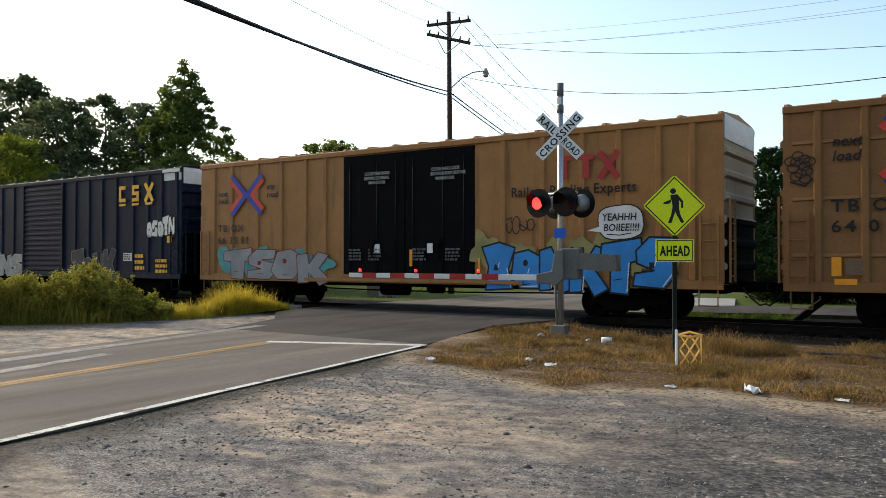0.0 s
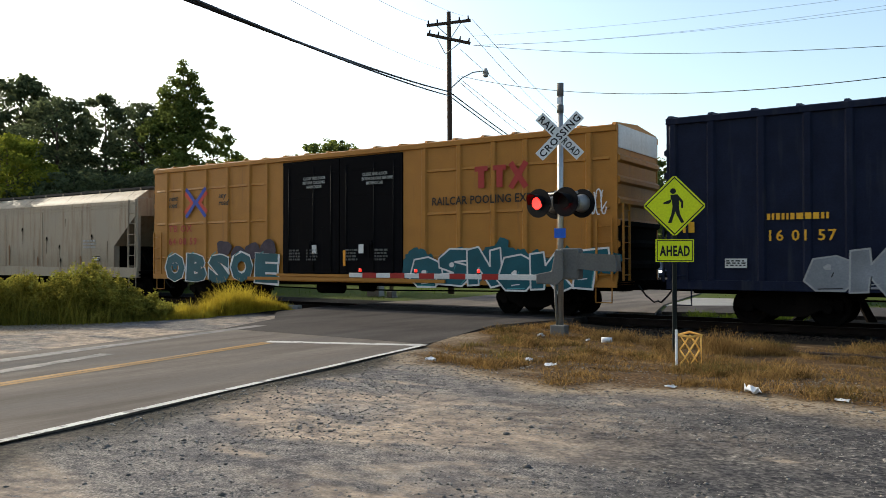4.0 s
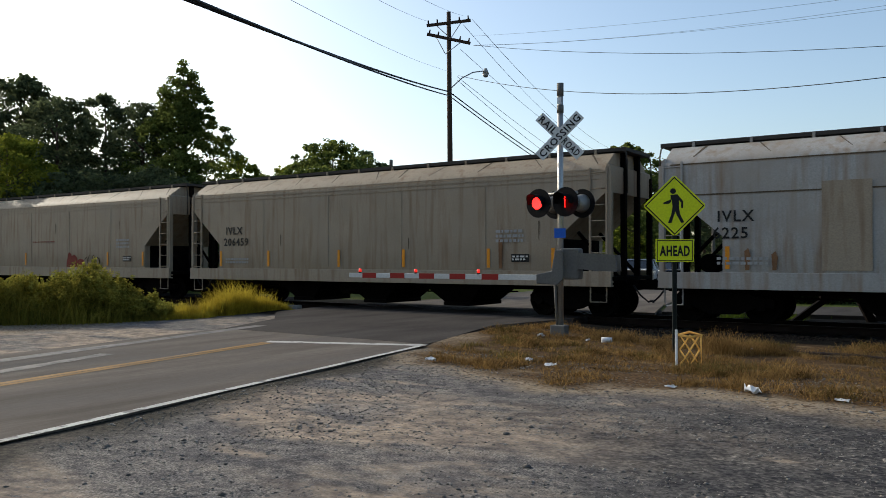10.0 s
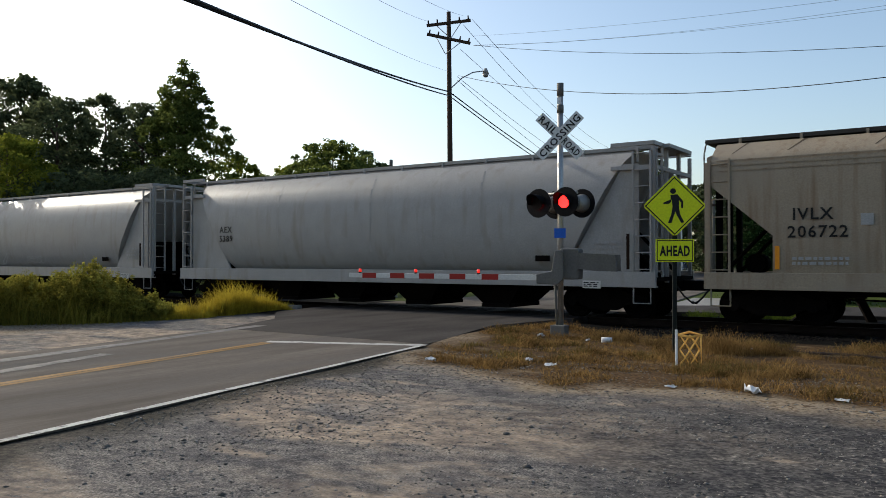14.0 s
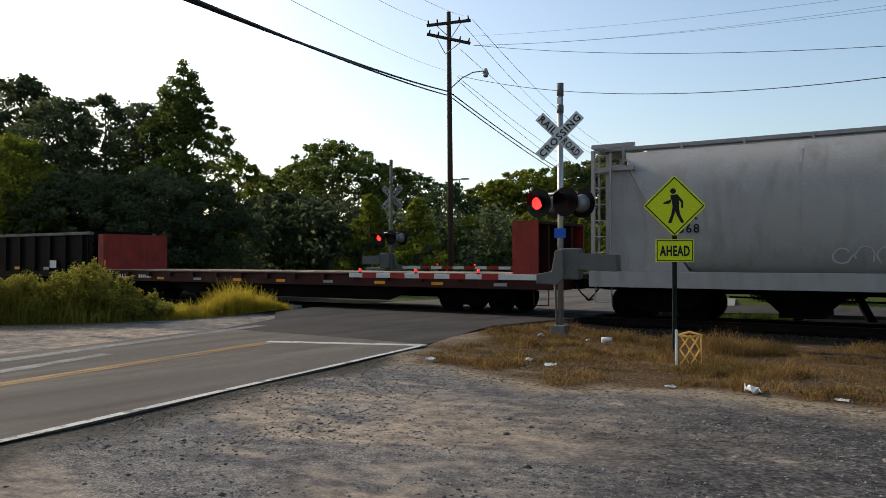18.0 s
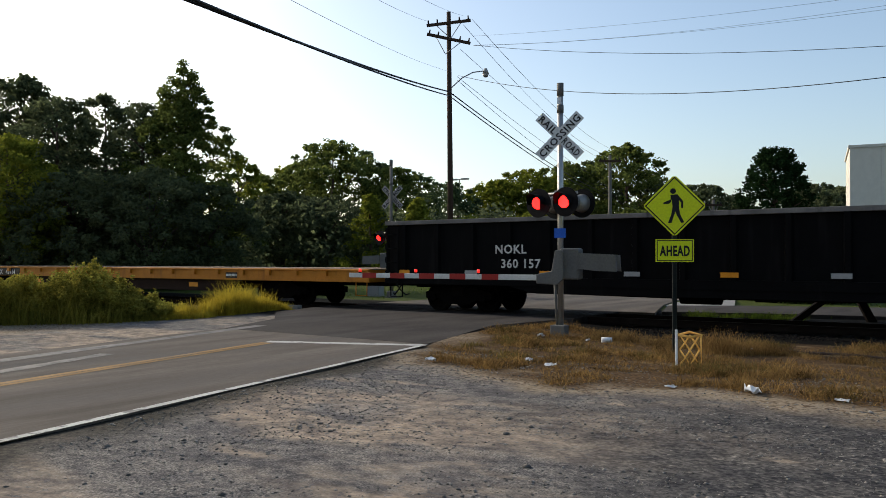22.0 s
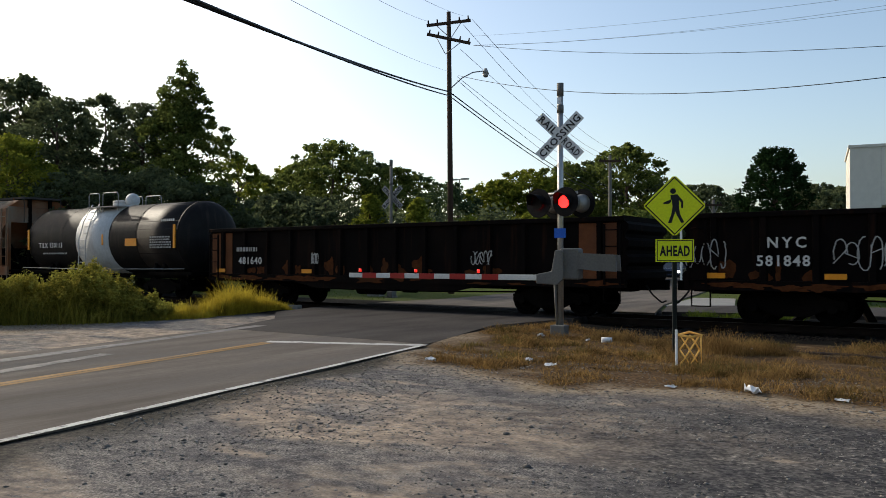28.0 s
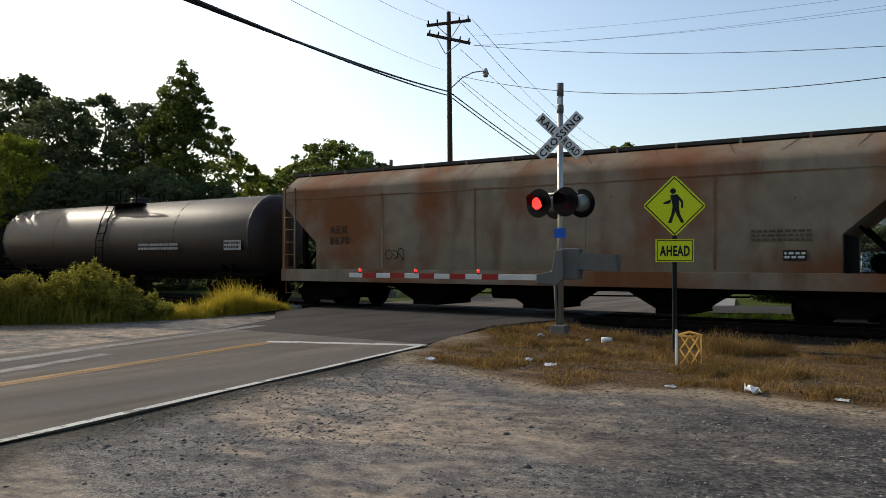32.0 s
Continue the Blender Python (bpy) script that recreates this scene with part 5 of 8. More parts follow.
c = put(hopper(16.56, "cream", "dusty beige covered hopper with a red graffiti patch", stripes=(-6.62, -4.2, -1.9, 4.3, 6.62)), -133.46, -116.9)
hopper_marks(c, "IVLX", "206722", -6.3)
bm = B()
for i, (x, z, w, h) in enumerate(((1.8, 1.3, 0.8, 0.9), (2.4, 1.2, 0.8, 0.75), (1.6, 1.65, 0.3, 0.4))):
    blob(bm, x, z, w, h, SIDE - 0.002 * i, 70 + i, 0)
part("graffiti", bm, "sprayred", c, "solid dull red graffiti patch")
scrawl(c, 2.7, 4.0, 0.95, 1.8, SIDE - 0.006, "soot", 29, "thin black loops", 5, 0.03)
small_print(c, -1.3, 2.3, 1.8, 0.07, 1, 64, "sprayred", SIDE)
drips(c, [(-4.4, 3.2), (0.5, 3.1), (5.1, 3.1)], "drip", 9, 0.7)
plate(c, -4.9, 2.3, 0.25, 0.25, "grey_ink", SIDE, 1, rows=0)
# white rounded hoppers
for left, right, number, seed in ((-152.95, -134.65, "5389", 1), (-172.96, -154.67, "5368", 2)):
    c = put(hopper(right - left, "white", "smooth white rounded covered hopper with square end frames", "round", stripes=(), outlets=4), left, right)
    write("AEX", -6.95, 2.52, -1.60, 0.22, "ink", c, spacing=1.2)
    write(number, -6.97, 2.2, -1.60, 0.22, "ink", c, spacing=1.2)
    plate(c, 5.75, 1.5, 0.45, 0.16, "soot", -1.5, rows=0)
    small_print(c, 7.4, 1.55, 0.7, 0.5, 4, 71, "grey_ink", -1.5)
    plate(c, 7.2, 0.8, 0.5, 0.2, "inkwhite", -1.61, 2)
    bm = B()
    box(bm, right / 2 - left / 2 - 0.75, right / 2 - left / 2 - 0.67, -1.62, -1.6, 1.3, 2.2)
    part("reflective_stripe", bm, "brown", c)
    if seed == 2:
        scrawl(c, -3.4, -1.6, 1.35, 1.9, -1.53, "grey_ink", 31, "faint grey tag", 4, 0.03)
        scrawl(c, 0.0, 1.5, 1.4, 1.75, -1.50, "grey_ink", 33, "faint grey tag", 5, 0.03)

# red bulkhead flatcar
c = put(flatcar(20.83, "darkred", "soot", 1.14, "dark red bulkhead flatcar with an empty wooden deck", True), -194.87, -174.04)
for i in range(9):
    x = -8.6 + i * 2.15
    plate(c, x, 0.80, 0.42, 0.09, "stripe" if i % 3 != 2 else "grey_ink", -1.563, rows=0)
write("ALY", -8.9, 0.80, -1.565, 0.2, "inkwhite", c, spacing=1.2)
small_print(c, -7.6, 0.80, 0.8, 0.2, 1, 81, "inkwhite", -1.565)
for x in (-10.2, 9.6):
    plate(c, x, 1.3, 0.3, 0.22, "stripe", -1.505, rows=0)
# black gondola
c = put(gondola(20.84, "coal", 2.72, 17, "long black gondola with ribbed sides and white lettering", "dustcap"), -216.14, -195.3)
write("NOKL", -6.5, 1.72, FACE, 0.25, "inkwhite", c, spacing=1.1)
write("360 157", -6.31, 1.32, FACE, 0.25, "inkwhite", c, spacing=1.1)
plate(c, 7.4, 1.2, 0.5, 0.32, "inkwhite", FACE, 91, rows=0)
for i in range(9):
    plate(c, -9.9 + i * 2.4, 1.12, 0.42, 0.12, "stripe" if i % 2 == 0 else "grey_ink", FACE, rows=0)
# long yellow flatcar
c = put(flatcar(27.41, "yellow", "brown", 1.25, "very long yellow flatcar with a bare wooden deck", False, 4.3), -244.21, -216.8)
bm = B()
box(bm, -9.3, -6.75, -1.572, -1.561, 0.85, 1.18)
p = part("number_panel", bm, "ink", c)
write("DODX", -9.2, 0.90, -1.573, 0.22, "inkwhite", p, spacing=1.1)
write("42414", -7.95, 0.90, -1.573, 0.22, "inkwhite", p, spacing=1.1)
plate(c, 7.1, 0.90, 0.6, 0.2, "ink", -1.565, 95, "inkwhite", 1)
for i in range(8):
    plate(c, -5.6 + i * 1.75, 0.55, 0.5, 0.16, "brown" if i % 3 else "stripe", -1.425, rows=0)
# two dark gondolas
for left, right, number, paint, seed in ((-261.47, -245.41, "581848", "gonrust", 1), (-278.88, -263.0, "481640", "gonrust", 2)):
    L = right - left
    c = put(gondola(L, paint, 2.66, 14, "rust-stained black gondola with faded lettering and tags"), left, right)
    if seed == 1:
        write("NYC", -6.12, 1.82, FACE, 0.25, "inkwhite", c, spacing=1.4)
    else:
        part("print", bars(B(), -6.45, 1.78, FACE, 1.1, 0.24, 1, 101 + seed), "inkdim", c)
    write(number, -6.35, 1.40, FACE, 0.25, "inkwhite", c, spacing=1.15)
    rust_splashes(c, L, seed)
    for x in ((-7.5, -3.3, 6.0) if seed == 2 else (-7.5, -4.9, -2.3, 0.3, 3.1, 5.7)):
        plate(c, x, 1.1, 0.45, 0.13, "stripe", FACE, rows=0)
    for k, (a, b) in enumerate(((-3.0, -2.4), (3.2, 4.2)) if seed == 2 else ((-8.0, -7.0), (-4.7, -3.5), (1.5, 2.3), (4.6, 5.4))):
        scrawl(c, a + 0.15 * (seed == 2), b - 0.15 * (seed == 2), 1.38 if seed == 2 else 1.3, 1.8 if seed == 2 else 2.05, FACE, "grey_ink", 200 + k + 10 * seed, "pale grey spray tag", 5, 0.025)
    if seed == 2:
        for x in (-7.55, 6.95):
            bm = B()
            box(bm, x - 0.3, x + 0.75, -1.492, -1.482, 1.05, 2.5)
            part("rust_panel", bm, "rustorange", c, "rust-orange end panel")
    else:
        for x in (2.0, 5.0):
            bm = B()
            box(bm, x, x + 0.7, -1.492, -1.482, 1.2, 2.2)
            part("rust_panel", bm, "gonpatch", c)
# short black tank car with a white band
c = put(tankcar(11.9, "tank", "short black tank car with a white band and top platform", (-1.47, 0.86)), -292.05, -280.15)
write("TILX 150113", -4.3, 2.08, -1.478, 0.22, "inkwhite", c, spacing=1.15)
small_print(c, -4.2, 1.75, 1.9, 0.18, 1, 111, "grey_ink", -1.34)
small_print(c, 3.6, 1.98, 1.3, 0.5, 5, 112, "grey_ink", -1.475)
bm = bars(B(), 4.15, 3.0, -1.36, 0.8, 0.16, 1, 114)
part("print", bm, "inkwhite", c)
plate(c, 2.0, 2.1, 0.75, 0.3, "stripe", -1.475, rows=0)
for x in (-5.15, 5.1):
    bm = B()
    box(bm, x - 0.06, x + 0.06, -1.5, -1.46, 2.0, 2.9)
    part("reflective_stripe", bm, "stripe", c)
bm = B()
box(bm, 0.42, 0.52, -1.492, -1.470, 2.15, 2.6)
part("reflective_stripe", bm, "stripe", c)
# rusty hopper
c = put(hopper(18.75, "rusty", "heavily rusted grey covered hopper with a long roof walk", "angular", outlets=3, lines=(3.55,)), -311.65, -292.9)
write("AEX", -7.2, 2.4, SIDE, 0.24, "ink", c, spacing=1.3)
write("8670", -7.2, 2.05, SIDE, 0.24, "ink", c, spacing=1.3)
plate(c, 6.6, 1.52, 0.5, 0.24, "ink", SIDE, 121, "inkwhite", 2)
small_print(c, 5.9, 1.95, 1.3, 0.3, 3, 122, "drip", SIDE)
scrawl(c, -4.9, -4.2, 1.5, 1.9, SIDE, "soot", 35, "small black tag", 3, 0.02)
# long dark tank cars at the tail
for left, right in ((-330.6, -312.7), (-349.8, -331.7)):
    c = put(tankcar(right - left, "tankbrown", "long dusty black tank car with a small dome", None, 1.5, 2.44), left, right)
    plate(c, 7.0, 1.9, 0.9, 0.35, "grey_ink", -1.5, 131, rows=2)
    small_print(c, 2.0, 1.9, 2.4, 0.3, 2, 132, "grey_ink", -1.5)


# ---- the way of the train ----
def run(t):
    """Metres that the train has gone along the track after t seconds."""
    u = (t - 16) / 10
    return 9.13181 * t - 0.47164 * u * u + 0.19983 * u ** 3


# ---- ground ----
ROAD_DIR = Vector((-0.187, 0.982, 0))      # the road runs a little off square to the track
ROAD_AT = Vector((-13.2, 0.0, 0.0))        # where its middle meets the track


def road_point(u, v, z=0.0):
    """v metres along the road beyond the track, u metres to its right."""
    p = ROAD_AT + ROAD_DIR * v + Vector((ROAD_DIR.y, -ROAD_DIR.x, 0)) * u
    return (p.x, p.y, z)


def smooth(a, b, x):
    k = min(1.0, max(0.0, (x - a) / (b - a)))
    return k * k * (3 - 2 * k)


def ground_height(x, y):
    z = -0.048
    edge = x + 7.0 + 0.19 * (y + 17.0)
    if y < -9 and -0.6 < edge < 1.2:
        z += 0.028 * smooth(1.2, 0.2, edge) * smooth(-9.0, -10.0, y)
    z += 0.025 * noise.noise((x * 0.35, y * 0.35, 0)) * smooth(60, 20, abs(y))
    if y > -9.6 and x > -9.8 and y < -2.5:
        z += 0.048 * smooth(-9.6, -8.6, y) * smooth(-9.5, -8.8, x) * smooth(-6, -8.2, x) * smooth(-2.5, -3.5, y)
    if y > -9 and x > -8.4:
        z -= 0.05 * smooth(-9, -7, y) * smooth(-8.4, -7.4, x)
    z -= 0.13 * smooth(2.7, 1.5, abs(y)) * (1 if x > -9.4 or x < -17.5 else 0)
    if y > 4:
        z += 0.012 * (y - 4) * smooth(300, 100, y) * 0.4 * smooth(5.0, 8.0, abs(x + 12.9 + 0.19 * y))
    return z


def ground_mesh():
    def ticks(lo, hi, fine_lo, fine_hi, step):
        out, v, s = [], fine_lo, step
        while v > lo:
            v -= s
            s *= 1.35
            out.append(max(v, lo))
        out = out[::-1] + list(np.arange(fine_lo, fine_hi, step))
        v, s = fine_hi, step
        while v < hi:
            out.append(v)
            v += s
            s *= 1.35
        return out + [hi]
    xs, ys = ticks(-900, 900, -26, 6, 0.22), ticks(-300, 1500, -20, 6, 0.22)
    verts = [(x, y, ground_height(x, y)) for y in ys for x in xs]
    nx = len(xs)
    faces = [(j * nx + i, j * nx + i + 1, (j + 1) * nx + i + 1, (j + 1) * nx + i) for j in range(len(ys) - 1) for i in range(nx - 1)]
    me = raw("ground", verts, faces, "groundmix")
    att = me.color_attributes.new("cover", "FLOAT_COLOR", "POINT")
    cols = np.zeros((len(verts), 4), dtype=np.float32)
    rims = np.zeros((len(verts), 4), dtype=np.float32)
    for k, (x, y, z) in enumerate(verts):
        w = 0.9 * noise.noise((x * 0.55, y * 0.55, 3)) + 0.5 * noise.noise((x * 1.7, y * 1.7, 5))
        edge = min(y + 11.3 + 0.12 * (x + 4.6) , (x + 7.6 + 0.45 * (y + 10)) * 0.9)
        dry = smooth(-1.3, 0.7, edge + w) * smooth(-3.2, -4.4, y + 0.4 * w)
        left = 0.5 * smooth(-17.5, -19.0, x + 0.25 * (y + 8) + w * 0.6) * smooth(-1.5, -3, y)
        far = smooth(3.0, 4.2, y + 0.5 * w)
        # ballast mask, widened over the strip where the train's shade is painted
        bal_shade = smooth(5.0, 4.2, abs(y) + 0.25 * w) if y < 0 else smooth(4.2, 3.4, y + 0.25 * w)
        rim = x - (-7.0 - 0.19 * (y + 17.0))
        rims[k, :3] = smooth(-0.4, -0.1, rim) * smooth(0.75 + 0.55 * smooth(-13.5, -17.5, y), 0.25, rim + 0.35 * w) * smooth(-9.3, -10.5, y)
        cols[k] = (max(dry, left * 0.8), far, bal_shade, smooth(-5.0, -1.2, x + 0.25 * (y + 14) + 2.2 * w))
    att.data.foreach_set("color", cols.ravel())
    rim_att = me.color_attributes.new("rim", "FLOAT_COLOR", "POINT")
    rim_att.data.foreach_set("color", rims.ravel())
    for p in me.polygons:
        p.use_smooth = True
    return me


def ground_material():
    m = bpy.data.materials.new("gravel_dirt_and_grass")
    m.use_nodes = True
    n, l = m.node_tree.nodes, m.node_tree.links
    b = n["Principled BSDF"]
    b.inputs["Roughness"].default_value = 0.95
    tc = n.new("ShaderNodeTexCoord")

    def tex(kind, scale, detail=5.0, stretch=None):
        t = n.new(kind)
        t.inputs["Scale"].default_value = scale
        if kind == "ShaderNodeTexNoise":
            t.inputs["Detail"].default_value = detail
        src = tc.outputs["Object"]
        if stretch:
            mp = n.new("ShaderNodeMapping")
            mp.inputs["Scale"].default_value = stretch
            mp.inputs["Rotation"].default_value = (0, 0, radians(-28))
            l.new(src, mp.inputs["Vector"])
            src = mp.outputs["Vector"]
        l.new(src, t.inputs["Vector"])
        return t

    def rng(fac, lo, hi):
        r = n.new("ShaderNodeMapRange")
        r.inputs["From Min"].default_value, r.inputs["From Max"].default_value = lo, hi
        l.new(fac, r.inputs["Value"])
        return r.outputs["Result"]

    def mix(fac, a, c):
        x = n.new("ShaderNodeMix")
        x.data_type = "RGBA"
        l.new(fac, x.inputs["Factor"])
        for s, v in ((x.inputs["A"], a), (x.inputs["B"], c)):
            if isinstance(v, tuple):
                s.default_value = (*v, 1)
            else:
                l.new(v, s)
        return x.outputs["Result"]

    vor, coarse = tex("ShaderNodeTexVoronoi", 62), tex("ShaderNodeTexVoronoi", 26)
    grain, crumbs = tex("ShaderNodeTexNoise", 24, 10), tex("ShaderNodeTexNoise", 15, 8)
    big = tex("ShaderNodeTexNoise", 0.5, 5)
    tracks = tex("ShaderNodeTexNoise", 0.36, 8, (0.5, 1.5, 1))
    blots = tex("ShaderNodeTexNoise", 1.3, 10, (0.6, 1.4, 1))
    mottle, drift = tex("ShaderNodeTexNoise", 6.0, 8, (0.9, 1.1, 1)), tex("ShaderNodeTexNoise", 1.8, 8, (0.8, 1.2, 1))

    def tone(v):
        k = n.new("ShaderNodeSeparateColor")
        l.new(v.outputs["Color"], k.inputs["Color"])
        return k.outputs["Red"]
    pebbles = mix(rng(tone(vor), 0.0, 1.0), (0.078, 0.075, 0.073), (0.212, 0.199, 0.184))
    lumps = mix(rng(tone(coarse), 0.1, 1.0), (0.058, 0.058, 0.060), (0.235, 0.215, 0.192))
    gravel = mix(rng(crumbs.outputs["Fac"], 0.5, 0.6), pebbles, lumps)
    gravel = mix(rng(vor.outputs["Distance"], 0.45, 0.8), gravel, (0.06, 0.058, 0.057))
    dirt = mix(rng(grain.outputs["Fac"], 0.3, 0.7), (0.156, 0.130, 0.104), (0.305, 0.248, 0.190))
    dirt = mix(rng(crumbs.outputs["Fac"], 0.58, 0.66), dirt, pebbles)
    base = mix(rng(tracks.outputs["Fac"], 0.45, 0.57), gravel, dirt)
    base = mix(rng(blots.outputs["Fac"], 0.57, 0.70), base, dirt)
    base = mix(rng(blots.outputs["Fac"], 0.45, 0.36), base, gravel)
    base = mix(rng(big.outputs["Fac"], 0.54, 0.70), base, pebbles)
    straw = mix(rng(grain.outputs["Fac"], 0.3, 0.7), (0.020, 0.013, 0.008), (0.135, 0.082, 0.040))
    straw = mix(rng(blots.outputs["Fac"], 0.58, 0.68), straw, (0.20, 0.15, 0.095))
    lawn = mix(rng(grain.outputs["Fac"], 0.3, 0.7), (0.03, 0.05, 0.011), (0.085, 0.098, 0.024))
    # dark ballast with the train's shade mixed in as near-black
    shade_ballast = mix(rng(vor.outputs["Distance"], 0.0, 0.5), (0.009, 0.0085, 0.008), (0.003, 0.003, 0.003))
    at = n.new("ShaderNodeVertexColor")
    at.layer_name = "cover"
    sep = n.new("ShaderNodeSeparateColor")
    l.new(at.outputs["Color"], sep.inputs["Color"])
    dark = mix(rng(grain.outputs["Fac"], 0.40, 0.64), (0.030, 0.030, 0.031), (0.088, 0.084, 0.080))
    dark = mix(rng(crumbs.outputs["Fac"], 0.55, 0.72), dark, lumps)
    dark = mix(rng(blots.outputs["Fac"], 0.63, 0.76), dark, dirt)
    base = mix(at.outputs["Alpha"], base, dark)
    # darker damp drifts and paler dusty ones at hand's and stride's breadth
    for fac, lo, hi, low in ((mottle.outputs["Fac"], 0.36, 0.58, 0.70), (drift.outputs["Fac"], 0.36, 0.58, 0.84)):
        shade = mix(rng(fac, lo, hi), (low, low, low * 1.04), (1.24, 1.215, 1.18))
        mul = n.new("ShaderNodeMix")
        mul.data_type, mul.blend_type = "RGBA", "MULTIPLY"
        mul.inputs["Factor"].default_value = 1.0
        l.new(base, mul.inputs["A"])
        l.new(shade, mul.inputs["B"])
        base = mul.outputs["Result"]
    edge_soil = n.new("ShaderNodeVertexColor")
    edge_soil.layer_name = "rim"
    loam = mix(rng(grain.outputs["Fac"], 0.35, 0.65), (0.018, 0.016, 0.013), (0.07, 0.062, 0.048))
    base = mix(edge_soil.outputs["Color"], base, loam)
    sand = mix(rng(grain.outputs["Fac"], 0.3, 0.7), (0.17, 0.136, 0.098), (0.32, 0.255, 0.182))
    sand = mix(rng(crumbs.outputs["Fac"], 0.5, 0.62), sand, straw)
    base = mix(rng(sep.outputs["Red"], 0.08, 0.4), base, sand)
    base = mix(rng(sep.outputs["Red"], 0.42, 0.85), base, straw)
    base = mix(sep.outputs["Green"], base, lawn)
    base = mix(sep.outputs["Blue"], base, shade_ballast)
    l.new(base, b.inputs["Base Color"])
    b.inputs["Specular IOR Level"].default_value = 0.04
    bp = n.new("ShaderNodeBump")
    bp.inputs["Strength"].default_value, bp.inputs["Distance"].default_value = 0.36, 0.016
    add = n.new("ShaderNodeMath")
    l.new(tone(vor), add.inputs[0])
    l.new(crumbs.outputs["Fac"], add.inputs[1])
    l.new(add.outputs[0], bp.inputs["Height"])
    l.new(bp.outputs["Normal"], b.inputs["Normal"])
    return m


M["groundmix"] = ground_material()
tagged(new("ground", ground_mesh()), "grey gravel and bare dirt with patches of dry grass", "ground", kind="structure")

# road: a slab of old asphalt up to the stop line, a darker patch over the crossing, and on beyond the track
RIGHT, LEFT = 3.25, -3.6


def slab(name, pts, z0, z1, material, label):
    bm = B()
    prism(bm, [(p[0], p[1]) for p in pts], "z", z0, z1)
    return tagged(new(name, mesh_of(name, bm, material)), label, "road", kind="structure")


near = slab("road", [(-5.5, -30), (-7.0, -17.0), (-7.7, -13.1), (-8.5, -9.1), (-14.2, -8.9), (-13.2, -14.6), (-11.2, -30)], -0.3, 0.0, "asphalt", "worn grey asphalt road with a broken edge")
mid = slab("road", [(-8.502, -9.1), (-8.6, -8.5), (-8.8, -7.8), (-9.2, -6.4), (-9.6, -4.9), (-9.4, -3.9), (-9.25, -3.0), (-9.0, -1.7), (-18.2, -1.7), (-17.4, -4.2), (-15.4, -6.2), (-14.202, -8.9)], -0.3, 0.004, "newasphalt", "darker asphalt patch at the level crossing")
# crossing panels take the darker asphalt, as painted shade of the passing train
cross = slab("road", [(-9.0, -0.84), (-9.1, 0.84), (-18.2, 0.84), (-18.0, -0.84)], -0.3, -0.004, "oilyasphalt", "asphalt between the rails, darkened for the train's shade")
for a, b in ((-1.698, -0.875), (0.875, 1.698)):
    slab("road", [(-9.0, a), (-9.1, b), (-18.3, b), (-18.2, a)], -0.3, 0.0, "oilyasphalt", "asphalt strip beside the rail, darkened for the train's shade")
far_road = slab("road", [(-8.0, 1.702), (-9.2, 6.0), (-12.0, 22.0), (-17, 50), (-60, 300), (-68, 300), (-27, 50), (-19.6, 22.0), (-17.8, 6.0), (-18.3, 1.702)], -0.3, 0.002, "asphalt", "sunlit grey asphalt road beyond the tracks")
slab("pavement", [(-9.0, 5.63), (-7.07, 6.93), (-8.3, 12.0), (-9.9, 11.8)], -0.25, 0.0, "paleconcrete", "pale concrete drive beside the road")
slab("pavement", [(-12.5, 13.96), (-11.0, 13.62), (-12.32, 21.02), (-14.2, 20.34)], -0.25, 0.0, "paleconcrete", "pale concrete walk beyond the lawn strip")
slab("road", [(-8.0, 2.3), (-5.0, 3.2), (14.0, 6.2), (14.0, 11.0), (-3.0, 8.2), (-7.0, 6.8), (-8.9, 5.6)], -0.3, 0.006, "newasphalt", "grey asphalt lane beside the track")


def stripe_on(name, a, b, w, z, material, label, seg=14):
    """A painted line, slightly uneven in width."""
    bm = B()
    a, b = Vector((*a, z)), Vector((*b, z))
    d = (b - a).normalized()
    side = Vector((-d.y, d.x, 0))
    rnd = random.Random(len(label) + int(a.x * 7))
    pts = [(a.lerp(b, i / seg), w * rnd.uniform(0.75, 1.1)) for i in range(seg + 1)]
    for (p, wp), (q, wq) in zip(pts, pts[1:]):
        poly(bm, [p + side * wp / 2, p - side * wp / 2, q - side * wq / 2, q + side * wq / 2])
    return tagged(new(name, mesh_of(name, bm, material)), label, "road marking", kind="structure")


stripe_on("edge_line", (-5.1, -27.6), (-8.42, -9.25), 0.12, 0.005, "line", "worn white line along the road's edge")
stripe_on("edge_line", (-10.8, -21.5), (-14.1, -7.9), 0.34, 0.005, "lineold", "faded white line along the far road edge")
stripe_on("edge_line", (-10.5, -17.5), (-11.9, -13.3), 0.28, 0.005, "lineold", "stub of an old white line")
stripe_on("stop_line", (-11.2, -10.45), (-8.45, -9.35), 0.30, 0.005, "line", "worn white stop line before the crossing", 10)
for off in (-0.08, 0.08):
    stripe_on("centre_line", (-7.9 + off, -27.6), (-11.05 + off, -10.6), 0.13, 0.005, "lineyellow", "faded double yellow centre line")

# ---- railway track ----
track = thing("railway_track", pose(0, 0, 0), "single railway track with steel rails on dark ballast", "railway track")
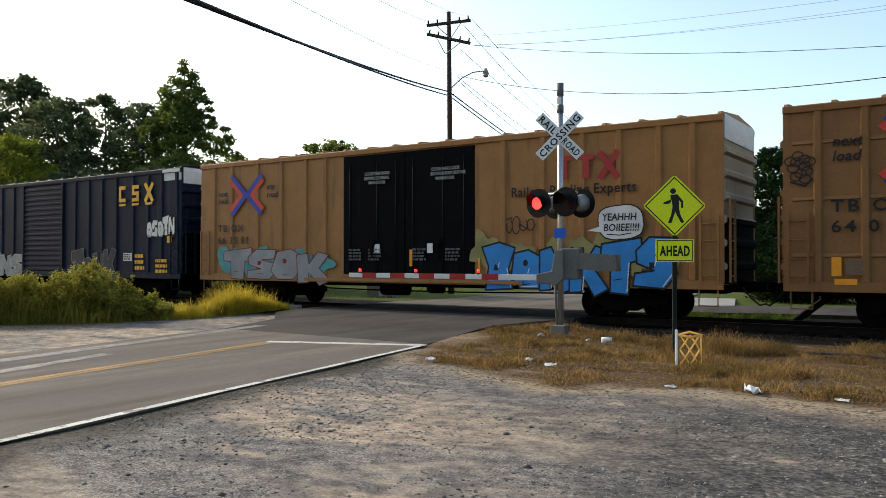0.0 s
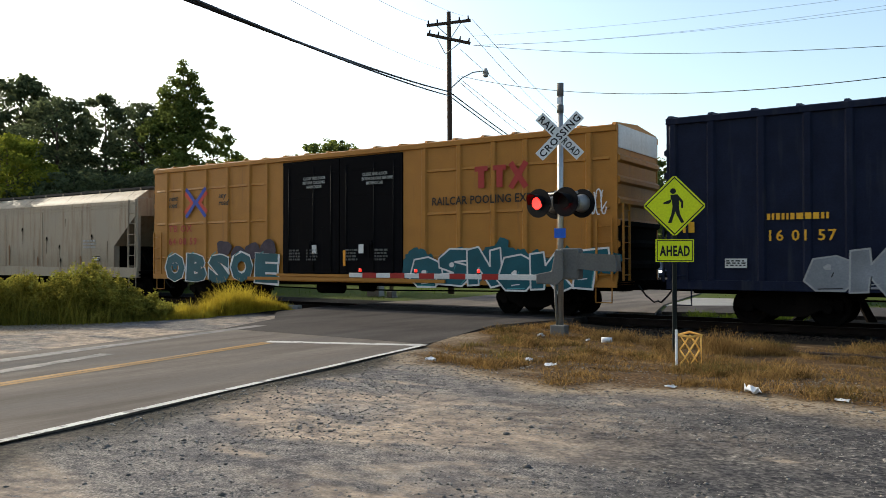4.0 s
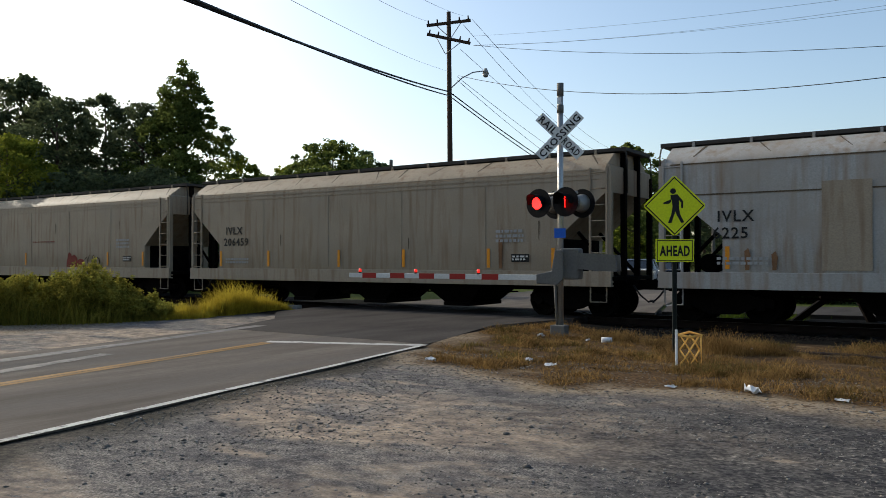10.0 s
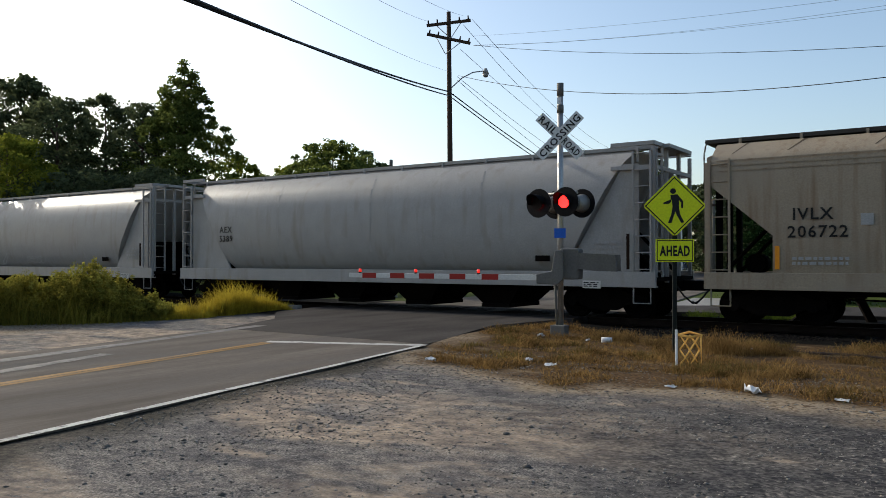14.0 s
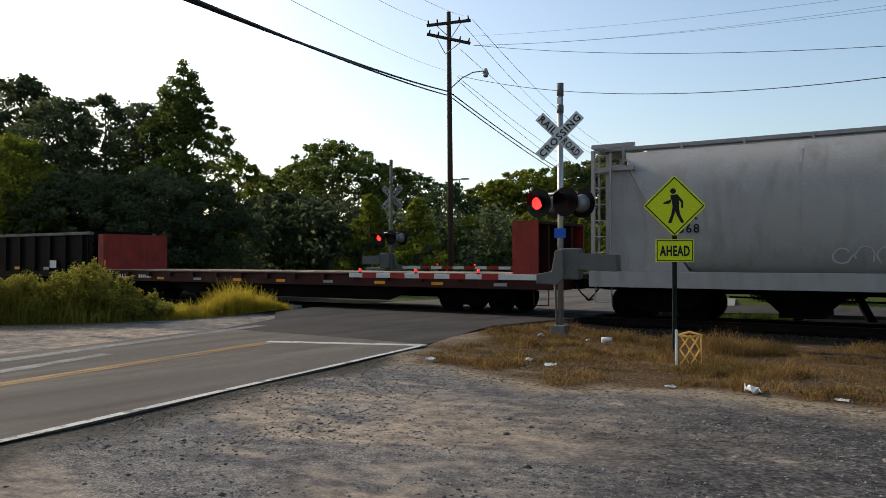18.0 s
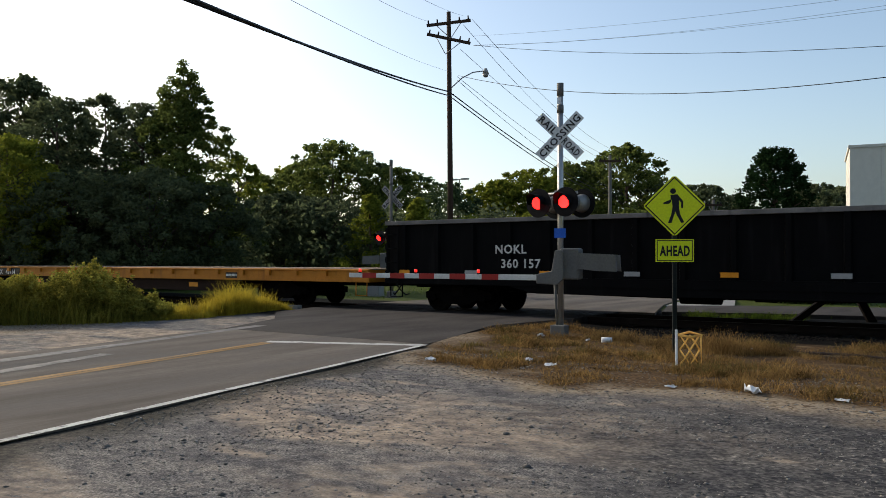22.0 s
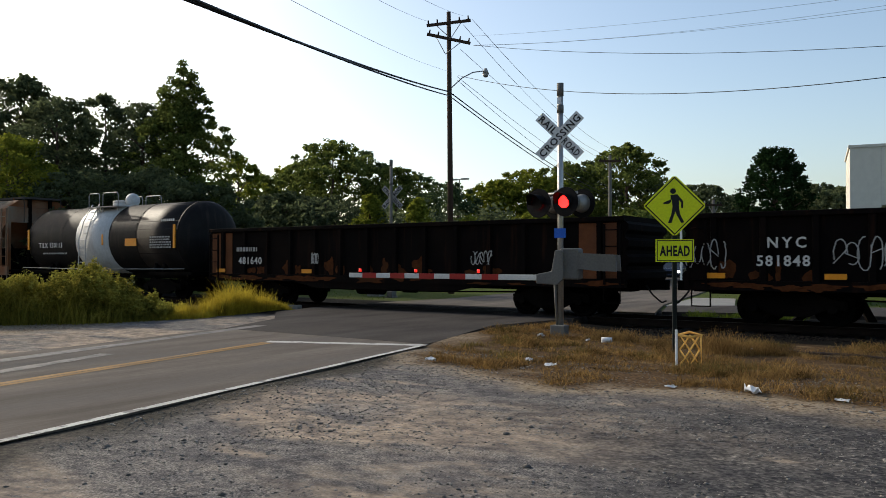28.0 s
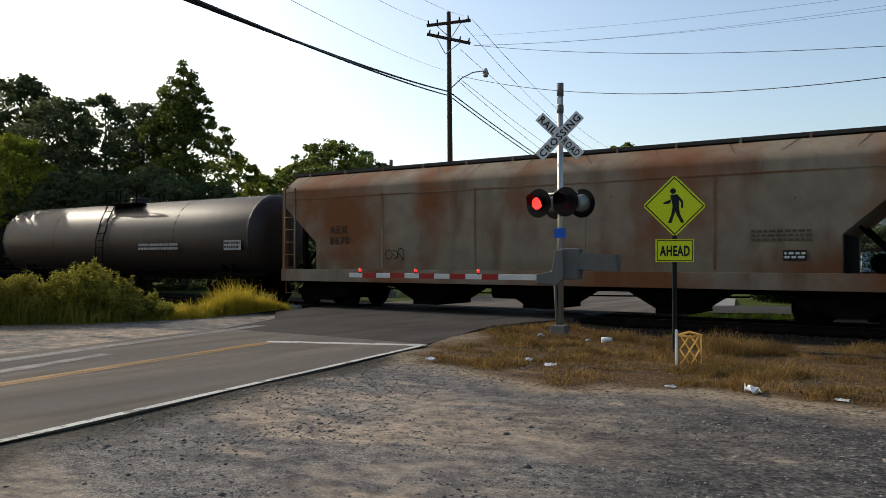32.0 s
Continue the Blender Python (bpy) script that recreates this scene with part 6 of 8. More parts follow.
for y in (-0.755, 0.755):
    bm = B()
    prism(bm, [(y - 0.07, -0.18), (y + 0.07, -0.18), (y + 0.07, -0.165), (y + 0.012, -0.15), (y + 0.012, -0.05), (y + 0.037, -0.035), (y + 0.037, -0.004), (y + 0.03, 0.0), (y - 0.03, 0.0), (y - 0.037, -0.004), (y - 0.037, -0.035), (y - 0.012, -0.05), (y - 0.012, -0.15), (y - 0.07, -0.165)], "x", -260, 120)
    r = part("rail", bm, "railsteel", track, "rusty steel rail with a polished head")
    part("rail_head", box(B(), -260, 120, y - 0.028, y + 0.028, -0.002, 0.0015), "railhead", r)
tie = mesh_of("sleeper", box(B(), -0.11, 0.11, -1.3, 1.3, -0.36, -0.19), "tie")
for i in range(90):
    x = -48 + i * 0.53
    if not -18.6 < x < -7.9:
        part("sleeper", tie, None, track, at=pose(x, 0, 0, 0, 0, math.sin(i * 12.9) * 1.5))

# ---- crossing signals ----


def crossing_signal(at, arm_len, label, yaw, lights, tube_paint, blade_paint, tall=5.1, lamp_z=2.79):
    """Mast with crossbuck, two pairs of lamps, gate mechanism and a lowered arm that reaches towards -x of its own space."""
    s = thing("crossing_signal", at, label, "crossing signal", "signals of the level crossing")
    bm = B()
    prism(bm, [(-0.22, -0.22), (0.22, -0.22), (0.22, 0.22), (-0.22, 0.22)], "z", -0.25, 0.0)
    prism(bm, [(-0.17, -0.17), (0.17, -0.17), (0.13, 0.13), (-0.17, 0.17)], "z", 0.0, 0.23)
    part("base", bm, "machine", s, bevel=0.02)
    part("mast", cyl(B(), (0, 0, 0.2), (0, 0, tall), 0.062, 18), tube_paint, s, "metal mast tube")
    part("conduit", tube(B(), [(-0.10, -0.06, 1.15), (-0.085, -0.06, 0.75), (-0.06, -0.05, 0.2)], [0.035, 0.028, 0.022], 8), "machine", s, "grey cable conduit beside the mast")
    part("mast_cap", cyl(B(), (0, 0, tall - 0.04), (0, 0, tall + 0.23), 0.072, 18), "machine", s)
    part("sticker", box(B(), -0.045, 0.045, -0.076, -0.070, 4.88, 5.02), "litter", s, "small white sticker", at=Matrix.Rotation(radians(10), 4, "Z"))
    part("collar", cyl(B(), (0, 0, 4.70), (0, 0, 4.86), 0.072, 18), "machine", s)
    # crossbuck: road side is -y
    turn = Matrix.Rotation(radians(yaw), 4, "Z")
    for k, (word, ang) in enumerate((("RAILROAD", -45), ("CROSSING", 45))):
        bm = B()
        box(bm, -0.61, 0.61, -0.006, 0.006, -0.114, 0.114)
        m = turn @ pose(0, -0.10 - 0.016 * k, 4.20) @ Matrix.Rotation(radians(-ang), 4, "Y")
        bl = part("crossbuck_blade", bm, blade_paint, s, at=m)
        for rot, yy in ((0, -0.008), (180, 0.008)):
            for hx, w, wid in (((-0.56, "RAIL", 0.44), (0.12, "ROAD", 0.44)) if word == "RAILROAD" else ((-0.565, "CROSSING", 1.13),)):
                t = write(w, 0, 0, 0, 0.15, "ink", bl, spacing=1.15, fit=wid, fat=0.028)
                t.matrix_basis = pose(0, yy, 0, 0, 0, rot) @ pose(hx, 0, -0.075)
    # lamps
    lturn = Matrix.Rotation(radians(-8), 4, "Z")
    lampbar = B()
    cyl(lampbar, (-0.42, 0, lamp_z + 0.21), (0.42, 0, lamp_z + 0.21), 0.03, 10)
    box(lampbar, -0.09, 0.09, -0.09, 0.09, lamp_z + 0.13, lamp_z + 0.27)
    bar = part("lamp_bar", lampbar, "galv", s, at=lturn)
    moving = []
    for face in (0, 180):
        for dx in (-0.335, 0.335):
            m = lturn @ pose(0, 0, lamp_z, 0, 0, face) @ pose(dx, -0.33, 0)
            bm = B()
            cyl(bm, (0, 0.02, 0), (0, 0.0, 0), 0.305, 28)
            lamp = part("lamp", bm, "hood", s, "black round signal lamp with hood", at=m)
            hd = B()
            n = 14
            arc = [(-0.2 + i * (math.pi + 0.4) / n) for i in range(n + 1)]
            for a0, a1 in zip(arc, arc[1:]):
                for r in (0.17, 0.18):
                    poly(hd, [(r * math.cos(a0), 0, r * math.sin(a0)), (r * math.cos(a1), 0, r * math.sin(a1)), (r * math.cos(a1), -0.3 * (0.45 + 0.55 * max(0, math.sin(a1))), r * math.sin(a1)), (r * math.cos(a0), -0.3 * (0.45 + 0.55 * max(0, math.sin(a0))), r * math.sin(a0))])
            part("hood", hd, "hood", lamp)
            hs = cyl(B(), (0, 0.02, 0), (0, 0.3, 0), 0.2, 18, 0.14)
            part("housing", hs, "galv", lamp)
            el = B()
            cyl(el, (0, -0.012, 0), (0, 0.0, 0), 0.135, 24, mi=1)
            cyl(el, (0, -0.016, 0), (0, -0.0125, 0), 0.13, 24, mi=0)
            cyl(el, (0, 0.0005, 0), (0, 0.004, 0), 0.13, 24, mi=1)
            e = part("light_element", el, ["lamp_red", "lensdark"], lamp, at=pose(0, -0.03, 0))
            moving.append((e, dx * (1 if face == 0 else -1)))
    # plates and gate mechanism
    bm = B()
    box(bm, -0.12, 0.12, -0.085, -0.075, 2.06, 2.26)
    part("blue_plate", bm, "blueplate", s, at=turn)
    bm = B()
    prism(bm, [(0.02, -0.22), (0.42, -0.22), (0.42, 0.2), (0.02, 0.2)], "z", 1.19, 1.84)
    mech = part("gate_mechanism", bm, "machine", s, "grey gate machine housing", bevel=0.04, at=pose(0.02, 0, 0, 0, 0, 12))
    bm = B()
    prism(bm, [(0.10, 1.80), (-0.06, 1.80), (-0.14, 1.36), (-0.46, 1.30), (-0.46, 1.10), (-0.02, 1.08), (0.12, 1.2)], "y", -0.33, -0.23)
    part("arm_bracket", bm, "machine", mech, bevel=0.02)
    for y in (-0.27, 0.25):
        bm = B()
        prism(bm, [(0.38, 1.42), (0.40, 1.74), (1.18, 1.70), (1.20, 1.36), (0.80, 1.37)], "y", y - 0.04, y + 0.04)
        part("counterweight", bm, "machine", mech)
    arm = B()
    x = -0.42
    cuts = [x] + [-1.35 - k * (arm_len - 1.78) / 9 for k in range(10)] + [-arm_len]
    prism(arm, [(-0.42, 1.165), (-0.42, 1.285), (-arm_len, 1.28), (-arm_len, 1.17)], "y", -0.28, -0.24)
    a = part("gate_arm", arm, "armwhite", s, "lowered gate arm with red and white bands", bevel=0.008)
    for i, (p, q) in enumerate(zip(cuts, cuts[1:])):
        if i % 2:
            part("red_band", box(B(), q, p, -0.284, -0.236, 1.162, 1.287), "redband", a)
    for k, lx in enumerate(lights):
        bm = B()
        cyl(bm, (lx, -0.26, 1.28), (lx, -0.26, 1.31), 0.03, 8)
        part("arm_light_base", bm, "hood", a)
        bm = cyl(B(), (lx, -0.26, 1.31), (lx, -0.26, 1.385), 0.038, 10, 0.03)
        part("arm_light", bm, "lamp_dim", a, "small red arm light")
    return s, moving


NEAR_SIGNAL, NEAR_LAMPS = crossing_signal(pose(-7.44, -5.7, -0.06), 5.6, "aluminium crossing signal with crossbuck and lowered gate arm", 18, (-1.87, -3.58, -5.26), "alu", "signwhite")
FAR_SIGNAL, FAR_LAMPS = crossing_signal(pose(-20.85, 5.8, 0.0, 0, 0, 180), 6.6, "second crossing signal with lowered arm beyond the track", 10, (-2.2, -4.0, -5.85), "weathered", "galv", 5.55, 2.48)

# ---- pedestrian sign ----
sg = thing("pedestrian_sign", pose(-4.57, -7.07, -0.05, 0, 0, 28), "yellow diamond pedestrian warning sign on a steel post", "road sign")
bm = B()
box(bm, -0.04, 0.04, 0.0, 0.012, -0.1, 3.0)
for sx in (-0.04, 0.03):
    box(bm, sx, sx + 0.01, -0.025, 0.0, -0.1, 2.0)
part("post", bm, "postgreen", sg, "dark green channel post")


def diamond(r, y0, y1, bm, cut=0.05):
    pts = []
    for a in range(4):
        t = math.pi / 2 * a + math.pi / 2
        d = 0.035
        for s in (-1, 1):
            pts.append((r * math.cos(t) + s * d * -math.sin(t) * 0.9 - 0.04 * math.cos(t), 2.54 + r * math.sin(t) + s * d * math.cos(t) * 0.9 - 0.04 * math.sin(t)))
    return prism(bm, pts, "y", y0, y1)


dm = part("diamond_panel", diamond(0.56, -0.035, -0.03, B()), "signyellow", sg, "fluorescent yellow diamond panel")
bm = B()
for k in range(4):
    a0, a1 = math.pi / 2 * k, math.pi / 2 * (k + 1)
    p, q = Vector((0.5 * math.cos(a0), 2.54 + 0.5 * math.sin(a0))), Vector((0.5 * math.cos(a1), 2.54 + 0.5 * math.sin(a1)))
    stroke(bm, [(p.x, p.y), (q.x, q.y)], 0.02, -0.038, 0)
part("border", bm, "ink", dm)
sy = part("symbol", prism(B(), [(-0.07, 2.735), (0.05, 2.745), (0.085, 2.70), (0.15, 2.62), (0.145, 2.50), (0.115, 2.50), (0.11, 2.60), (0.075, 2.64), (0.075, 2.50), (0.10, 2.38), (0.165, 2.25), (0.115, 2.235), (0.045, 2.36), (0.015, 2.44), (-0.015, 2.36), (-0.055, 2.235), (-0.115, 2.24), (-0.06, 2.38), (-0.035, 2.52), (-0.05, 2.66), (-0.105, 2.62), (-0.19, 2.60), (-0.195, 2.57), (-0.10, 2.575), (-0.065, 2.60)][::-1], "y", -0.0405, -0.0365), "ink", dm, "black walking symbol")
part("symbol_dot", cyl(B(), (-0.025, -0.0405, 2.80), (-0.025, -0.0365, 2.80), 0.05, 18), "ink", dm)
bm = B()
box(bm, -0.33, 0.33, -0.035, -0.03, 1.55, 1.95)
ah = part("lower_panel", bm, "signyellow", sg, "yellow panel reading AHEAD", bevel=0.002)
bm = B()
for x0, x1, z0, z1 in ((-0.31, 0.31, 1.565, 1.58), (-0.31, 0.31, 1.92, 1.935), (-0.31, -0.295, 1.58, 1.92), (0.295, 0.31, 1.58, 1.92)):
    box(bm, x0, x1, -0.038, -0.0355, z0, z1)
part("border", bm, "ink", ah)
write("AHEAD", -0.26, 1.66, -0.039, 0.18, "ink", ah, spacing=1.12, fit=0.52, fat=0.05)

# small orange lattice stand with a white stake
fs = thing("orange_lattice_stand", pose(-3.9, -9.05, -0.1, 0, 0, 28), "orange plastic lattice stand beside a white stake", "marker stand")
bm = B()
for a, b in (((0.05, 0.04), (0.34, 0.50)), ((0.34, 0.04), (0.05, 0.50)), ((0.05, 0.28), (0.2, 0.50)), ((0.34, 0.28), (0.2, 0.50)), ((0.05, 0.28), (0.2, 0.04)), ((0.34, 0.28), (0.2, 0.04)), ((0.36, 0.02), (0.36, 0.5))):
    tube(bm, [(a[0], 0, a[1]), ((a[0] + b[0]) / 2, -0.02, (a[1] + b[1]) / 2), (b[0], 0, b[1])], 0.013)
part("lattice", bm, "orangeplastic", fs)
bm = B()
tube(bm, [(0.03, 0, 0.5), (0.2, 0.04, 0.54), (0.37, 0, 0.5), (0.2, -0.05, 0.47), (0.03, 0, 0.5)], 0.02)
part("top_ring", bm, "orangeplastic", fs)
part("stake", box(B(), -0.02, 0.015, -0.015, 0.015, -0.05, 0.58), "whiteplastic", fs, "white plastic stake", bevel=0.004)

# ---- power poles and wires ----


def power_pole(name, at, h, arms, label, lamp=False, lean=0.0, wood="polewood"):
    p = thing(name, at, label, "utility pole", "power poles along the road")
    bm = B()
    tube(bm, [(0, 0, -0.5), (lean * 0.5, 0, h * 0.5), (lean, 0, h)], [0.155, 0.125, 0.10], 14)
    part("pole_shaft", bm, wood, p)
    for k, (z, wid, yaw, tilt) in enumerate(arms):
        bm = B()
        box(bm, -wid / 2, wid / 2, -0.14, -0.04, z - 0.06, z + 0.07)
        ca = part("crossarm", bm, "polewood", p, at=pose(lean, 0, 0, 0, 0, yaw) @ pose(0, 0, z, 0, tilt, 0) @ pose(0, 0, -z))
        br = B()
        for sx in (-1, 1):
            tube(br, [(sx * wid * 0.28, -0.1, z - 0.05), (0, -0.13, z - 0.75)], 0.02)
        part("arm_brace", br, "galv", ca)
        for x in (-wid / 2 + 0.1, -wid / 4, wid / 4, wid / 2 - 0.1):
            ins = cyl(B(), (x, -0.09, z + 0.06), (x, -0.09, z + 0.24), 0.045, 8, 0.03)
            part("insulator", ins, "wire", ca)
    if lamp:
        bm = B()
        tube(bm, [(-0.08, -0.02, 9.6), (0.5, 0.1, 10.15), (1.0, 0.2, 10.42), (1.6, 0.3, 10.5)], 0.028)
        la = part("lamp_arm", bm, "galv", p, at=pose(0, 0, 0, 0, 0, 25))
        bm = cyl(B(), (1.6, 0.3, 10.35), (1.6, 0.3, 10.6), 0.16, 14, 0.07)
        cyl(bm, (1.6, 0.3, 10.2), (1.6, 0.3, 10.35), 0.1, 14, 0.16)
        part("lamp_head", bm, "galv", la, "round grey street lamp head")
    return p


P1, P2, P3 = (-20.9, 10.5), (-34.9, 63.8), (-47.9, 151.7)
power_pole("power_pole", pose(*P1, 0), 13.3, ((12.75, 2.1, 34, -7), (12.0, 2.1, 34, 12)), "tall wooden power pole with two crossarms and a lamp", True, -0.15)
power_pole("power_pole", pose(*P2, 0), 13.3, ((12.8, 2.4, 30, 0),), "far wooden power pole with one crossarm")
power_pole("power_pole", pose(-21.3, 30.8, 0), 8.7, ((8.3, 1.5, 30, 0),), "slim weathered utility pole before the far trees", wood="weathered")
power_pole("power_pole", pose(-16.3, 37.8, 0), 5.9, ((5.5, 1.2, 30, 0),), "slim weathered utility pole beside the far road", wood="weathered")
power_pole("power_pole", pose(*P3, 0), 11.5, ((11.0, 2.4, 30, 0),), "distant wooden power pole")


def wire(a, b, sag, r, label="thin black overhead wire"):
    a, b = Vector(a), Vector(b)
    pts = [a.lerp(b, i / 24) - Vector((0, 0, sag * 4 * (i / 24) * (1 - i / 24))) for i in range(25)]
    return tagged(new("overhead_wire", mesh_of("overhead_wire", tube(B(), pts, r, 5), "wire")), label, "wire", "overhead wires")


wire((-20.92, 10.45, 9.48), (-4.85, -23.85, 3.87), 0.25, 0.032, "thick black overhead cable")
wire((-20.93, 10.46, 9.29), (-4.73, -23.77, 3.96), 0.25, 0.028, "thick black overhead cable")
wire((-20.84, 10.51, 9.37), (-34.93, 63.76, 8.85), 0.50, 0.030, "thick black overhead cable")
wire((-20.84, 10.52, 9.18), (-34.93, 63.77, 8.41), 0.50, 0.028, "thick black overhead cable")
wire((-21.07, 10.34, 10.49), (-7.31, -16.37, 5.15), 0.20, 0.005)
wire((-21.78, 9.82, 12.81), (-11.64, -8.35, 7.70), 0.10, 0.006)
wire((-20.39, 10.76, 13.08), (-13.36, -3.74, 9.10), 0.10, 0.006)
wire((-20.03, 11.00, 12.89), (-34.26, 64.13, 13.72), 0.90, 0.012)
wire((-20.39, 10.76, 12.65), (-35.52, 63.28, 13.47), 0.90, 0.012)
wire((-20.53, 10.68, 11.51), (-34.90, 63.72, 12.46), 0.60, 0.012)
wire((-20.65, 10.62, 10.20), (-34.92, 63.75, 10.12), 0.40, 0.012)
wire((-20.65, 10.63, 10.04), (-34.93, 63.76, 9.17), 0.60, 0.012)
wire((-20.59, 10.67, 10.25), (-2.04, 1.55, 6.08), 0.62, 0.012)
wire((-20.00, 11.04, 12.12), (-2.42, 6.05, 9.47), 0.15, 0.0045)
wire((-20.00, 11.04, 11.69), (-2.43, 6.06, 9.13), 0.25, 0.0045)
wire((-20.00, 11.04, 11.67), (-2.43, 6.06, 9.01), 0.20, 0.0045)
wire((-20.00, 11.04, 11.69), (-2.44, 6.07, 7.92), 0.30, 0.010)

# lot lamp far off
ll = thing("lot_lamp", pose(-46.6, 51, 0), "tall double-headed parking lot lamp", "street lamp")
part("pole_shaft", cyl(B(), (0, 0, -0.3), (0, 0, 10.2), 0.09, 10, 0.06), "galv", ll)
bm = B()
for sx in (-1, 1):
    box(bm, *sorted((sx * 0.3, sx * 1.1)), -0.2, 0.2, 10.1, 10.25)
box(bm, -0.4, 0.4, -0.04, 0.04, 10.12, 10.2)
part("lamp_head", bm, "galv", ll)

cab = thing("signal_cabinet", pose(-22.0, 6.2, 0, 0, 0, 10), "pale grey steel signal cabinet beyond the track", "cabinet")
part("housing", box(B(), -0.3, 0.3, -0.25, 0.25, -0.1, 1.15), "galv", cab, bevel=0.02)
part("lid", box(B(), -0.34, 0.34, -0.29, 0.29, 1.15, 1.21), "galv", cab, bevel=0.01)
part("door_panel", box(B(), -0.25, 0.25, -0.262, -0.25, 0.1, 1.05), "galv", cab, bevel=0.005)

# ---- buildings ----
hb = thing("commercial_building", pose(-10.5, 62.2, 0, 0, 0, 9), "cream flat-roofed commercial building with a canopy", "building")
bm = B()
box(bm, 0, 2.6, 0, 12, -0.2, 12.0)
box(bm, 2.6, 30, 0, 0.4, 6.6, 12.0)
box(bm, 2.6, 30, 2.5, 12, -0.2, 12.0)
part("wall", bm, "wall", hb, bevel=0.03)
bm = B()
box(bm, -0.12, 30.1, -0.12, 12.1, 12.0, 12.25)
part("parapet", bm, "wall", hb)
bm = B()
box(bm, 2.7, 3.0, 1.2, 1.5, -0.2, 6.6)
box(bm, 7.0, 7.3, 1.2, 1.5, -0.2, 6.6)
part("column", bm, "wall", hb)
for x in (3.6, 6.0, 8.6):
    bm = B()
    box(bm, x, x + 1.8, 2.44, 2.5, 0.6, 4.5)
    part("window", bm, "glassdark", hb)
sh = thing("low_shed", pose(-6.6, 36.5, 0, 0, 0, 34), "low pale blue shed with a reddish roof edge", "shed")
bm = B()
box(bm, 0, 9, 0, 4, -0.2, 2.1)
part("wall", bm, "wallblue", sh)
bm = B()
box(bm, -0.15, 9.1, -0.15, 4.1, 2.1, 2.3)
part("roof", bm, "darkred", sh)
bm = B()
for x in (1.0, 2.5, 4.0):
    box(bm, x, x + 0.04, -0.02, 0.0, 0, 2.1)
part("batten", bm, "wallblue", sh)
mk = thing("white_marker_post", pose(-13.2, 20.6, 0), "slim white marker post beside the road", "marker post")
part("post", box(B(), -0.05, 0.05, -0.05, 0.05, -0.2, 3.3), "whiteplastic", mk, bevel=0.01)

# ---- waiting cars beyond the crossing ----


def motorcar(at, paint, label, tall):
    c = thing("motor_car", at, label, "car", "cars waiting beyond the crossing")
    h = 1.56 if tall else 1.42
    bm = B()
    prism(bm, [(-2.3, 0.35), (-2.35, 0.75), (-2.2, 0.95), (-1.2, 1.02), (2.1, 1.02), (2.3, 0.8), (2.3, 0.35)], "y", -0.9, 0.9)
    part("body_shell", bm, paint, c, bevel=0.08)
    bm = B()
    lo, hi = [(-1.25, 1.0), (2.05, 1.0)], [(-0.55, h), (1.75, h)]
    v = [bm.verts.new((x, s * 0.86, z)) for s in (-1, 1) for x, z in lo] + [bm.verts.new((x, s * 0.68, z)) for s in (-1, 1) for x, z in hi]
    for f in ((0, 1, 5, 4), (2, 6, 7, 3), (0, 4, 6, 2), (1, 3, 7, 5)):
        part("window", poly(B(), [v[i].co.copy() for i in f]), "glassdark", c)
    bm.free()
    bm = B()
    box(bm, -0.6, 1.8, -0.7, 0.7, h - 0.02, h + 0.05)
    for s in (-1, 1):
        for a, b in (((-1.25, 1.0), (-0.55, h)), ((0.4, 1.0), (0.45, h)), ((2.05, 1.0), (1.75, h))):
            tube(bm, [(a[0], s * 0.87, a[1]), (b[0], s * 0.69, b[1])], 0.04)
    part("roof", bm, paint, c)
    for x in (-1.45, 1.4):
        for y in (-0.82, 0.82):
            w = part("wheel", cyl(B(), (x, y - 0.1, 0.33), (x, y + 0.1, 0.33), 0.33, 18), "rubber", c)
            part("rim", cyl(B(), (x, y - 0.11, 0.33), (x, y + 0.11, 0.33), 0.2, 12), "alu", w)
    for s in (-1, 1):
        part("headlight", box(B(), -2.37, -2.28, s * 0.66 - 0.16, s * 0.66 + 0.16, 0.68, 0.84), "headlight", c, "lit headlight")
        part("door_mirror", box(B(), -0.95, -0.8, s * 0.98 - 0.09, s * 0.98 + 0.09, 1.02, 1.16), paint, c)
    part("bumper", box(B(), -2.42, -2.3, -0.85, 0.85, 0.36, 0.52), "hood", c, bevel=0.03)
    part("grille", box(B(), -2.375, -2.34, -0.45, 0.45, 0.62, 0.8), "hood", c)
    return c


motorcar(pose(-18.0, 27.6, 0.0, 0, 0, 103), "carwhite", "white car waiting with its headlights on", True)
motorcar(pose(-18.3, 34.8, 0.0, 0, 0, 103), "cardark", "dark blue car waiting behind the first", False)

# ---- trees ----


def leaf_cloud(seed, centres, per, size, spread):
    """Corners of loose leaves scattered in balls: centres are (x, y, z, radius)."""
    rng = np.random.default_rng(seed)
    c = np.array(centres, dtype=float)
    count = np.maximum(4, (per * np.minimum(1.0, 0.15 + c[:, 3])).astype(int))
    c = np.repeat(c, count, axis=0)
    n = len(c)

    def unit(v):
        return v / np.maximum(np.linalg.norm(v, axis=1, keepdims=True), 1e-9)
    d = unit(rng.normal(size=(n, 3))) * (c[:, 3] * rng.random(n) ** 0.45)[:, None]
    d[:, 2] *= spread
    p = c[:, :3] + d
    u = unit(rng.normal(size=(n, 3)) * (1, 1, 0.7))
    w = unit(np.cross(u, rng.normal(size=(n, 3))))
    k = (size * rng.uniform(0.6, 1.25, n))[:, None]
    return np.stack([p - u * k * 0.6, p + w * k * 0.38, p + u * k * 0.7, p - w * k * 0.38], axis=1)


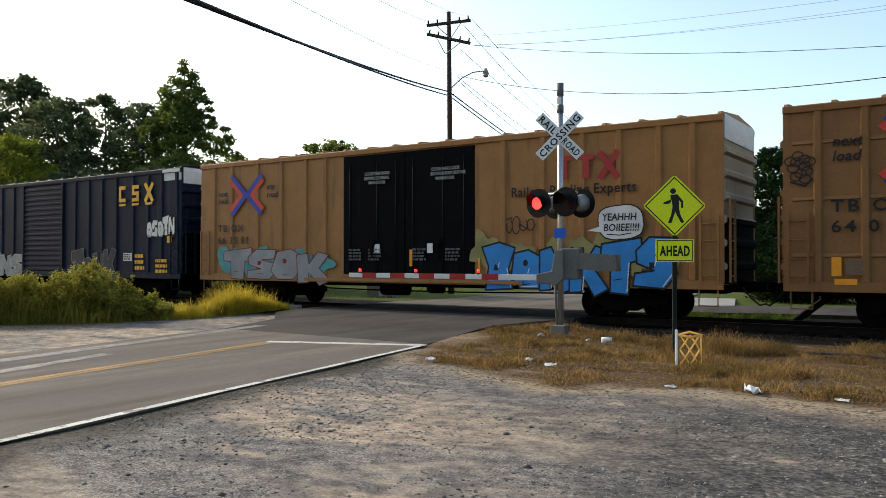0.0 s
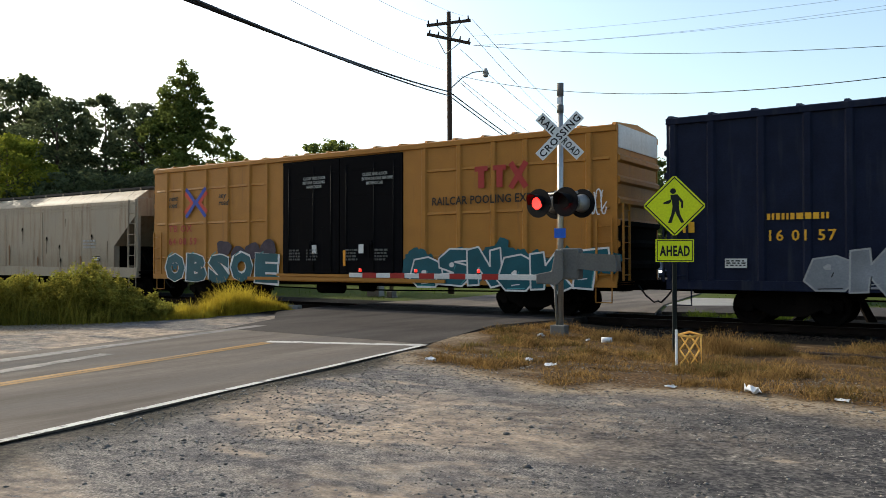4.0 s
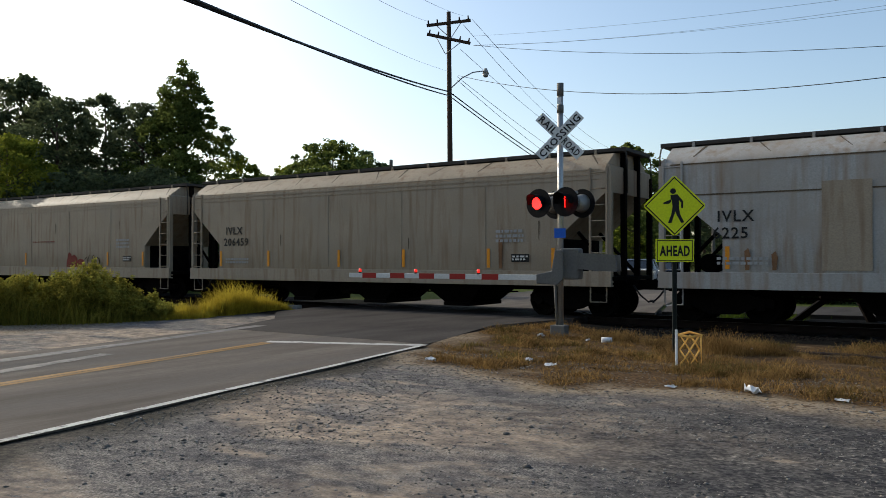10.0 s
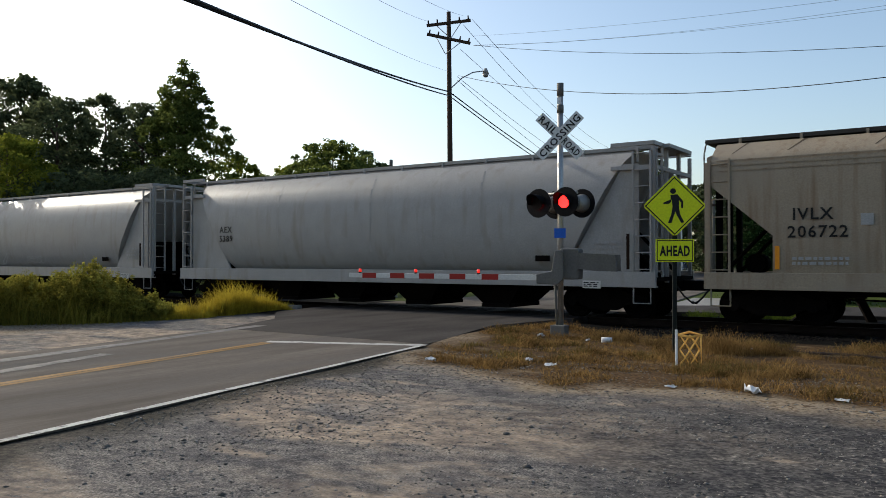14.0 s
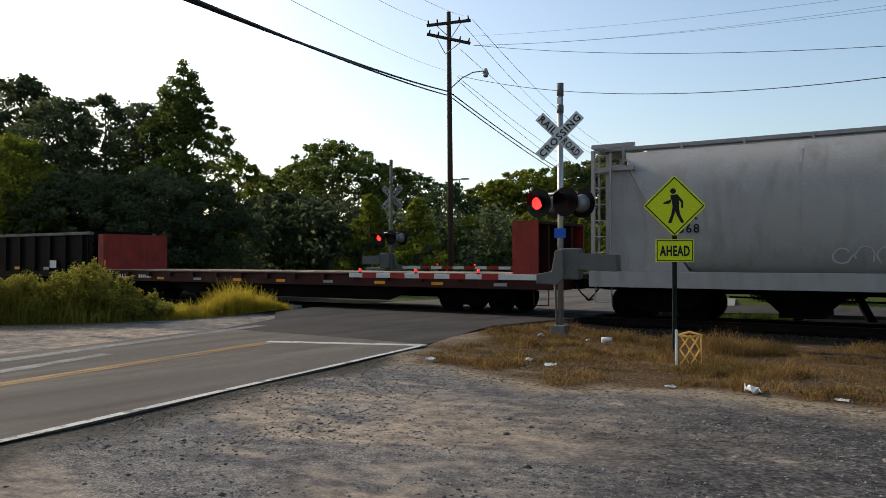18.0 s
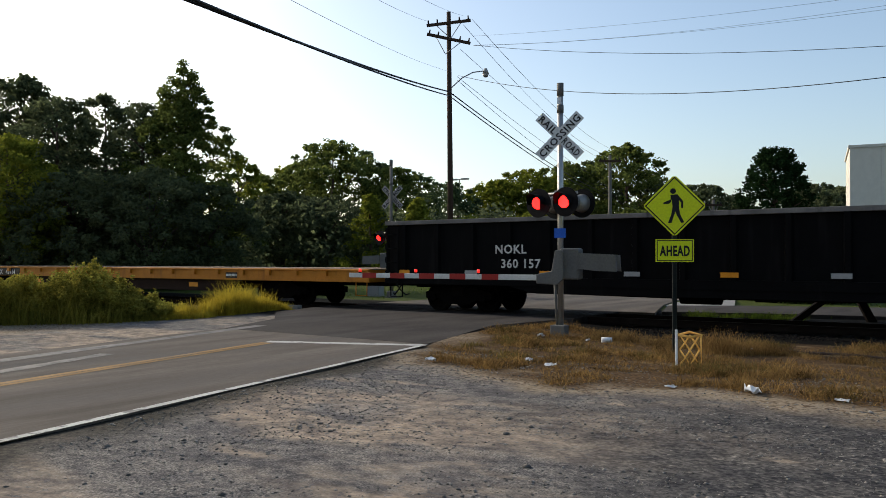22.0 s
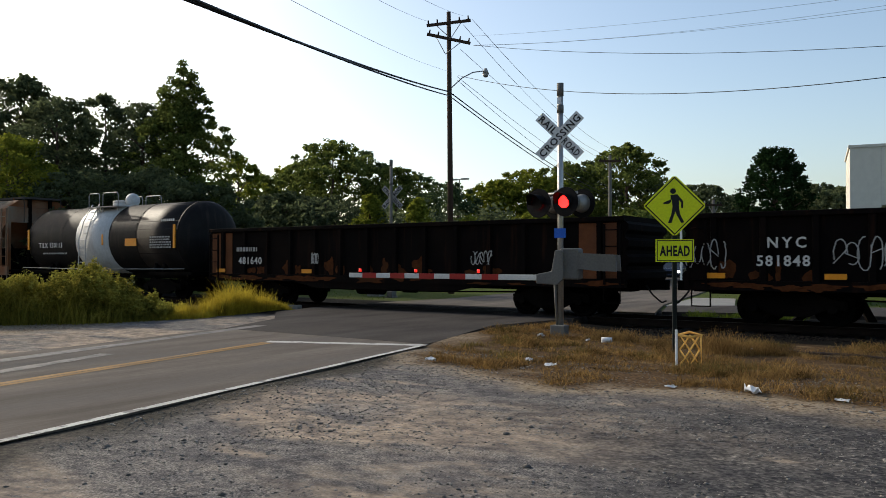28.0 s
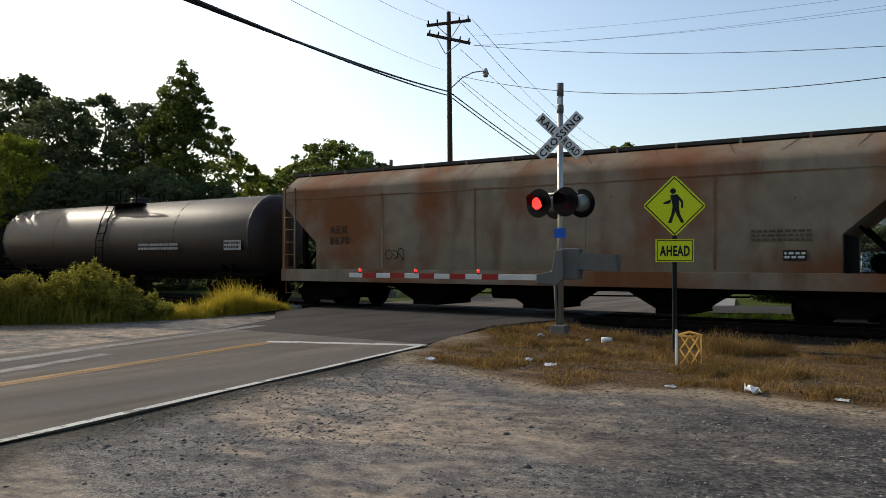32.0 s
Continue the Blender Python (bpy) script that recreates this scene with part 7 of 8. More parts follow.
def tree(x, y, h, w, style, leaf, seed):
    rnd = random.Random(seed)
    kinds = {"round": "broadleaf tree with a ragged rounded crown", "cone": "broadleaf tree with a tall pointed crown", "column": "dark narrow evergreen with a pointed top"}
    tint = {"leaf": "green", "leafblue": "deep green", "leafyellow": "yellow-green", "leafdark": "shaded dark green", "needle": "dark green"}[leaf]
    z0 = ground_height(x, y)
    t = thing("tree", pose(x, y, z0), f"{tint} {kinds[style]}", "tree", "trees beyond the track")
    low = 0.02 if style == "column" else 0.10
    bm = B()
    tube(bm, [(0, 0, -0.4), (0.1, 0.05, h * 0.3), (-0.1, 0.1, h * 0.6), (0, 0, h * 0.93)], [h * 0.022 + 0.06, h * 0.018, h * 0.011, 0.03], 8)
    part("trunk", bm, "bark", t)

    def radius(k):
        if style == "cone":
            return w / 2 * (min(0.6, (1 - k) * 0.95 + 0.03) if h > 10 else min(1.0, (1 - k) * 1.12 + 0.03)) * (0.93 + 0.07 * math.sin(k * 23))
        if style == "column":
            return w / 2 * min(1.0, 0.85 + k, (1 - k) * 2.2 + 0.34) * (0.93 + 0.07 * math.sin(k * 31))
        return w / 2 * math.sqrt(max(0.02, 1 - (2 * (k - 0.42) / 1.17) ** 2))
    tall_cone = style == "cone" and h > 10
    n = int((1.45 if tall_cone else 1.0) * (50 + w * h * (6.0 if style == "column" else 0.62)) * (1.5 if x < -36 and y < 10 and style == "round" else 1.0))
    size = max(0.13, 0.0034 * math.hypot(x, y + 21.1))
    centres, limbs = [], B()
    for i in range(n):
        k = 1 - rnd.random() ** 0.7 if tall_cone else rnd.random() ** 0.9
        a = rnd.uniform(0, 2 * math.pi)
        rr = radius(k) * rnd.uniform(0.1, 1.0) ** 0.5
        cr = min(min(max(w * 0.15, 0.5), 1.25) * rnd.uniform(0.4, 0.95), radius(k) * 0.6 + 0.25)
        if tall_cone:
            cr = min(rnd.uniform(0.32, 0.82), radius(k) * 0.45 + 0.2)
            rr *= 0.9 + 0.1 * math.sin(a * 3 + k * 9)
        c = (rr * math.cos(a), rr * math.sin(a), h * (low + (0.97 - low) * k) - cr * 0.3)
        centres.append((*c, cr))
        if i % (4 if tall_cone else 9) == 0:
            tube(limbs, [(0, 0, max(0.5, c[2] - rr * 0.8)), (c[0] * 0.5, c[1] * 0.5, c[2] - rr * 0.25), (c[0], c[1], c[2])], [0.07, 0.045, 0.015], 5)
    for i in range(int(n * (0.45 if tall_cone else 0.8))):
        k, a = (1 - rnd.random() ** 0.7 if tall_cone else rnd.random() ** 0.8), rnd.uniform(0, 2 * math.pi)
        rr = radius(k) * rnd.uniform(0.9, 1.12)
        centres.append((rr * math.cos(a), rr * math.sin(a), h * (low + (0.98 - low) * k), rnd.uniform(0.18, 0.5)))
    centres.append((0, 0, h - 0.35, 0.35))
    tagged(part("branchwork", limbs, "bark", t), kind="stuff")
    per = int(min(150, max(65, 5.0 * (min(max(w * 0.15, 0.5), 1.25) / size) ** 2)))
    if tall_cone:
        per = 210
    part("crown", quick_quads("crown", leaf_cloud(seed, centres, per, size, 0.68), leaf), None, t)
    return t


TREES = [
    (-52.8, 3.5, 12.5, 7.1, "round", "leafdark"),
    (-52.6, 7.3, 13.9, 6.7, "round", "leafdark"),
    (-44.1, 4.6, 11.1, 5.6, "round", "leafdark"),
    (-46.3, 9.1, 12.2, 6.4, "round", "leafdark"),
    (-41.8, 8.6, 11.2, 4.7, "round", "leafdark"),
    (-38.9, 9.3, 13.4, 13.4, "cone", "leaf"),
    (-47.8, 21.4, 9.7, 4.5, "round", "leafyellow"),
    (-42.4, 0.9, 8.3, 6.0, "round", "leafyellow"),
    (-40.4, 3.4, 6.5, 7.9, "round", "leafdark"),
    (-37.1, 5.7, 6.5, 7.4, "round", "leafdark"),
    (-36.0, 8.8, 5.9, 6.0, "round", "leafdark"),
    (-52.0, 28.2, 9.0, 7.1, "round", "leaf"),
    (-54.2, 34.0, 10.6, 7.0, "round", "leafyellow"),
    (-45.8, 30.0, 11.8, 9.1, "round", "leaf"),
    (-46.1, 34.6, 11.4, 6.2, "round", "leafblue"),
    (-40.1, 31.4, 9.2, 6.5, "round", "leaf"),
    (-42.1, 37.3, 9.2, 5.0, "round", "leafblue"),
    (-45.5, 47.1, 9.5, 8.0, "round", "leafblue"),
    (-42.1, 20.5, 6.4, 7.1, "round", "leafdark"),
    (-38.8, 21.4, 6.1, 8.1, "round", "leafdark"),
    (-33.0, 19.3, 5.9, 4.6, "cone", "leafyellow"),
    (-29.3, 19.4, 5.5, 4.7, "cone", "leafyellow"),
    (-32.9, 31.5, 4.9, 5.7, "round", "leafyellow"),
    (-32.4, 26.9, 4.3, 4.7, "round", "leaf"),
    (-42.8, 52.5, 9.9, 9.0, "round", "leafyellow"),
    (-39.5, 53.6, 11.0, 10.3, "round", "leafyellow"),
    (-38.2, 59.3, 12.2, 9.3, "round", "leaf"),
    (-38.8, 68.5, 13.2, 9.8, "round", "leafdark"),
    (-32.6, 63.1, 14.3, 10.4, "round", "leaf"),
    (-31.1, 68.9, 11.3, 7.9, "round", "leafdark"),
    (-27.8, 32.5, 5.1, 5.1, "round", "leafyellow"),
    (-22.9, 29.8, 4.4, 3.5, "cone", "leafyellow"),
    (-24.0, 42.3, 5.8, 5.9, "round", "leaf"),
    (-30.6, 84.9, 11.7, 11.1, "round", "leafdark"),
    (-31.8, 102.2, 11.3, 10.8, "round", "leafdark"),
    (-31.1, 76.1, 10.1, 10.4, "round", "leafdark"),
    (-11.3, 34.0, 8.8, 4.4, "column", "needle"),
    (-19.6, 98.4, 11.7, 12.5, "round", "leafdark"),
    (-17.1, 106.1, 11.8, 10.3, "round", "leafdark"),
    (-18.6, 56.8, 5.1, 4.6, "round", "leafdark"),
    (-13.4, 60.4, 4.3, 6.1, "round", "leafdark"),
    (-8.1, 33.7, 3.8, 3.5, "round", "leafdark"),
    (-17.5, 57.6, 3.5, 4.0, "round", "leafdark"),
    (-7.3, 43.9, 4.2, 5.2, "round", "leafdark"),
    (-25.0, 39.2, 4.4, 6.5, "round", "leafyellow"),
    (-32.9, 36.3, 4.5, 6.2, "round", "leafyellow"),
]
GROWN = [tree(*row, 300 + i) for i, row in enumerate(TREES)]

# undergrowth and far woods close the view behind the trees
rnd = random.Random(77)
cen = []
for i in range(620):
    a = rnd.uniform(-66, -2)
    d = rnd.uniform(52, 74) if a < -28 else rnd.uniform(78, 105)
    if -23 < a < -12:
        continue
    x, y = math.sin(radians(a)) * d, -21 + math.cos(radians(a)) * d
    cen.append((x, y, rnd.uniform(0.2, 4.6), rnd.uniform(1.0, 1.9)))
tagged(new("undergrowth", quick_quads("undergrowth", leaf_cloud(77, cen, 90, 0.28, 0.9), "leafdark")), "dense dark green undergrowth below the trees", "bushes", kind="stuff")
cen = []
for i in range(520):
    a = rnd.uniform(-75, 20)
    d = rnd.uniform(150, 200)
    x, y = math.sin(radians(a)) * d, -21 + math.cos(radians(a)) * d
    cen.append((x, y, rnd.uniform(0, 11.5) * (0.75 + 0.25 * math.sin(a * 0.9)), rnd.uniform(1.8, 3.4)))
tagged(new("far_woods", quick_quads("far_woods", leaf_cloud(63, cen, 70, 0.7, 0.9), "leafblue")), "distant line of dark green woods", "woods", kind="stuff")

cen = [(rnd.uniform(-7.6, -4.2), rnd.uniform(10.6, 13.5), rnd.uniform(0.1, 1.1), rnd.uniform(0.3, 0.6)) for _ in range(240)]
cen += [(rnd.uniform(-4.2, 14), rnd.uniform(17.0, 20.0), rnd.uniform(0.1, 1.6), rnd.uniform(0.35, 0.7)) for _ in range(260)]
tagged(new("low_scrub", quick_quads("low_scrub", leaf_cloud(91, cen, 160, 0.09, 0.8), "scrub")), "dark hedge of scrub beyond the asphalt lane", "bushes", kind="stuff")

# ---- weeds, grass, stones, litter ----


def blades(name, spots, leaf, label, seed, category="grass", lie=(0.9, 1.35), droop=0.45, width=0.005):
    """Bent blades: spots are (x, y, length, spread, count); lie is the angle from the ground at the root, droop the bend."""
    rng = np.random.default_rng(seed)
    sp = np.array(spots, dtype=float)
    sp = np.repeat(sp, sp[:, 4].astype(int), axis=0)
    n = len(sp)
    xy = sp[:, :2] + rng.normal(size=(n, 2)) * sp[:, 3:4]
    z = np.array([ground_height(px, py) for px, py in xy]) - 0.01
    root = np.column_stack([xy, z])
    a, e = rng.uniform(0, 2 * math.pi, n), rng.uniform(lie[0], lie[1], n)
    ln = sp[:, 2] * rng.uniform(0.45, 1.15, n)
    out = np.column_stack([np.cos(a), np.sin(a), np.zeros(n)])
    side = np.column_stack([-np.sin(a), np.cos(a), np.zeros(n)])
    up = np.array([0, 0, 1.0])

    def step(p, angle, k):
        return p + out * (np.cos(angle) * ln * k)[:, None] + up * (np.sin(angle) * ln * k)[:, None]
    bend = droop * rng.uniform(0.4, 1.4, n)
    p1 = step(root, e, 0.4)
    p2 = step(p1, e - bend, 0.33)
    p3 = step(p2, e - 2 * bend, 0.27)
    wd = (width * rng.uniform(0.6, 1.4, n))[:, None]
    quads = [np.stack([u - side * wd * i, u + side * wd * i, v + side * wd * j, v - side * wd * j], axis=1) for u, v, i, j in ((root, p1, 1, 0.9), (p1, p2, 0.9, 0.6), (p2, p3, 0.6, 0.1))]
    return tagged(new(name, quick_quads(name, np.concatenate(quads), leaf)), label, category, kind="stuff")


rnd = random.Random(5)
spots, half_dry = [], []
while len(spots) + len(half_dry) < 3000:
    x, y = rnd.uniform(-9, 6), rnd.uniform(-12.3, -3.9)
    w = 0.9 * noise.noise((x * 0.55, y * 0.55, 3)) + 0.5 * noise.noise((x * 1.7, y * 1.7, 5))
    edge = min(y + 11.3 + 0.12 * (x + 4.6), (x + 7.6 + 0.45 * (y + 10)) * 0.9)
    thick = 0.8 * noise.noise((x * 0.9, y * 0.9, 9)) + 0.9 * noise.noise((x * 2.4, y * 2.4, 4)) + 0.1
    thick -= 1.3 * math.exp(-((y + 7.3 + 0.1 * x) / 0.45) ** 2) * smooth(-4.6, -3.6, x) + 0.5 * smooth(-4.9, -4.2, y) * (x > -5.4)
    if edge + w > 0.2 and thick > 0.06:
        row = (x, y, rnd.uniform(0.07, 0.22) * (0.6 + 1.3 * thick), 0.09, int(14 + 50 * thick))
        (half_dry if noise.noise((x * 0.7, y * 0.7, 31)) + 0.4 * rnd.uniform(-1, 1) > 0.35 else spots).append(row)
blades("dry_grass", spots, "drygrass", "matted dry straw-coloured grass on bare soil", 6, lie=(0.1, 1.35), droop=0.6, width=0.0042)
blades("half_dry_grass", half_dry, "olivegrass", "half-dry olive grass among the straw", 7, lie=(0.2, 1.35), droop=0.55, width=0.004)
TUFTS = ((-6.4, -5.8, 0.42, 8), (-6.1, -5.6, 0.50, 8), (-5.85, -5.5, 0.36, 6), (-4.05, -6.7, 0.66, 10), (-3.8, -6.75, 0.74, 12), (-3.55, -6.6, 0.66, 10), (-3.25, -6.4, 0.56, 10), (-3.0, -6.5, 0.42, 8),
         (-2.4, -6.7, 0.22, 4), (-1.7, -7.0, 0.34, 6), (-1.45, -7.1, 0.26, 4), (-0.5, -7.1, 0.24, 4), (0.3, -7.2, 0.36, 6), (-7.0, -6.1, 0.26, 5), (-5.2, -6.2, 0.2, 3), (-4.6, -6.3, 0.24, 4))
spots = [(x + rnd.gauss(0, 0.13), y + rnd.gauss(0, 0.13), 0.7 * h * rnd.uniform(0.5, 1.05), 0.09, 60) for x, y, h, k in TUFTS for _ in range(k)]
blades("dry_weeds", spots, "drygrass", "taller clumps of dry yellow weeds", 8, lie=(0.95, 1.5), droop=0.35, width=0.0028)
spots = [(x + rnd.gauss(0, 0.22), y + rnd.gauss(0, 0.1), rnd.uniform(0.12, 0.34), 0.10, 50) for x, y in ((-6.9, 2.2), (-6.6, 2.3), (-6.0, 2.45), (-5.6, 2.5), (-5.2, 2.6), (-4.9, 2.6), (-4.6, 2.7)) for _ in range(4)]
blades("verge_grass", spots, "lawn", "low green grass at the edge of the asphalt lane", 18, lie=(0.8, 1.5), droop=0.35, width=0.006)
rnd = random.Random(9)


def along(pts, k):
    """The point and the height at share k of a line of (x, y, height)."""
    u = min(k, 0.9999) * (len(pts) - 1)
    i = int(u)
    return tuple(p + (q - p) * (u - i) for p, q in zip(pts[i], pts[i + 1]))


GOLD, WEEDS = [(-18.04, -7.71, 0.12), (-17.88, -7.11, 0.50), (-17.96, -6.39, 0.82), (-18.16, -5.42, 0.90), (-18.25, -4.59, 0.78), (-18.55, -3.51, 0.50), (-19.10, -2.11, 0.18)], [(-20.43, -11.72, 1.45), (-20.10, -11.10, 1.40), (-19.70, -10.63, 1.40), (-19.30, -10.14, 1.45), (-18.77, -9.57, 1.62), (-18.53, -9.19, 1.20), (-18.28, -8.80, 0.95), (-18.13, -8.24, 0.50), (-18.00, -7.68, 0.20)]
spots = []
for _ in range(520):
    k, d = rnd.random(), rnd.random() * 1.4
    x, y, h = along(GOLD, k)
    tuft = 0.8 + 0.75 * noise.noise((x * 2.6, y * 2.6 + d, 7))
    spots.append((x - 0.56 * d + rnd.gauss(0, 0.1), y + 0.83 * d, h * rnd.uniform(0.7, 1.3) * tuft, 0.09, 34))
blades("golden_grass", spots, "goldgrass", "tall golden grass along the road shoulder", 10, lie=(0.75, 1.5), droop=0.33, width=0.007)
spots, cen, tips = [], [], []
for _ in range(1300):
    k, d = rnd.random(), rnd.random() * 1.6
    x, y, h = along(WEEDS, k)
    tall_here = h * (0.74 + 0.35 * noise.noise((x * 1.5, y * 1.5 + d, 2))) * rnd.uniform(0.7, 1.1)
    x, y = x - 0.56 * d + rnd.gauss(0, 0.15), y + 0.83 * d + rnd.gauss(0, 0.1)
    spots.append((x, y, tall_here * rnd.uniform(0.4, 0.85), 0.12, 14))
    if rnd.random() < 0.55:
        cen.append((x, y, tall_here * rnd.uniform(0.1, 1.0) ** 0.7, rnd.uniform(0.07, 0.24) * (0.4 + 0.6 * h / 1.6)))
    if rnd.random() < 0.35:
        tips.append((x, y, tall_here * rnd.uniform(0.85, 1.05), rnd.uniform(0.05, 0.12)))
blades("green_weeds", spots, "weed", "rank green weeds beside the gravel", 12, "weeds", lie=(0.9, 1.55), droop=0.26, width=0.009)
tagged(new("weed_leaves", quick_quads("weed_leaves", leaf_cloud(77, cen, 420, 0.05, 1.0), "weed")), "leafy green weed thicket by the track", "weeds", kind="stuff")
tagged(new("weed_tips", quick_quads("weed_tips", leaf_cloud(78, tips, 150, 0.045, 1.6), "weedtip")), "yellowing flower heads above the weeds", "weeds", kind="stuff")
spots = [(rnd.uniform(-60, 25), rnd.uniform(3.5, 16), 0.18, 0.35, 10) for _ in range(900)]
spots = [s for s in spots if not -19.5 < s[0] + 0.19 * s[1] < -7.0 and not (-10.5 < s[0] < -6.2 and 4.8 < s[1] < 12.6)]
blades("far_lawn", spots, "lawn", "green grass verge beyond the track", 14, width=0.008)


def stones(name, n, region, rmin, rmax, material, label, seed, patchy=0.0):
    """Loose broken stones, thicker where a slow noise is high."""
    rng = np.random.default_rng(seed)
    spot = []
    while len(spot) < n:
        x, y = rng.uniform(*region[0]), rng.uniform(*region[1])
        if x < -7.05 - 0.19 * (y + 17) + 0.2:
            continue
        if patchy and noise.noise((x * 0.7, y * 0.7, 21)) + 0.6 * noise.noise((x * 2.3, y * 2.3, 22)) < rng.uniform(-1, 1) * patchy:
            continue
        spot.append((x, y, ground_height(x, y)))
    p = np.array(spot)
    r = rmin + (rmax - rmin) * rng.random(n) ** 4.5
    p[:, 2] += r * 0.15
    rot = rng.uniform(0, 6.28, n)
    co = np.zeros((n, 6, 3))
    for i in range(4):
        q = r * rng.uniform(0.6, 1.3, n)
        co[:, i] = p + np.column_stack([q * np.cos(rot + i * math.pi / 2), q * np.sin(rot + i * math.pi / 2), rng.uniform(-0.25, 0.25, n) * r])
    co[:, 4] = p + np.column_stack([rng.uniform(-0.4, 0.4, n) * r, rng.uniform(-0.4, 0.4, n) * r, r * rng.uniform(0.2, 0.6, n)])
    co[:, 5] = p - np.column_stack([np.zeros(n), np.zeros(n), r * 0.6])
    tri = np.array([t for i in range(4) for t in ((i, (i + 1) % 4, 4), ((i + 1) % 4, i, 5))])
    faces = (tri[None] + 6 * np.arange(n)[:, None, None]).reshape(-1, 3)
    me = bpy.data.meshes.new(name)
    me.vertices.add(n * 6)
    me.vertices.foreach_set("co", co.astype(np.float32).ravel())
    me.loops.add(len(faces) * 3)
    me.loops.foreach_set("vertex_index", faces.astype(np.int32).ravel())
    me.polygons.add(len(faces))
    me.polygons.foreach_set("loop_start", np.arange(0, len(faces) * 3, 3, dtype=np.int32))
    me.update(calc_edges=True)
    me.materials.append(M[material])
    return tagged(new(name, me), label, "gravel", kind="stuff")


stones("gravel", 34000, ((-9, 3.5), (-19.5, -9.5)), 0.004, 0.021, "mixedstone", "loose grey gravel stones on the lot", 15, 0.45)
stones("coarse_gravel", 550, ((-9, 3.5), (-19, -9.0)), 0.010, 0.042, "mixedstone", "larger broken stones scattered on the lot", 16, 0.3)
stones("edge_rubble", 1600, ((-8.6, -5.2), (-19, -9.2)), 0.010, 0.03, "mixedstone", "broken asphalt crumbs along the road edge", 19, 0.6)
stones("ballast_stones", 3500, ((-7, 6), (-3.6, -1.2)), 0.02, 0.06, "ballast", "dark ballast stones along the track", 17)


def litter(x, y, w, d, h, label, seed, material="litter"):
    rnd = random.Random(seed)
    bm = B()
    n = 4
    g = [[bm.verts.new(((i / n - 0.5) * w + rnd.gauss(0, 0.012), (j / n - 0.5) * d + rnd.gauss(0, 0.012), h * rnd.random())) for i in range(n + 1)] for j in range(n + 1)]
    for j in range(n):
        for i in range(n):
            bm.faces.new((g[j][i], g[j][i + 1], g[j + 1][i + 1], g[j + 1][i]))
    ob = new("litter", mesh_of("litter", bm, material))
    md = ob.modifiers.new("thick", "SOLIDIFY")
    md.thickness = 0.006
    ob.matrix_basis = pose(x, y, ground_height(x, y) + 0.012, 0, 0, rnd.uniform(0, 180))
    return tagged(ob, label, "litter", "litter on the ground")


cup = new("paper_cup", mesh_of("paper_cup", cyl(B(), (-0.1, 0, 0.055), (0.1, 0, 0.06), 0.055, 16, 0.045), "litter"))
cup.matrix_basis = pose(-6.1, -6.45, ground_height(-6.1, -6.45) + 0.02, 0, 0, 30)
tagged(cup, "white paper cup lying in dry grass", "cup")
litter(-2.3, -11.2, 0.30, 0.16, 0.09, "crumpled white paper on dry grass", 1)
litter(-5.96, -9.9, 0.13, 0.1, 0.05, "scrap of white paper on dry grass", 2)
litter(-5.4, -10.3, 0.15, 0.1, 0.05, "scrap of white paper on dry grass", 3)
litter(-6.6, -6.2, 0.12, 0.08, 0.05, "scrap of white paper near the mast", 4)
litter(-7.65, -6.2, 0.14, 0.1, 0.08, "scrap of white paper near the mast", 5)
litter(-7.15, -10.9, 0.14, 0.1, 0.07, "torn white wrapper on gravel", 6)
litter(-3.25, -11.3, 0.14, 0.08, 0.03, "torn white wrapper on dirt", 7)
litter(-1.35, -11.2, 0.14, 0.1, 0.03, "scrap of white paper on dirt", 8)
litter(-19.2, -8.6, 0.3, 0.2, 0.05, "scrap of white paper beside the weeds", 9)
litter(-18.3, -8.2, 0.2, 0.15, 0.04, "scrap of white paper beside the weeds", 10)
litter(-3.5, -6.4, 0.25, 0.14, 0.1, "scrap of white plastic in the weeds", 11)
frame_stand = thing("timber_frame", pose(-3.5, 2.3, -0.1, 0, 0, 24), "dark leaning timber frame beyond the track", "timber frame")
part("leaning_beam", prism(B(), [(-0.95, 0.0), (-0.70, 0.0), (0.1, 0.62), (-0.1, 0.66)], "y", -0.09, 0.09), "tie", frame_stand)
part("leaning_beam", prism(B(), [(0.98, 0.0), (1.2, 0.0), (0.86, 0.66), (0.66, 0.66)], "y", -0.09, 0.09), "tie", frame_stand)
part("cross_beam", box(B(), -0.2, 0.95, -0.10, 0.10, 0.62, 0.76), "tie", frame_stand, bevel=0.01)
cb = new("concrete_block", mesh_of("concrete_block", box(B(), -0.22, 0.22, -0.12, 0.12, 0, 0.13), "paleconcrete"))
cb.matrix_basis = pose(-19.2, -1.6, -0.1, 0, 0, 12)
tagged(cb, "small pale concrete block at the crossing edge", "block")
bm = B()
tube(bm, [(x, y, ground_height(x, y) + z) for x, y, z in ((-3.9, -5.6, 0.01), (-3.2, -6.0, 0.04), (-2.6, -6.1, 0.03), (-1.8, -6.4, 0.06), (-0.8, -6.6, 0.03), (0.2, -6.4, 0.05))], [0.012, 0.022, 0.024, 0.02, 0.016, 0.01], 7)
tagged(new("fallen_branch", mesh_of("fallen_branch", bm, "bark")), "thin dark fallen branch in the dry grass", "branch")


# ---- what moves ----
PERIOD, FIRST = 1.185, -0.03


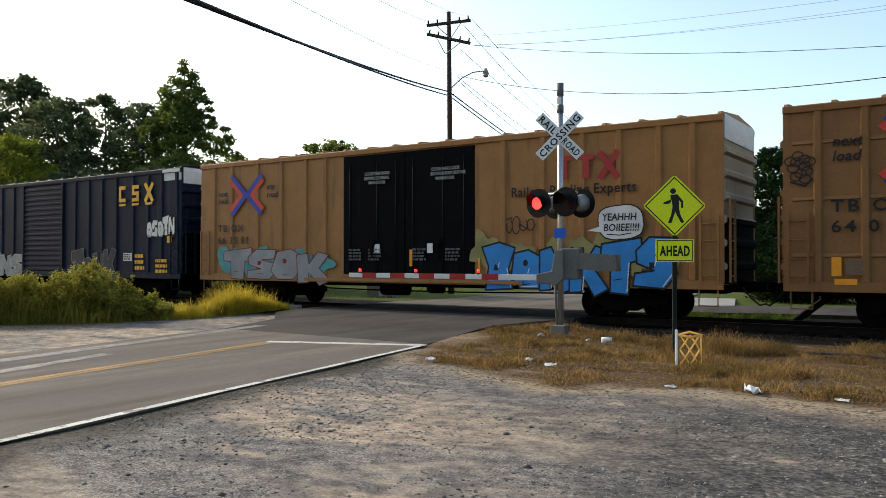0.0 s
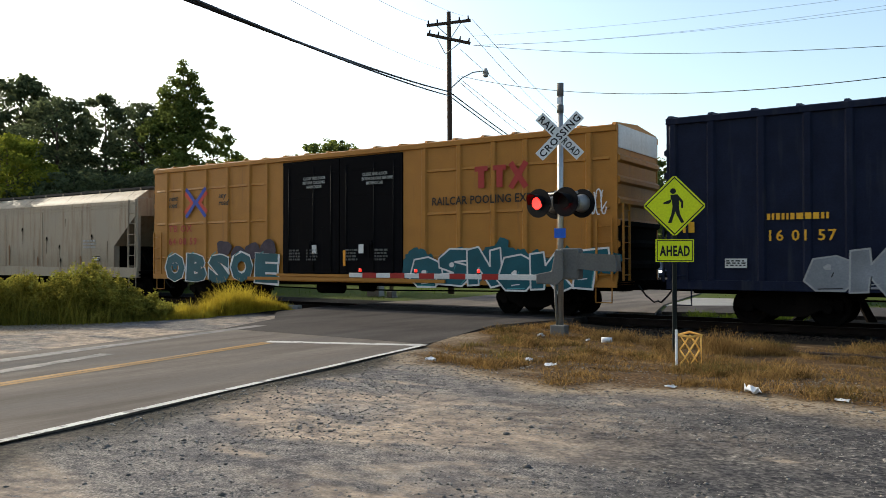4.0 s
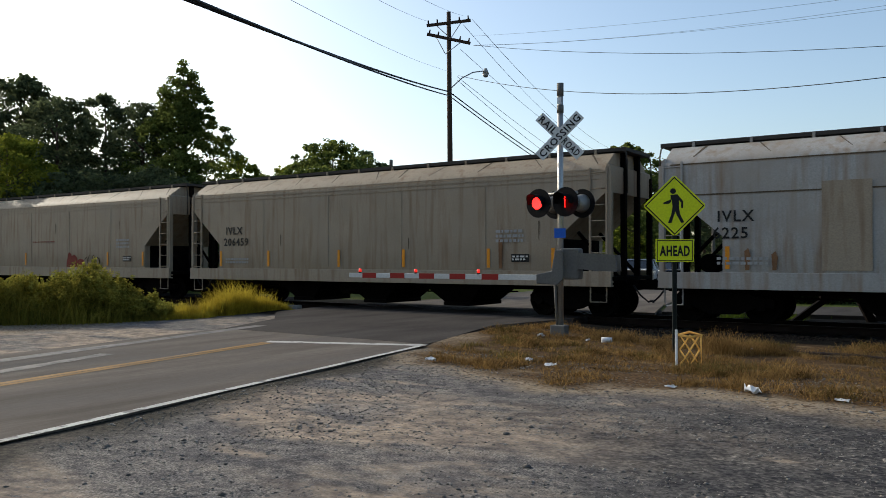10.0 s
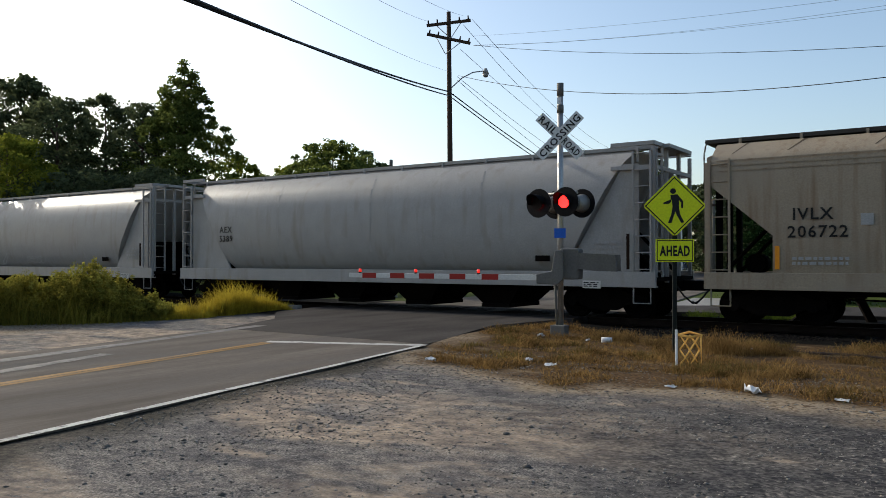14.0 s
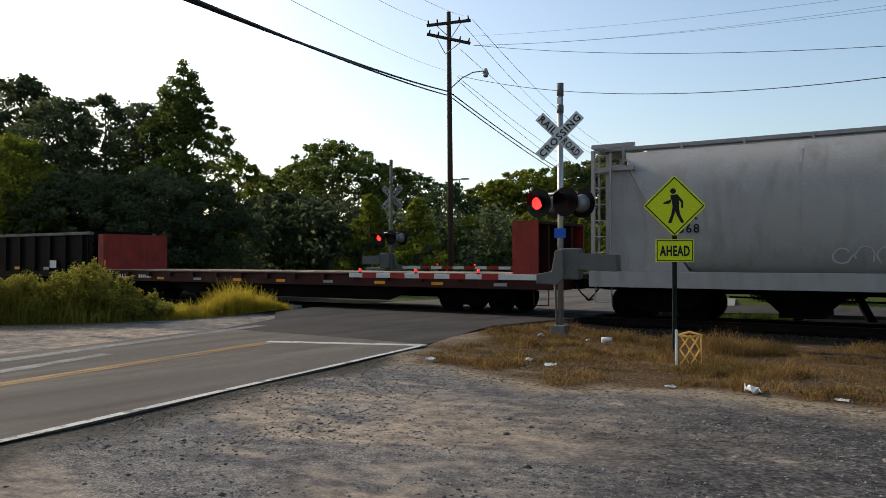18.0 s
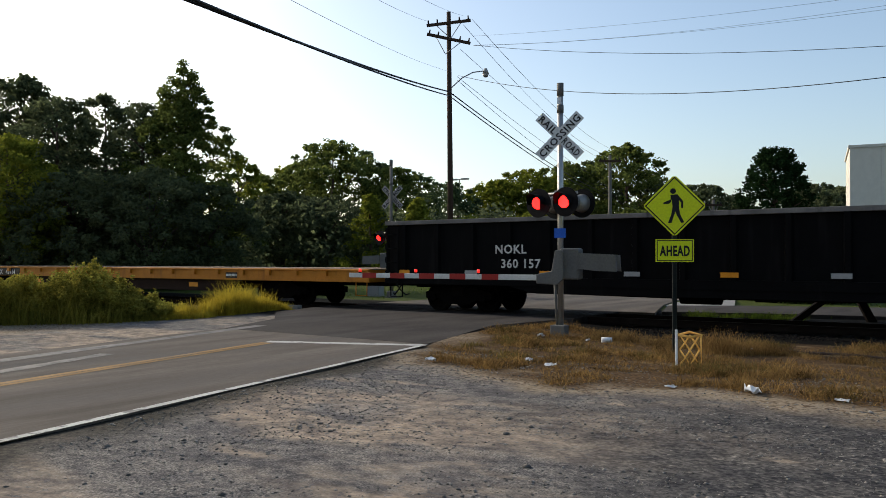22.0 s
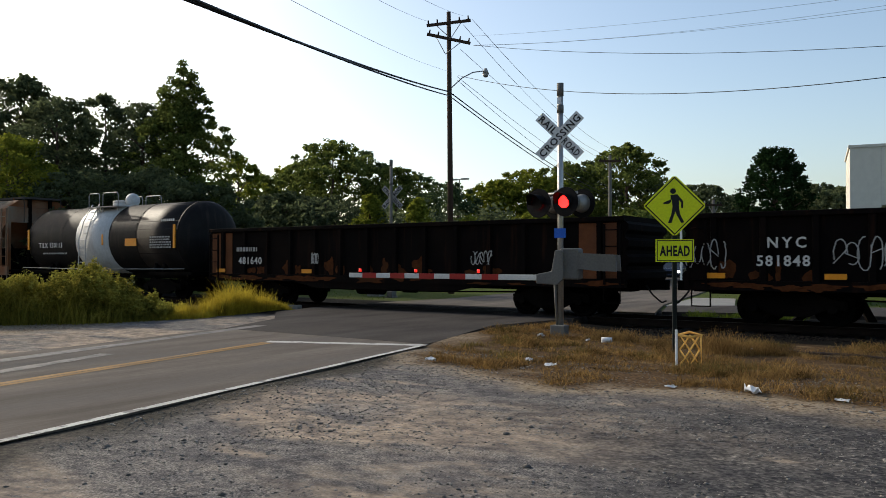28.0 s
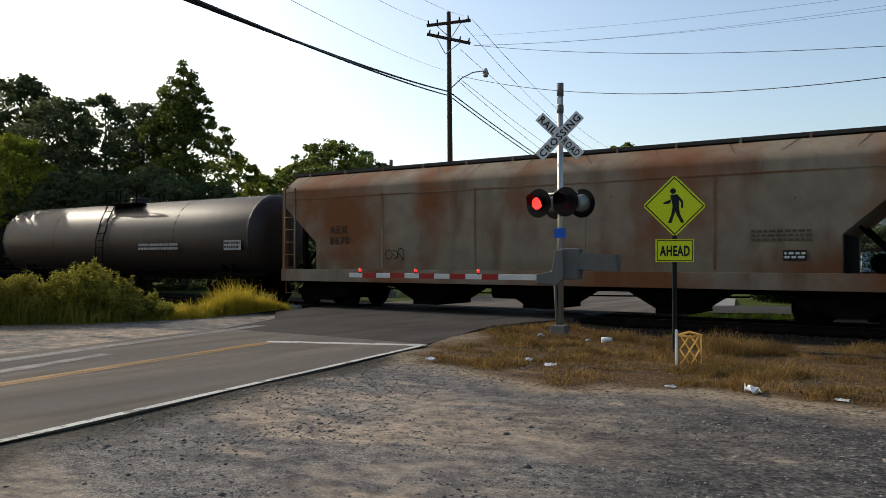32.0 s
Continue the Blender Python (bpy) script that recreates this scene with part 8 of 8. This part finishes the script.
def lamp_rows(left):
    """The element faces the road while its lamp is lit, and turns away between."""
    rows, lit_now = [], None

    def facing(t):
        if 11.3 < t < 13.55 or 28.75 < t < 31.2:
            return False
        k = ((t - FIRST) % PERIOD)
        return k < 0.745 if left else k > 0.60
    t = 0.0
    step = 1 / 30
    while t <= 32.0001:
        want = facing(t)
        if lit_now is None:
            rows.append((t, 0 if want else 180))
        elif want != lit_now:
            a, b = (180, 0) if want else (0, 180)
            rows += [(t - 3 * step, a), (t - 2 * step, a + (b - a) / 3), (t - step, a + (b - a) * 2 / 3), (t, b)]
        lit_now = want
        t += step
    rows.append((32.0 if rows[-1][0] < 31.96 else 32.2, rows[-1][1]))
    out = []
    for t, a in rows:
        if t >= 0 and (not out or t > out[-1][0] + 0.01):
            out.append((t, a))
    return out


def motions():
    for car, x in TRAIN:
        walk(car, [(t, pose(x + run(t), 0, 0)) for t in range(0, 33, 2)])
    # wheels roll on their cars while these pass the place
    for w, x in WHEELSETS:
        at = next(p for car, p in TRAIN if car == w.parent) + x
        times = [32.0 * i / 480 for i in range(481)]
        times = [0.0] + [t for t in times if -70 < at + run(t) < 30 and 0 < t < 32] + [32.0]
        turned, rows, last = 0.0, [], times[0]
        for t in times:
            turned += math.degrees((run(t) - run(last)) / 0.42) if t - last < 0.1 else 0.0
            rows.append((t, pose(x, 0, 0.42, 0, turned % 360, 0)))
            last = t
        walk(w, rows)
    for lamps in (NEAR_LAMPS, FAR_LAMPS):
        for e, side in lamps:
            left = side < 0 if lamps is NEAR_LAMPS else side > 0
            walk(e, [(t, pose(0, -0.03, 0, 0, 0, a)) for t, a in lamp_rows(left)])
    tall = GROWN[5]
    x, y, z = tall.location
    sway = (0.5, 0.0, 0.0, -0.1, -0.3, 0.1, -0.3, 0.5, 0.3, 0.1, 0.4, 0.0, 0.3, 0.1, -0.2, -0.2, -0.2)
    walk(tall, [(2 * i, pose(x, y, z, 0.3 * a, 0.9 * a, 0)) for i, a in enumerate(sway)])


motions()
